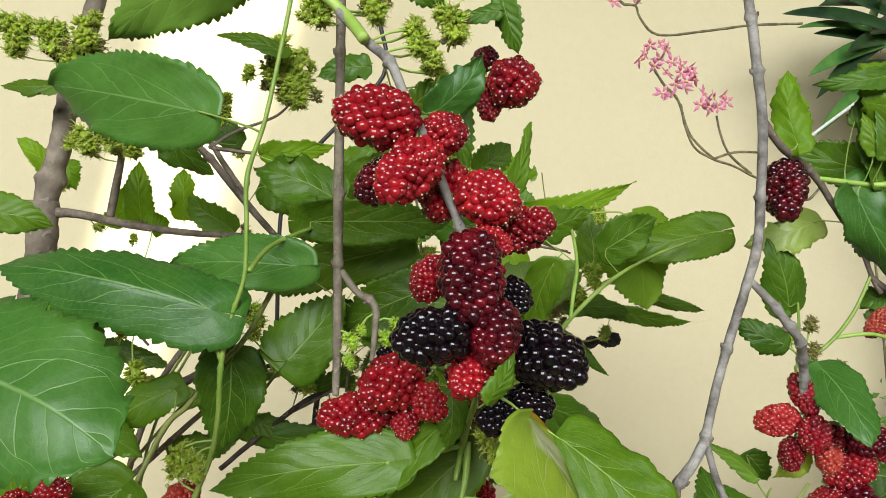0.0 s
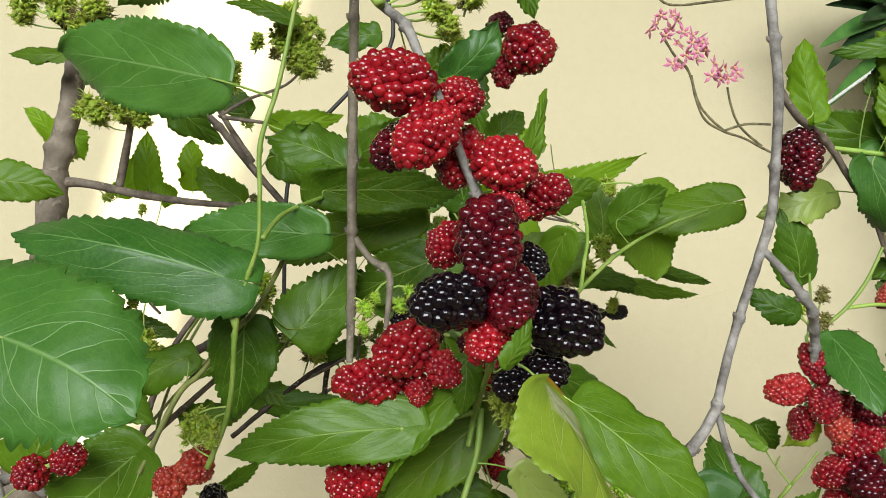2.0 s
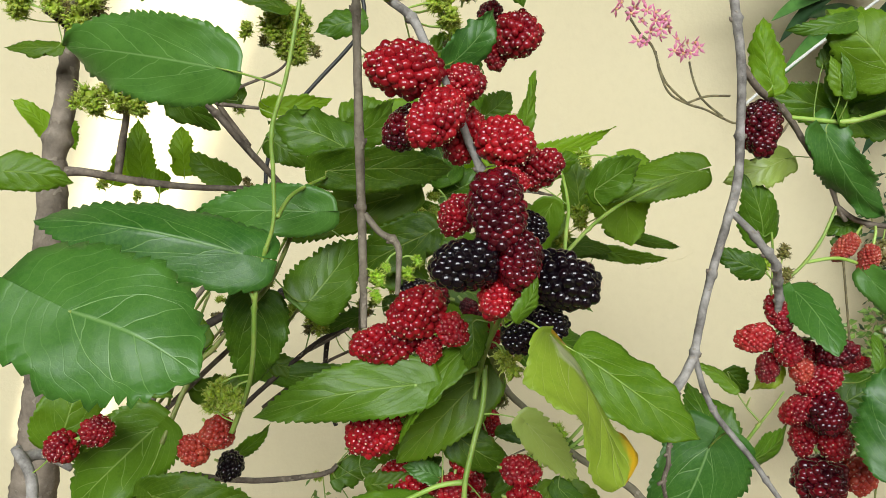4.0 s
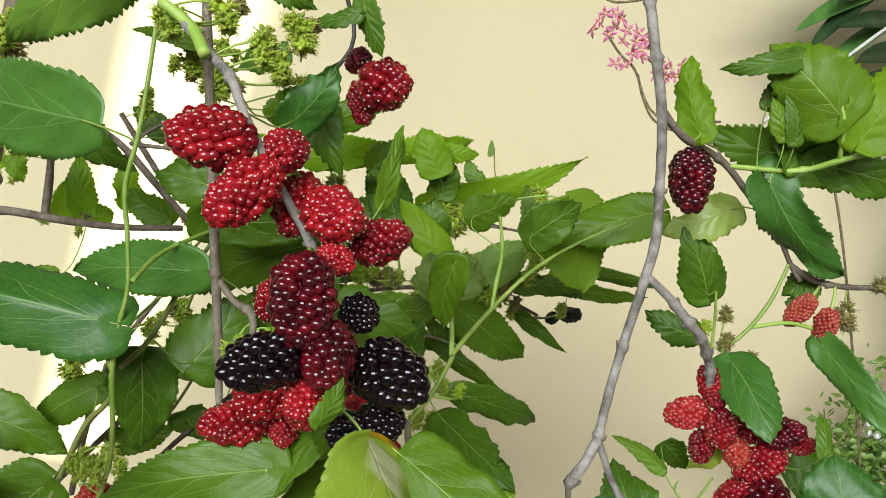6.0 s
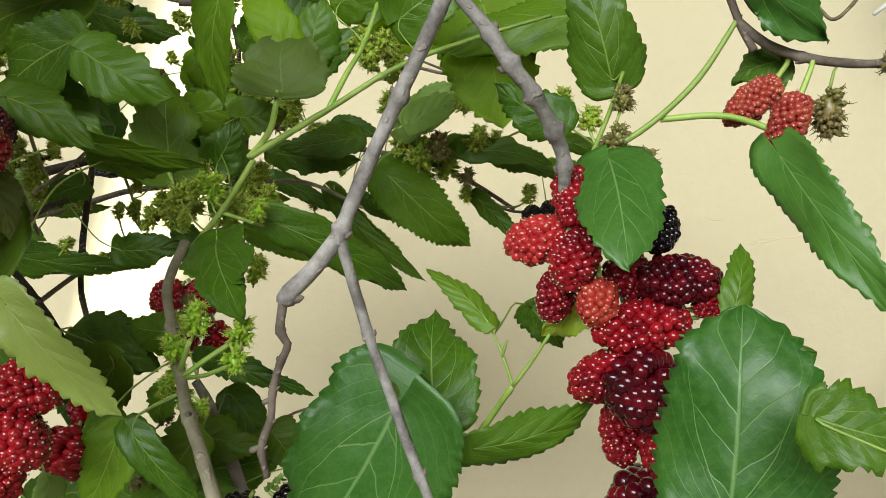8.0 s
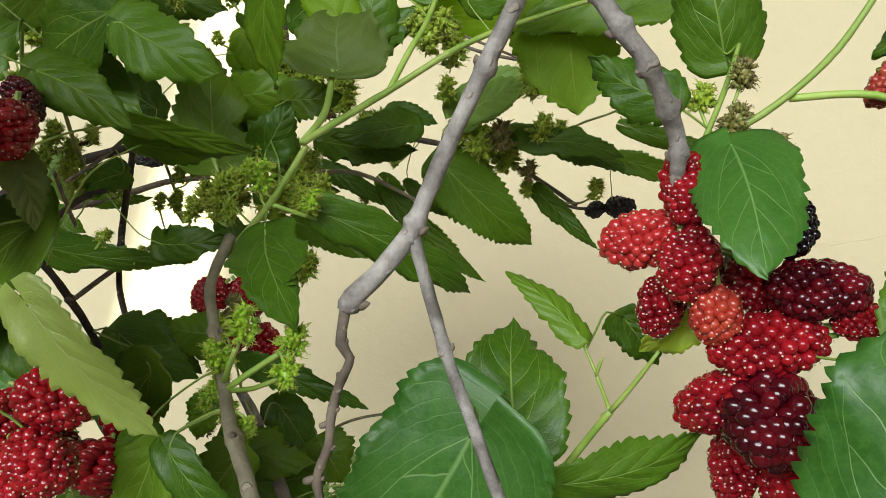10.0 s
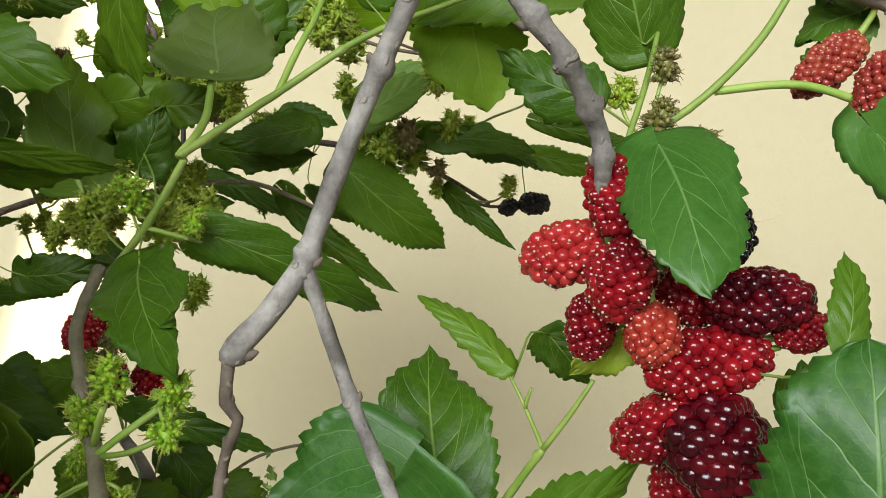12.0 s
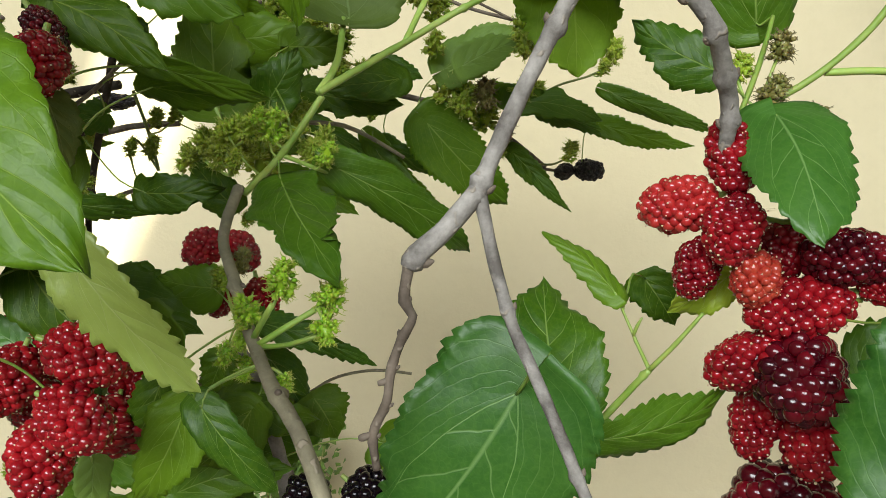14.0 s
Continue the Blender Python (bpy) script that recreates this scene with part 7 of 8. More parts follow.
branch([(0.1238, 0.7350, 1.2101, 0.00086), (0.1408, 0.7200, 1.2103, 0.00083), (0.1530, 0.7000, 1.2172, 0.00053)], "olive", rough=0.12)
branch([(0.1190, 0.6900, 1.2481, 0.00078), (0.1255, 0.7000, 1.2559, 0.00053)], "olive", rough=0.12)

# main fruit clusters
berry((-0.0101, 0.2861, 1.3484), (-0.0412, 0.2799, 1.3527), 0.0234, "red", 4.1, near=True)
berry((-0.0072, 0.2953, 1.3472), (0.0088, 0.2889, 1.3440), 0.0179, "red", 5.8, near=True)
berry((-0.0032, 0.2896, 1.3397), (-0.0224, 0.2706, 1.3197), 0.0211, "bright", 1.2, near=True)
berry((-0.0162, 0.3055, 1.3353), (-0.0347, 0.3014, 1.3210), 0.0190, "wine", 2.9, near=True)
berry((0.0051, 0.3128, 1.3361), (-0.0038, 0.3053, 1.3124), 0.0203, "bright", 4.6, near=True)
berry((0.0079, 0.3039, 1.3239), (0.0281, 0.2863, 1.3160), 0.0222, "bright", 0.0, near=True)
berry((0.0208, 0.3158, 1.3044), (0.0457, 0.3067, 1.3120), 0.0195, "red", 1.7, near=True)
berry((0.0118, 0.2956, 1.3052), (0.0258, 0.2851, 1.3002), 0.0124, "bright", 3.4, near=True)
berry((0.0101, 0.2760, 1.3061), (0.0108, 0.2618, 1.2741), 0.0243, "wine", 5.1, near=True)
berry((0.0013, 0.2919, 1.2953), (-0.0101, 0.2868, 1.2809), 0.0164, "red", 0.6, near=True)
berry((0.0095, 0.2703, 1.2695), (-0.0169, 0.2564, 1.2683), 0.0218, "black", 2.3, near=True)
berry((0.0213, 0.2764, 1.2790), (0.0167, 0.2601, 1.2599), 0.0201, "wine", 4.0, near=True)
berry((0.0160, 0.2820, 1.2617), (0.0056, 0.2637, 1.2485), 0.0171, "bright", 5.7, near=True)
berry((0.0257, 0.2903, 1.2627), (0.0534, 0.2779, 1.2539), 0.0256, "black", 1.1, near=True)
berry((0.0215, 0.2925, 1.2857), (0.0332, 0.2874, 1.2771), 0.0146, "black", 2.8, near=True)
berry((0.0305, 0.2977, 1.2352), (0.0141, 0.2874, 1.2324), 0.0162, "black", 4.5, near=True)
berry((0.0265, 0.2977, 1.2382), (0.0425, 0.2894, 1.2373), 0.0175, "black", 6.2, near=True)
berry((0.0253, 0.2977, 1.2728), (0.0276, 0.2977, 1.2854), 0.0126, "wine", 1.6, near=True)
berry((0.0218, 0.3517, 1.3793), (0.0445, 0.3461, 1.3781), 0.0245, "red", 3.3, near=True)
berry((0.0208, 0.3573, 1.3823), (0.0226, 0.3517, 1.3616), 0.0136, "red", 5.0, near=True)
berry((0.0230, 0.3573, 1.3878), (0.0167, 0.3573, 1.3960), 0.0137, "wine", 0.4, near=True)
berry((-0.0243, 0.3450, 1.2231), (-0.0570, 0.3400, 1.2227), 0.0220, "red", 2.1)
berry((-0.0111, 0.3450, 1.2448), (-0.0364, 0.3300, 1.2333), 0.0253, "red", 3.8)
berry((-0.0102, 0.3400, 1.2352), (-0.0005, 0.3280, 1.2254), 0.0169, "bright", 5.5)
berry((-0.0182, 0.3450, 1.2250), (-0.0169, 0.3350, 1.2143), 0.0141, "bright", 0.9)
berry((-0.0064, 0.3500, 1.2440), (-0.0225, 0.3500, 1.2466), 0.0161, "wine", 2.6)
berry((-0.0225, 0.3500, 1.2547), (-0.0248, 0.3450, 1.2448), 0.0144, "black", 4.3)
berry((-0.0332, 0.3500, 1.2091), (-0.0407, 0.3450, 1.1919), 0.0186, "red", 6.0)
berry((-0.0359, 0.3600, 1.1799), (-0.0617, 0.3550, 1.1669), 0.0257, "bright", 1.5)
berry((-0.0387, 0.3600, 1.1881), (-0.0262, 0.3550, 1.1886), 0.0163, "red", 3.2)
berry((-0.0203, 0.4100, 1.1275), (-0.0524, 0.4100, 1.1241), 0.0250, "bright", 4.9)
berry((-0.0135, 0.4100, 1.1179), (-0.0214, 0.4000, 1.1025), 0.0284, "red", 0.3)
berry((0.0081, 0.4100, 1.1147), (0.0102, 0.4000, 1.0985), 0.0303, "red", 2.0)
berry((0.0020, 0.4200, 1.1282), (0.0126, 0.4200, 1.1107), 0.0184, "bright", 3.7)
berry((-0.2207, 0.3930, 1.1655), (-0.2368, 0.3930, 1.1578), 0.0191, "red", 5.4)
berry((-0.2162, 0.3930, 1.1666), (-0.1990, 0.3930, 1.1733), 0.0171, "red", 0.8)
berry((-0.1480, 0.4000, 1.1702), (-0.1347, 0.4000, 1.1573), 0.0211, "orange", 2.5)
berry((-0.1485, 0.4000, 1.1581), (-0.1638, 0.4000, 1.1504), 0.0187, "orange", 4.2)
berry((-0.1526, 0.4400, 1.1329), (-0.1385, 0.4400, 1.1263), 0.0193, "black", 5.9)
berry((0.1918, 0.4120, 1.3501), (0.1887, 0.4080, 1.3159), 0.0232, "wine", 1.3)
berry((0.1868, 0.4200, 1.3453), (0.1917, 0.4200, 1.3325), 0.0161, "red", 3.0)

# fruit cluster of the forked branch
berry((0.2017, 0.4220, 1.2286), (0.2051, 0.4078, 1.2089), 0.0165, "red", 4.7)
berry((0.2009, 0.4163, 1.2058), (0.1793, 0.4241, 1.1994), 0.0179, "pink", 1.8, near=True)
berry((0.2064, 0.4091, 1.2072), (0.2031, 0.4038, 1.1876), 0.0177, "red", 3.5, near=True)
berry((0.1994, 0.4190, 1.1925), (0.1967, 0.4199, 1.1739), 0.0147, "red", 5.2, near=True)
berry((0.2136, 0.4079, 1.1915), (0.2127, 0.4069, 1.1756), 0.0148, "orange", 0.7, near=True)
berry((0.2195, 0.4270, 1.1983), (0.2270, 0.4196, 1.1854), 0.0177, "red", 2.4, near=True)
berry((0.2268, 0.4163, 1.1911), (0.2516, 0.4096, 1.1942), 0.0173, "wine", 4.1, near=True)
berry((0.2398, 0.4208, 1.1846), (0.2284, 0.4187, 1.1680), 0.0174, "red", 5.8, near=True)
berry((0.2437, 0.4179, 1.1790), (0.2127, 0.4096, 1.1724), 0.0188, "red", 1.2, near=True)
berry((0.2261, 0.4113, 1.1631), (0.2060, 0.4191, 1.1503), 0.0183, "red", 2.9, near=True)
berry((0.2456, 0.4181, 1.1825), (0.2580, 0.4090, 1.1876), 0.0105, "red", 4.6, near=True)
berry((0.2305, 0.4120, 1.2010), (0.2340, 0.4160, 1.2165), 0.0125, "black", 6.3, near=True)
berry((0.2348, 0.4185, 1.1617), (0.2254, 0.3994, 1.1483), 0.0274, "wine", 1.7)
berry((0.2235, 0.4220, 1.1470), (0.2242, 0.4294, 1.1222), 0.0167, "red", 3.4)
berry((0.2411, 0.4161, 1.1447), (0.2388, 0.4166, 1.1230), 0.0219, "red", 5.1)
berry((0.2635, 0.4300, 1.1189), (0.2657, 0.4300, 1.0941), 0.0226, "orange", 0.5)
berry((0.2375, 0.4263, 1.1204), (0.2360, 0.4296, 1.0902), 0.0356, "wine", 2.2)
berry((0.2710, 0.4440, 1.2640), (0.2540, 0.4420, 1.2478), 0.0128, "dusty", 3.9)
berry((0.2770, 0.4344, 1.2578), (0.2700, 0.4365, 1.2380), 0.0140, "dusty", 5.6)
berry((0.2867, 0.4410, 1.2602), (0.2888, 0.4410, 1.2440), 0.0118, "tawny", 1.0)
berry((0.3030, 0.4400, 1.2699), (0.3141, 0.4400, 1.2684), 0.0099, "tawny", 2.7)

# fruit of the far and lower thicket
berry((0.0203, 0.3570, 1.1502), (0.0413, 0.3610, 1.1442), 0.0178, "bright", 3.0)
berry((-0.0025, 0.3883, 1.1523), (0.0055, 0.3843, 1.1363), 0.0160, "bright", 4.0)
berry((0.0220, 0.3543, 1.1347), (0.0420, 0.3523, 1.1267), 0.0185, "bright", 5.0)
berry((-0.0046, 0.3789, 1.1393), (-0.0106, 0.3749, 1.1183), 0.0180, "bright", 0.0)
berry((0.0141, 0.3621, 1.1240), (0.0201, 0.3561, 1.1030), 0.0185, "bright", 1.0)
berry((0.0148, 0.3600, 1.2327), (0.0151, 0.3550, 1.2164), 0.0151, "red", 0.4)
berry((0.0021, 0.3700, 1.2404), (0.0123, 0.3700, 1.2285), 0.0107, "wine", 2.1)
berry((0.0034, 0.4885, 1.1650), (-0.0116, 0.4885, 1.1520), 0.0165, "bright", 4.0)
berry((0.0052, 0.4949, 1.1653), (0.0184, 0.4949, 1.1509), 0.0165, "bright", 5.0)
berry((0.0045, 0.4919, 1.1470), (0.0025, 0.4919, 1.1270), 0.0160, "bright", 0.0)
berry((0.0233, 0.4866, 1.1484), (0.0307, 0.4866, 1.1268), 0.0155, "bright", 1.0)
berry((0.0808, 0.4200, 1.0920), (0.0729, 0.4200, 1.0770), 0.0170, "black", 4.3)
berry((0.0916, 0.4200, 1.0939), (0.1076, 0.4200, 1.0834), 0.0209, "black", 6.0)
berry((0.0610, 0.4000, 1.0769), (0.0348, 0.3950, 1.0598), 0.0288, "red", 1.4)
berry((0.0574, 0.4050, 1.0775), (0.0730, 0.4000, 1.0644), 0.0177, "red", 3.1)
berry((0.0783, 0.4200, 1.0834), (0.0778, 0.4200, 1.0558), 0.0209, "wine", 4.8)
berry((-0.1674, 0.6200, 1.2163), (-0.1857, 0.6200, 1.2054), 0.0131, "bright", 0.2)
berry((-0.1385, 0.6000, 1.2225), (-0.1110, 0.6000, 1.2243), 0.0101, "dry", 1.9)
berry((-0.0748, 0.5000, 1.1168), (-0.0628, 0.5000, 1.1141), 0.0114, "red", 3.6)
berry((0.1562, 0.7450, 1.2084), (0.1432, 0.7450, 1.2030), 0.0126, "dry", 5.3)
berry((0.1570, 0.7450, 1.2085), (0.1790, 0.7450, 1.2087), 0.0158, "dry", 0.8)

# unripe fruit and flower spikes
berry((0.2165, 0.4365, 1.2510), (0.2181, 0.4349, 1.2598), 0.0083, "tawny", 0.4, hang=(0.2120, 0.4330, 1.2355))
berry((0.2051, 0.4377, 1.2440), (0.2067, 0.4361, 1.2522), 0.0078, "green", 2.1, hang=(0.2120, 0.4330, 1.2355))
berry((0.2150, 0.4311, 1.2357), (0.2166, 0.4295, 1.2453), 0.0091, "tawny", 3.3, hang=(0.2120, 0.4330, 1.2355))
berry((0.2252, 0.4219, 1.2281), (0.2268, 0.4203, 1.2361), 0.0076, "tawny", 5.0, hang=(0.2120, 0.4330, 1.2355))
berry((-0.2938, 0.5000, 1.4556), (-0.2841, 0.4960, 1.4335), 0.0178, "green", 2.5)
berry((-0.2689, 0.5000, 1.4545), (-0.2594, 0.4960, 1.4323), 0.0178, "green", 4.2)
berry((-0.2533, 0.5000, 1.4363), (-0.2446, 0.4960, 1.4162), 0.0162, "green", 5.9)
berry((-0.2456, 0.5000, 1.4554), (-0.2370, 0.4960, 1.4352), 0.0162, "green", 1.3)
berry((-0.2551, 0.5200, 1.3858), (-0.2470, 0.5160, 1.3673), 0.0152, "green", 3.0)
berry((-0.2375, 0.5200, 1.3900), (-0.2288, 0.5160, 1.3695), 0.0169, "green", 4.7)
berry((-0.2233, 0.5200, 1.3830), (-0.2154, 0.5160, 1.3646), 0.0152, "green", 0.1)
berry((-0.1164, 0.5200, 1.4487), (-0.1079, 0.5160, 1.4258), 0.0185, "green", 1.8)
berry((-0.1084, 0.5200, 1.4328), (-0.1000, 0.5160, 1.4100), 0.0185, "green", 3.5)
berry((-0.1081, 0.5200, 1.4198), (-0.1004, 0.5160, 1.3992), 0.0169, "green", 5.2)
berry((-0.1237, 0.5200, 1.4348), (-0.1166, 0.5160, 1.4159), 0.0152, "green", 0.6)
berry((-0.0134, 0.3100, 1.3940), (-0.0091, 0.3060, 1.3811), 0.0100, "green", 2.3)
berry((0.0017, 0.3100, 1.4023), (0.0066, 0.3060, 1.3869), 0.0120, "green", 4.0)
berry((-0.0061, 0.3100, 1.3863), (-0.0024, 0.3060, 1.3746), 0.0090, "green", 5.7)
berry((-0.0027, 0.3300, 1.3792), (0.0012, 0.3260, 1.3670), 0.0096, "green", 1.1)
berry((-0.0324, 0.3200, 1.4123), (-0.0274, 0.3160, 1.3976), 0.0114, "green", 2.8)
berry((-0.0569, 0.3200, 1.4111), (-0.0515, 0.3160, 1.3964), 0.0114, "green", 4.5)
berry((-0.1336, 0.3700, 1.2011), (-0.1272, 0.3660, 1.1882), 0.0120, "green", 6.2)
berry((-0.1262, 0.3700, 1.1957), (-0.1207, 0.3660, 1.1851), 0.0101, "green", 1.7)
berry((0.0196, 0.3300, 1.2200), (0.0242, 0.3260, 1.2072), 0.0117, "green", 3.4)
berry((-0.0957, 0.5000, 1.2180), (-0.0896, 0.4960, 1.2035), 0.0130, "green", 3.9)
berry((-0.1529, 0.5000, 1.2496), (-0.1470, 0.4960, 1.2367), 0.0113, "green", 5.6)
berry((-0.1302, 0.5000, 1.2621), (-0.1238, 0.4960, 1.2472), 0.0130, "green", 1.0)
berry((-0.1225, 0.5000, 1.2927), (-0.1162, 0.4960, 1.2776), 0.0130, "green", 2.7)
berry((-0.0440, 0.3450, 1.2606), (-0.0407, 0.3410, 1.2532), 0.0067, "lime", 4.4)
berry((-0.0448, 0.3450, 1.2506), (-0.0421, 0.3410, 1.2449), 0.0054, "lime", 6.1)
berry((-0.0280, 0.3450, 1.2614), (-0.0253, 0.3410, 1.2551), 0.0058, "lime", 1.5)
berry((-0.0231, 0.3450, 1.2675), (-0.0208, 0.3410, 1.2621), 0.0049, "lime", 3.2)
berry((-0.0389, 0.3460, 1.2642), (-0.0368, 0.3420, 1.2599), 0.0040, "lime", 4.9)
berry((-0.2109, 0.5000, 1.2228), (-0.2032, 0.4960, 1.2064), 0.0146, "green", 0.3)
berry((0.1194, 0.6000, 1.2867), (0.1250, 0.5960, 1.2685), 0.0156, "green", 2.0)
berry((0.1247, 0.6000, 1.3349), (0.1287, 0.5960, 1.3210), 0.0117, "green", 3.7)
berry((0.0360, 0.4600, 1.2094), (0.0412, 0.4560, 1.2223), 0.0100, "lime", 6.0)
berry((0.0100, 0.4700, 1.2004), (0.0159, 0.4660, 1.2153), 0.0115, "green", 1.4)
berry((0.0165, 0.4700, 1.2058), (0.0218, 0.4660, 1.2181), 0.0095, "green", 3.1)
berry((0.0598, 0.4600, 1.2023), (0.0638, 0.4560, 1.2117), 0.0071, "lime", 4.8)
berry((0.0731, 0.3889, 1.1631), (0.0757, 0.3871, 1.1759), 0.0084, "lime", 0.0)
berry((0.0605, 0.3993, 1.1505), (0.0579, 0.3967, 1.1605), 0.0092, "lime", 1.7)
berry((0.0844, 0.3993, 1.1599), (0.0895, 0.3967, 1.1680), 0.0095, "lime", 3.4)
berry((0.0867, 0.3923, 1.1586), (0.0901, 0.3897, 1.1505), 0.0082, "lime", 5.1)
berry((0.0476, 0.4133, 1.1392), (0.0450, 0.4107, 1.1316), 0.0069, "lime", 0.5)
berry((0.0496, 0.4213, 1.1337), (0.0504, 0.4187, 1.1243), 0.0070, "lime", 2.2)
berry((0.0768, 0.3883, 1.1402), (0.0794, 0.3857, 1.1352), 0.0055, "lime", 3.9)
berry((0.0573, 0.4053, 1.1492), (0.0547, 0.4027, 1.1407), 0.0061, "lime", 1.0)
berry((0.0301, 0.4520, 1.1564), (0.0349, 0.4480, 1.1669), 0.0072, "tawny", 0.1)
berry((0.0380, 0.5000, 1.1679), (0.0427, 0.4960, 1.1820), 0.0104, "green", 1.8)
berry((0.0316, 0.4700, 1.1807), (0.0365, 0.4660, 1.1935), 0.0095, "green", 3.5)
berry((-0.0705, 0.5500, 1.1938), (-0.0650, 0.5460, 1.2050), 0.0085, "green", 5.2)
berry((0.0774, 0.6800, 1.2278), (0.0816, 0.6760, 1.2506), 0.0182, "green", 0.6)
berry((0.0934, 0.6800, 1.2281), (0.0971, 0.6760, 1.2488), 0.0166, "green", 2.3)
berry((0.0483, 0.6800, 1.2198), (0.0519, 0.6760, 1.2354), 0.0124, "green", 4.0)
berry((-0.0027, 0.6600, 1.2490), (0.0014, 0.6560, 1.2620), 0.0106, "green", 5.7)
berry((0.1252, 0.7000, 1.2517), (0.1276, 0.6960, 1.2653), 0.0111, "green", 1.1)
berry((0.1721, 0.7000, 1.2811), (0.1743, 0.6960, 1.2972), 0.0134, "green", 2.8)
berry((0.0122, 0.5500, 1.2150), (0.0171, 0.5460, 1.2301), 0.0119, "green", 4.5)
berry((0.0298, 0.5500, 1.2515), (0.0348, 0.5460, 1.2685), 0.0139, "green", 6.2)
berry((0.1679, 0.7000, 1.2725), (0.1695, 0.6960, 1.2833), 0.0090, "green", 1.6)
berry((0.1520, 0.7000, 1.2135), (0.1540, 0.6960, 1.2271), 0.0107, "green", 3.3)
berry((0.1047, 0.7000, 1.2125), (0.1071, 0.6960, 1.2244), 0.0094, "green", 5.0)
berry((-0.0405, 0.6600, 1.2879), (-0.0349, 0.6560, 1.3072), 0.0154, "green", 0.4)
berry((-0.0262, 0.6600, 1.2683), (-0.0207, 0.6560, 1.2878), 0.0154, "green", 2.1)
berry((-0.0110, 0.6800, 1.2479), (-0.0062, 0.6760, 1.2657), 0.0139, "green", 3.8)
berry((0.0526, 0.6600, 1.3058), (0.0572, 0.6560, 1.3246), 0.0152, "green", 5.5)
berry((0.0571, 0.6600, 1.2938), (0.0617, 0.6560, 1.3128), 0.0152, "green", 1.0)
berry((-0.0411, 0.6000, 1.3288), (-0.0353, 0.5960, 1.3480), 0.0156, "green", 2.7)
berry((-0.0062, 0.5500, 1.1874), (0.0004, 0.5460, 1.2127), 0.0192, "green", 4.4)
berry((0.0501, 0.4700, 1.2006), (0.0531, 0.4660, 1.2119), 0.0081, "green", 6.1)
berry((-0.0163, 0.6400, 1.2744), (-0.0111, 0.6360, 1.2932), 0.0149, "green", 1.5)
berry((0.0464, 0.6200, 1.3073), (0.0504, 0.6160, 1.3224), 0.0144, "green", 3.2)
berry((0.0530, 0.6200, 1.2965), (0.0568, 0.6160, 1.3109), 0.0136, "green", 4.9)
berry((0.0624, 0.6200, 1.3084), (0.0657, 0.6160, 1.3209), 0.0120, "green", 0.3)
berry((-0.0288, 0.6000, 1.2781), (-0.0241, 0.5960, 1.2932), 0.0141, "green", 2.0)
berry((-0.0159, 0.6000, 1.2684), (-0.0108, 0.5960, 1.2852), 0.0157, "green", 3.7)
berry((-0.0225, 0.6000, 1.2609), (-0.0180, 0.5960, 1.2754), 0.0134, "green", 5.4)
berry((0.0069, 0.6000, 1.2585), (0.0101, 0.5960, 1.2688), 0.0094, "tawny", 0.8)
berry((0.0724, 0.6400, 1.2433), (0.0768, 0.6360, 1.2613), 0.0166, "green", 2.5)
berry((0.0839, 0.6400, 1.2363), (0.0882, 0.6360, 1.2543), 0.0166, "green", 4.2)
berry((0.0958, 0.6400, 1.2418), (0.0995, 0.6360, 1.2580), 0.0149, "tawny", 5.9)
berry((0.0661, 0.6200, 1.2682), (0.0695, 0.6160, 1.2811), 0.0120, "green", 1.3)
berry((0.1186, 0.6600, 1.2493), (0.1221, 0.6560, 1.2650), 0.0144, "green", 3.0)
berry((-0.0371, 0.6000, 1.2927), (-0.0329, 0.5960, 1.3052), 0.0118, "green", 4.7)
berry((-0.0389, 0.5800, 1.3307), (-0.0343, 0.5760, 1.3439), 0.0128, "tawny", 0.2)
berry((0.1476, 0.6600, 1.3094), (0.1502, 0.6560, 1.3217), 0.0118, "green", 1.9)
berry((0.1088, 0.6800, 1.2251), (0.1114, 0.6760, 1.2368), 0.0106, "tawny", 3.6)
berry((-0.0115, 0.6200, 1.2557), (-0.0076, 0.6160, 1.2681), 0.0114, "tawny", 5.3)
berry((0.0448, 0.5000, 1.2048), (0.0482, 0.4960, 1.2175), 0.0110, "green", 0.7)
berry((0.0303, 0.5000, 1.2121), (0.0339, 0.4960, 1.2246), 0.0110, "green", 2.4)
berry((0.0661, 0.6600, 1.2314), (0.0696, 0.6560, 1.2455), 0.0129, "tawny", 4.1)
branch([(-0.0264, 0.5800, 1.3375, 0.00100), (-0.0315, 0.5800, 1.3124, 0.00125), (-0.0258, 0.5800, 1.2871, 0.00125), (-0.0287, 0.5800, 1.2616, 0.00101)], "brown", (0.5,), rough=0.12)
branch([(-0.0481, 0.5600, 1.3250, 0.00145), (-0.0346, 0.5700, 1.3229, 0.00147), (-0.0184, 0.5700, 1.2958, 0.00147), (-0.0252, 0.5700, 1.2834, 0.00123)], "brown", (0.4,), rough=0.12)
branch([(-0.0083, 0.6000, 1.3163, 0.00077), (0.0088, 0.6000, 1.2943, 0.00103), (0.0125, 0.6000, 1.2637, 0.00103)], "green", rough=0.12)
branch([(0.0708, 0.6400, 1.3104, 0.00082), (0.0931, 0.6500, 1.3029, 0.00083), (0.1137, 0.6600, 1.2963, 0.00084)], "brown", rough=0.12)
branch([(-0.0366, 0.5600, 1.3571, 0.00072), (-0.0300, 0.5700, 1.3331, 0.00073), (-0.0315, 0.5800, 1.3124, 0.00075)], "olive", rough=0.12)
branch([(0.0952, 0.6600, 1.3240, 0.00056), (0.0931, 0.6800, 1.3534, 0.00058), (0.0938, 0.7000, 1.3720, 0.00059)], "olive", rough=0.12)
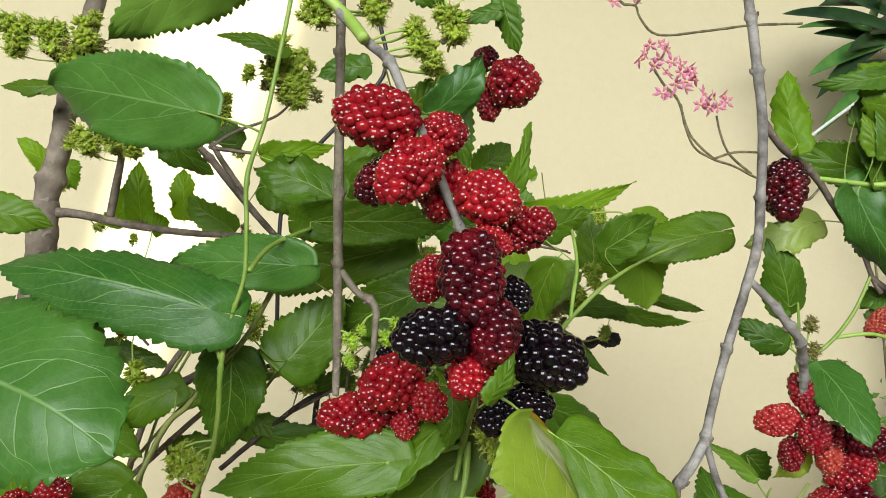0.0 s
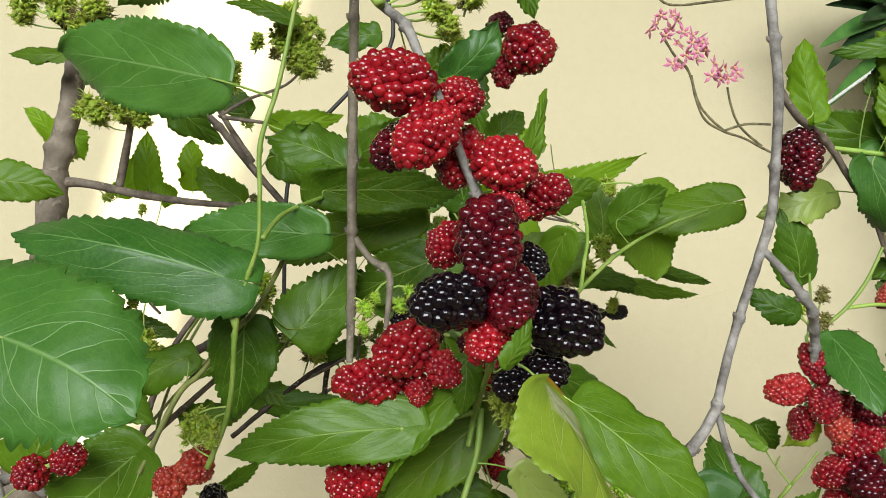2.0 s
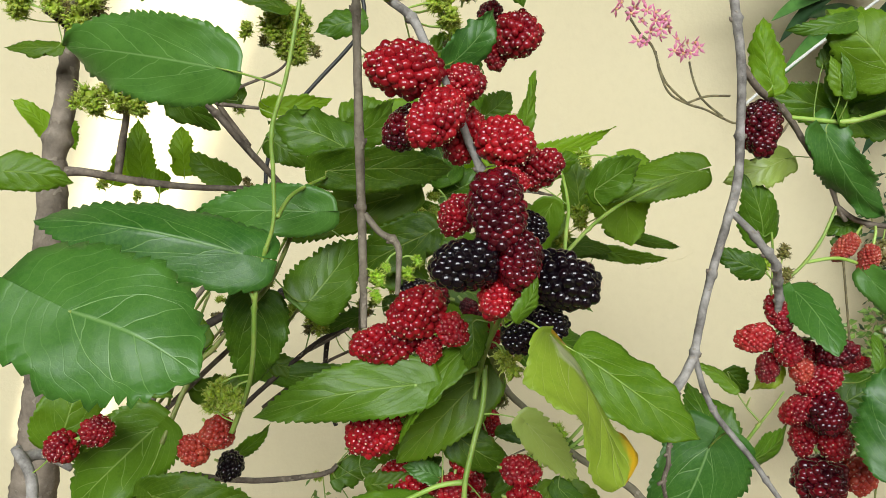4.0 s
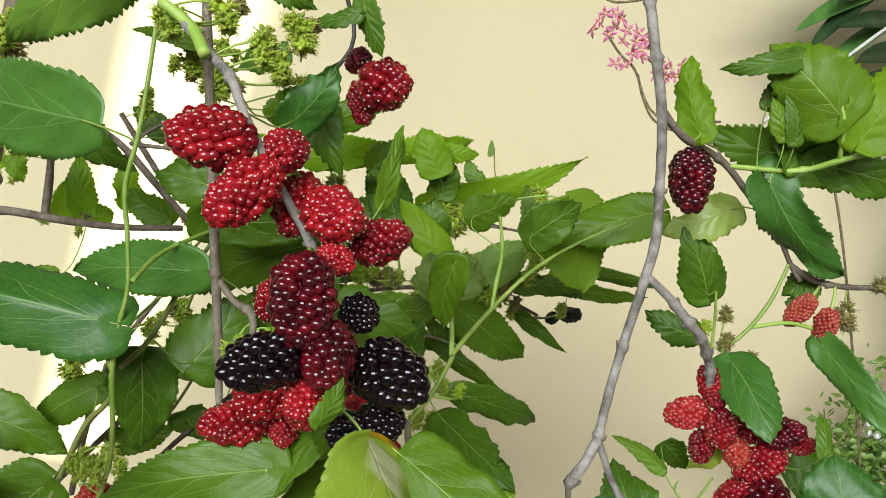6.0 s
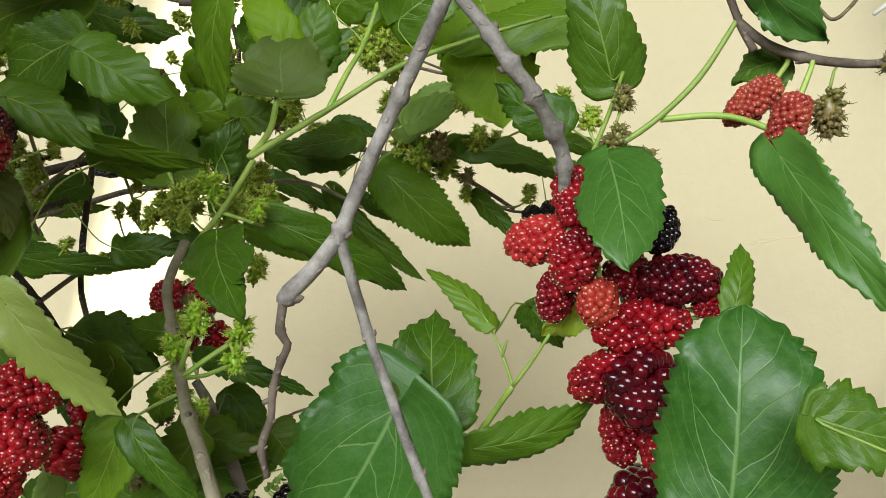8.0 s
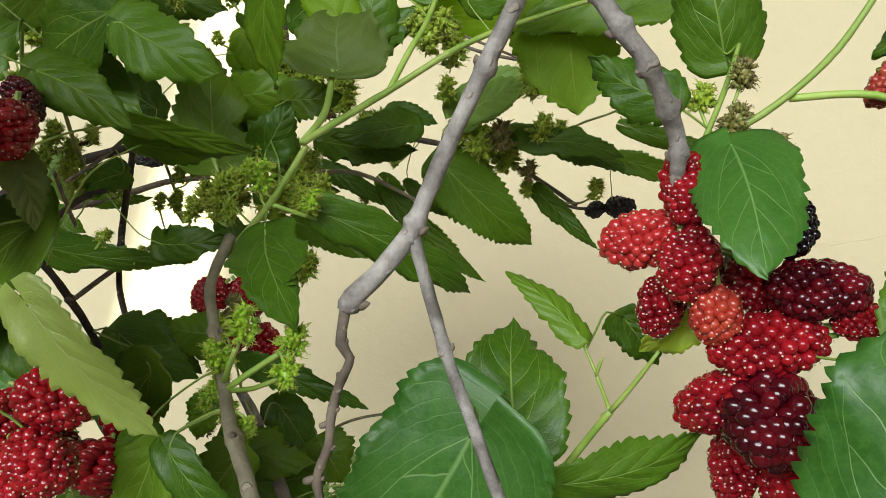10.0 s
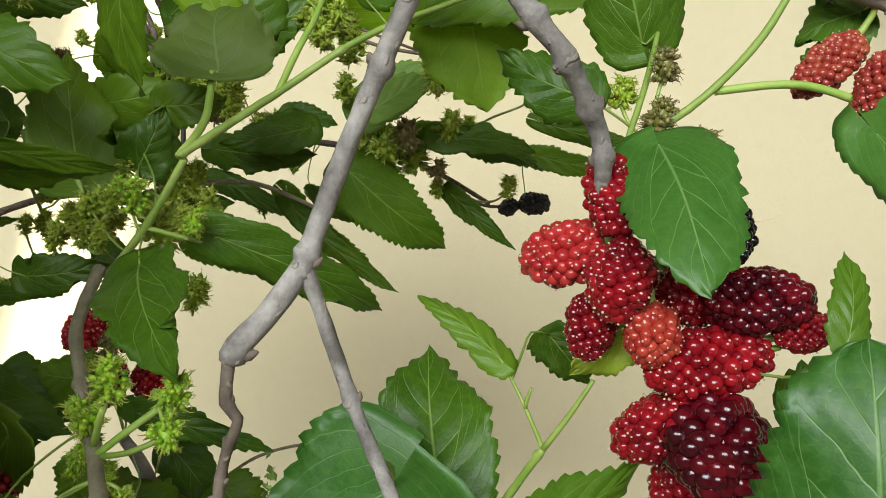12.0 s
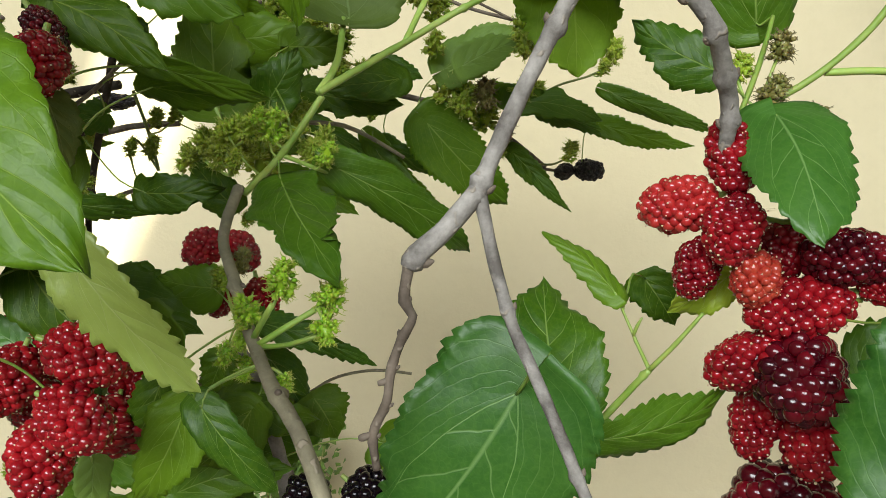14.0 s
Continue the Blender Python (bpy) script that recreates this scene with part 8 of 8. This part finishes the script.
branch([(-0.0012, 0.5600, 1.2182, 0.00124), (0.0284, 0.5800, 1.2210, 0.00128), (0.0597, 0.6000, 1.2065, 0.00099)], "tan", rough=0.12)

# pink flower sprig before the wall
sprig = tagged(new("flower_sprig"), "thin sprig of small pink star flowers leaning before the wall", "flower")
sprig_stem([(0.2295, 0.7120, 1.4396, 0.00130), (0.2339, 0.7120, 1.4177, 0.00130), (0.2431, 0.7120, 1.3975, 0.00130), (0.2606, 0.7120, 1.3867, 0.00130), (0.2813, 0.7120, 1.3796, 0.00130), (0.3059, 0.7120, 1.3670, 0.00130), (0.3467, 0.7120, 1.3496, 0.00130), (0.4231, 0.7120, 1.2351, 0.00130), (0.5029, 0.7100, -0.2064, 0.00130)])
sprig_stem([(0.2639, 0.7120, 1.4286, 0.00130), (0.2682, 0.7120, 1.4096, 0.00130), (0.2770, 0.7120, 1.3905, 0.00130), (0.2977, 0.7120, 1.3725, 0.00130)])
sprig_stem([(0.1995, 0.7120, 1.4804, 0.00130), (0.2132, 0.7120, 1.4586, 0.00130), (0.2268, 0.7120, 1.4434, 0.00130), (0.2388, 0.7120, 1.4096, 0.00130), (0.2623, 0.7120, 1.3862, 0.00130)])
sprig_stem([(0.1641, 0.7120, 1.5459, 0.00130), (0.1750, 0.7120, 1.5360, 0.00130), (0.1859, 0.7120, 1.5350, 0.00130), (0.1903, 0.7120, 1.5229, 0.00130), (0.2077, 0.7120, 1.5067, 0.00130), (0.2541, 0.7120, 1.5104, 0.00130), (0.2977, 0.7120, 1.5159, 0.00130), (0.3467, 0.7120, 1.5175, 0.00130)])
sprig_stem([(0.1859, 0.7120, 1.5360, 0.00130), (0.1941, 0.7120, 1.5459, 0.00130)])
sprig_stem([(0.2606, 0.7120, 1.3867, 0.00130), (0.2813, 0.7120, 1.3932, 0.00130), (0.3059, 0.7120, 1.3932, 0.00130)])
sprig_flower((0.1941, 0.7120, 1.4886), 0)
sprig_flower((0.2121, 0.7031, 1.4900), 1)
sprig_flower((0.1999, 0.6942, 1.4733), 2)
sprig_flower((0.2159, 0.7120, 1.4695), 3)
sprig_flower((0.2267, 0.7031, 1.4685), 4)
sprig_flower((0.2062, 0.6942, 1.4467), 5)
sprig_flower((0.2241, 0.7120, 1.4586), 6)
sprig_flower((0.2304, 0.7031, 1.4524), 7)
sprig_flower((0.2344, 0.6942, 1.4663), 8)
sprig_flower((0.2093, 0.7120, 1.4832), 9)
sprig_flower((0.2455, 0.7031, 1.4378), 10)
sprig_flower((0.2541, 0.6942, 1.4429), 11)
sprig_flower((0.2693, 0.7120, 1.4477), 12)
sprig_flower((0.2617, 0.7031, 1.4351), 13)
sprig_flower((0.1600, 0.6942, 1.5328), 14)
sprig_flower((0.1832, 0.7120, 1.5404), 15)
sprig_flower((0.2509, 0.7031, 1.4416), 16)
sprig_flower((0.1840, 0.6942, 1.4786), 17)
sprig_flower((0.1995, 0.7120, 1.4968), 18)
sprig_flower((0.2186, 0.7031, 1.4782), 19)
sprig_flower((0.2291, 0.6942, 1.4574), 20)
sprig_flower((0.2186, 0.7120, 1.4477), 21)
sprig_flower((0.2401, 0.7031, 1.4621), 22)
sprig_flower((0.2051, 0.6942, 1.4919), 23)
sprig_flower((0.2513, 0.7120, 1.4505), 24)
sprig_flower((0.2698, 0.7031, 1.4405), 25)
sprig_flower((0.2520, 0.6942, 1.4334), 26)
sprig_flower((0.2295, 0.7120, 1.4777), 27)
sprig_flower((0.2336, 0.7031, 1.4728), 28)

# cable, cord and other plants by the wall
cable = thin_line("cable", [(-0.2336, 1.2500, 2.1241, 0.00280), (-0.1691, 1.2000, 1.9441, 0.00280), (-0.0938, 0.9500, 1.6644, 0.00280), (-0.0815, 0.9500, 1.5917, 0.00280), (-0.0728, 0.9500, 1.5517, 0.00280), (-0.0771, 0.9500, 1.5226, 0.00280), (-0.1011, 0.9500, 1.4935, 0.00280), (-0.1411, 0.9500, 1.4535, 0.00280), (-0.1775, 0.9500, 1.4135, 0.00280), (-0.2030, 0.9500, 1.3662, 0.00280), (-0.2110, 0.9500, 1.3153, 0.00280), (-0.2139, 0.9500, 1.1843, 0.00280)], CABLE, "thin black cable hanging in front of the wall", "cable")
cord = thin_line("cord", [(0.6555, 1.0000, 1.5649, 0.00220), (0.5942, 1.0000, 1.5228, 0.00220), (0.5406, 1.0000, 1.4845, 0.00220), (0.4947, 1.0000, 1.4501, 0.00220), (0.4564, 1.0000, 1.4194, 0.00220)], CORD, "white cord stretched past the plants", "cord")
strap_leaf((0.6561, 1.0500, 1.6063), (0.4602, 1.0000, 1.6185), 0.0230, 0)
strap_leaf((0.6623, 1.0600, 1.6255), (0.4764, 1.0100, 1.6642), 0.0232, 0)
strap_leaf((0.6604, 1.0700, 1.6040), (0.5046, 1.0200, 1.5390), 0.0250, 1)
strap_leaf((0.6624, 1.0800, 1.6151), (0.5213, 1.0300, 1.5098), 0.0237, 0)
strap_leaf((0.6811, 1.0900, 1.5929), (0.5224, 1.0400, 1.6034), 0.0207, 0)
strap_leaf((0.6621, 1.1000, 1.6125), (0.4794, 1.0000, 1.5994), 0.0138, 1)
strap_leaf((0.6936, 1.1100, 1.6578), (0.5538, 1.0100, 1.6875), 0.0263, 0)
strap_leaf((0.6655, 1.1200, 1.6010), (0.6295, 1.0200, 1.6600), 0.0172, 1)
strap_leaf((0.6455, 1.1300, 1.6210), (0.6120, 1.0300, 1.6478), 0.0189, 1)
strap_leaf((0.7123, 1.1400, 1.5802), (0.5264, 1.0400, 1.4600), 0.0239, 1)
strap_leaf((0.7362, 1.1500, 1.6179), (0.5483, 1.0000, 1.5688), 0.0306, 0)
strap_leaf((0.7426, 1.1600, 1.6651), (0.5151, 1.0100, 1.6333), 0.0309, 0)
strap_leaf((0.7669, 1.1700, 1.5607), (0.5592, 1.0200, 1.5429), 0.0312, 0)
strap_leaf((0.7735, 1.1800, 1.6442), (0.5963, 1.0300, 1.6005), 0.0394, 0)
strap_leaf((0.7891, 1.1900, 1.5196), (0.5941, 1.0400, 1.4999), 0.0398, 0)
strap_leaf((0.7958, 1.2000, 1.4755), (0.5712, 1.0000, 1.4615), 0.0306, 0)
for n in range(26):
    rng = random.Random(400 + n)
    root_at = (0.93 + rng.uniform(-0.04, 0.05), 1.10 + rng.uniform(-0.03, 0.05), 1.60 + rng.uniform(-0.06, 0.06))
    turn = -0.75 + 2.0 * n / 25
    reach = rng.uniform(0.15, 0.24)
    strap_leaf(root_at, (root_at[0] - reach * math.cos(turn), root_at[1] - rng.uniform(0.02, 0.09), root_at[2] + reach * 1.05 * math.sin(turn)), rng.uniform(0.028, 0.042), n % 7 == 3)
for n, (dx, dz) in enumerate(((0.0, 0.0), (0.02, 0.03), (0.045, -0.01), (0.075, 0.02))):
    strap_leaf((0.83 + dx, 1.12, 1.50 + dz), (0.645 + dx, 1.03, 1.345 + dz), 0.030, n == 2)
strap_foot((0.9229, 1.0800, 1.5903))
shrub((0.6900, 0.9600, 1.0800), 0.085, 1, 1565)
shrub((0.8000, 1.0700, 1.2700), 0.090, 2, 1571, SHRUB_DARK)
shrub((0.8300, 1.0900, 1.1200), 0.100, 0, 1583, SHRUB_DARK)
shrub((0.5518, 0.9000, 1.0217), 0.060, 1, 1590)
shrub((0.0683, 1.1200, 0.6508), 0.060, 0, 830)
shrub((-0.1824, 1.1200, 0.7664), 0.060, 0, 430)
shrub((0.2004, 1.1400, 0.6661), 0.060, 0, 1000)
plaster_ridge([(0.3935, 1.2500, 1.1660), (0.4187, 1.2500, 1.1723), (0.4355, 1.2500, 1.1776), (0.4570, 1.2500, 1.1819), (0.4762, 1.2500, 1.1919)])
plaster_ridge([(0.3351, 1.2500, 1.2017), (0.3484, 1.2500, 1.1983), (0.3611, 1.2500, 1.2002)])
plaster_ridge([(0.1856, 1.2500, 1.3826), (0.1951, 1.2500, 1.3939), (0.2008, 1.2500, 1.3914)])
plaster_ridge([(0.3999, 1.2500, 1.1704), (0.4143, 1.2500, 1.1760), (0.4318, 1.2500, 1.1784)])

# small unripe fruit in the leaf axils
berry((-0.0752, 0.4538, 1.3230), (-0.0795, 0.4603, 1.3239), 0.0060, "green", 1.0)
berry((-0.0045, 0.4527, 1.2983), (-0.0124, 0.4494, 1.2989), 0.0066, "green", 1.6)
berry((-0.1379, 0.5035, 1.1781), (-0.1433, 0.4992, 1.1818), 0.0060, "tawny", 5.0)
berry((-0.1993, 0.5063, 1.2843), (-0.1932, 0.5133, 1.2852), 0.0072, "green", 2.1)
berry((-0.2953, 0.6039, 1.2221), (-0.2876, 0.6052, 1.2272), 0.0072, "green", 0.9)
berry((-0.2529, 0.6012, 1.3043), (-0.2501, 0.5979, 1.3121), 0.0068, "green", 2.6)
berry((-0.1549, 0.5875, 1.3116), (-0.1595, 0.5884, 1.3195), 0.0071, "tawny", 6.0)
berry((-0.2811, 0.5989, 1.3155), (-0.2809, 0.6077, 1.3215), 0.0082, "green", 1.4)
berry((-0.3229, 0.6230, 1.3509), (-0.3166, 0.6291, 1.3569), 0.0082, "green", 3.1)
berry((-0.2428, 0.6004, 1.3178), (-0.2505, 0.6012, 1.3249), 0.0081, "tawny", 0.2)
berry((-0.2481, 0.5044, 1.4051), (-0.2472, 0.5049, 1.4151), 0.0077, "tawny", 0.8)
berry((-0.1519, 0.5553, 1.3684), (-0.1563, 0.5538, 1.3776), 0.0080, "green", 5.9)
berry((-0.0949, 0.4861, 1.1013), (-0.0971, 0.4807, 1.1065), 0.0060, "green", 5.7)
berry((-0.1650, 0.5060, 1.1098), (-0.1635, 0.5004, 1.1148), 0.0059, "tawny", 3.4)
berry((-0.0657, 0.5531, 1.3576), (-0.0711, 0.5564, 1.3621), 0.0060, "tawny", 4.9)
berry((0.0387, 0.5657, 1.2763), (0.0460, 0.5598, 1.2791), 0.0075, "green", 2.6)
berry((-0.0409, 0.6201, 1.2155), (-0.0430, 0.6231, 1.2258), 0.0084, "green", 5.3)
berry((0.0154, 0.6265, 1.2026), (0.0127, 0.6285, 1.2095), 0.0059, "green", 2.4)
berry((-0.0372, 0.6051, 1.1953), (-0.0359, 0.6148, 1.1972), 0.0077, "green", 4.1)
berry((-0.0123, 0.6041, 1.2620), (-0.0178, 0.6011, 1.2700), 0.0078, "green", 4.6)
berry((-0.0592, 0.6043, 1.2002), (-0.0670, 0.6021, 1.2043), 0.0070, "tawny", 1.8)
berry((-0.0181, 0.5644, 1.1619), (-0.0214, 0.5719, 1.1664), 0.0072, "green", 5.2)
berry((0.0169, 0.4703, 1.2079), (0.0173, 0.4701, 1.2161), 0.0063, "tawny", 0.2)
berry((0.0148, 0.4735, 1.1997), (0.0188, 0.4795, 1.2080), 0.0085, "green", 1.9)
berry((-0.0075, 0.4650, 1.2860), (-0.0097, 0.4589, 1.2913), 0.0065, "green", 5.3)
berry((-0.0309, 0.5048, 1.2735), (-0.0257, 0.5135, 1.2753), 0.0080, "tawny", 0.7)
berry((0.0184, 0.4824, 1.2227), (0.0245, 0.4811, 1.2310), 0.0079, "green", 4.1)
berry((-0.0589, 0.5048, 1.1700), (-0.0583, 0.5094, 1.1759), 0.0058, "green", 5.8)
berry((0.0201, 0.4658, 1.1457), (0.0142, 0.4664, 1.1541), 0.0079, "green", 0.0)
berry((0.0085, 0.4656, 1.1003), (0.0136, 0.4670, 1.1065), 0.0063, "tawny", 1.7)
berry((0.0043, 0.4524, 1.0742), (0.0116, 0.4467, 1.0770), 0.0074, "tawny", 2.2)
berry((-0.0238, 0.6050, 1.2337), (-0.0233, 0.6044, 1.2410), 0.0056, "green", 1.6)
berry((0.0223, 0.6631, 1.2283), (0.0167, 0.6622, 1.2354), 0.0070, "green", 5.0)
berry((0.0188, 0.6248, 1.2580), (0.0294, 0.6250, 1.2596), 0.0082, "green", 2.6)
berry((-0.0153, 0.5049, 1.2512), (-0.0212, 0.5041, 1.2572), 0.0065, "green", 3.1)
berry((-0.0536, 0.5650, 1.2898), (-0.0581, 0.5671, 1.2971), 0.0068, "green", 0.8)
berry((-0.0184, 0.5238, 1.3013), (-0.0239, 0.5208, 1.3102), 0.0084, "green", 2.5)
berry((-0.2462, 0.6248, 1.1856), (-0.2499, 0.6304, 1.1913), 0.0068, "green", 3.0)
berry((-0.1715, 0.5527, 1.2241), (-0.1775, 0.5481, 1.2244), 0.0058, "green", 4.7)
berry((-0.1962, 0.6017, 1.2039), (-0.1891, 0.6051, 1.2048), 0.0061, "tawny", 0.1)
berry((-0.0762, 0.4656, 1.0213), (-0.0733, 0.4573, 1.0231), 0.0069, "green", 5.4)
berry((-0.1115, 0.4741, 1.0180), (-0.1166, 0.4806, 1.0204), 0.0066, "green", 0.8)
berry((-0.0985, 0.4851, 1.0343), (-0.0973, 0.4839, 1.0416), 0.0058, "green", 2.5)
berry((-0.0545, 0.4744, 1.0022), (-0.0529, 0.4754, 1.0101), 0.0063, "tawny", 4.2)
berry((-0.0316, 0.5050, 1.2381), (-0.0353, 0.5106, 1.2438), 0.0068, "tawny", 5.3)
berry((-0.0578, 0.4767, 1.1794), (-0.0578, 0.4831, 1.1854), 0.0068, "green", 2.4)
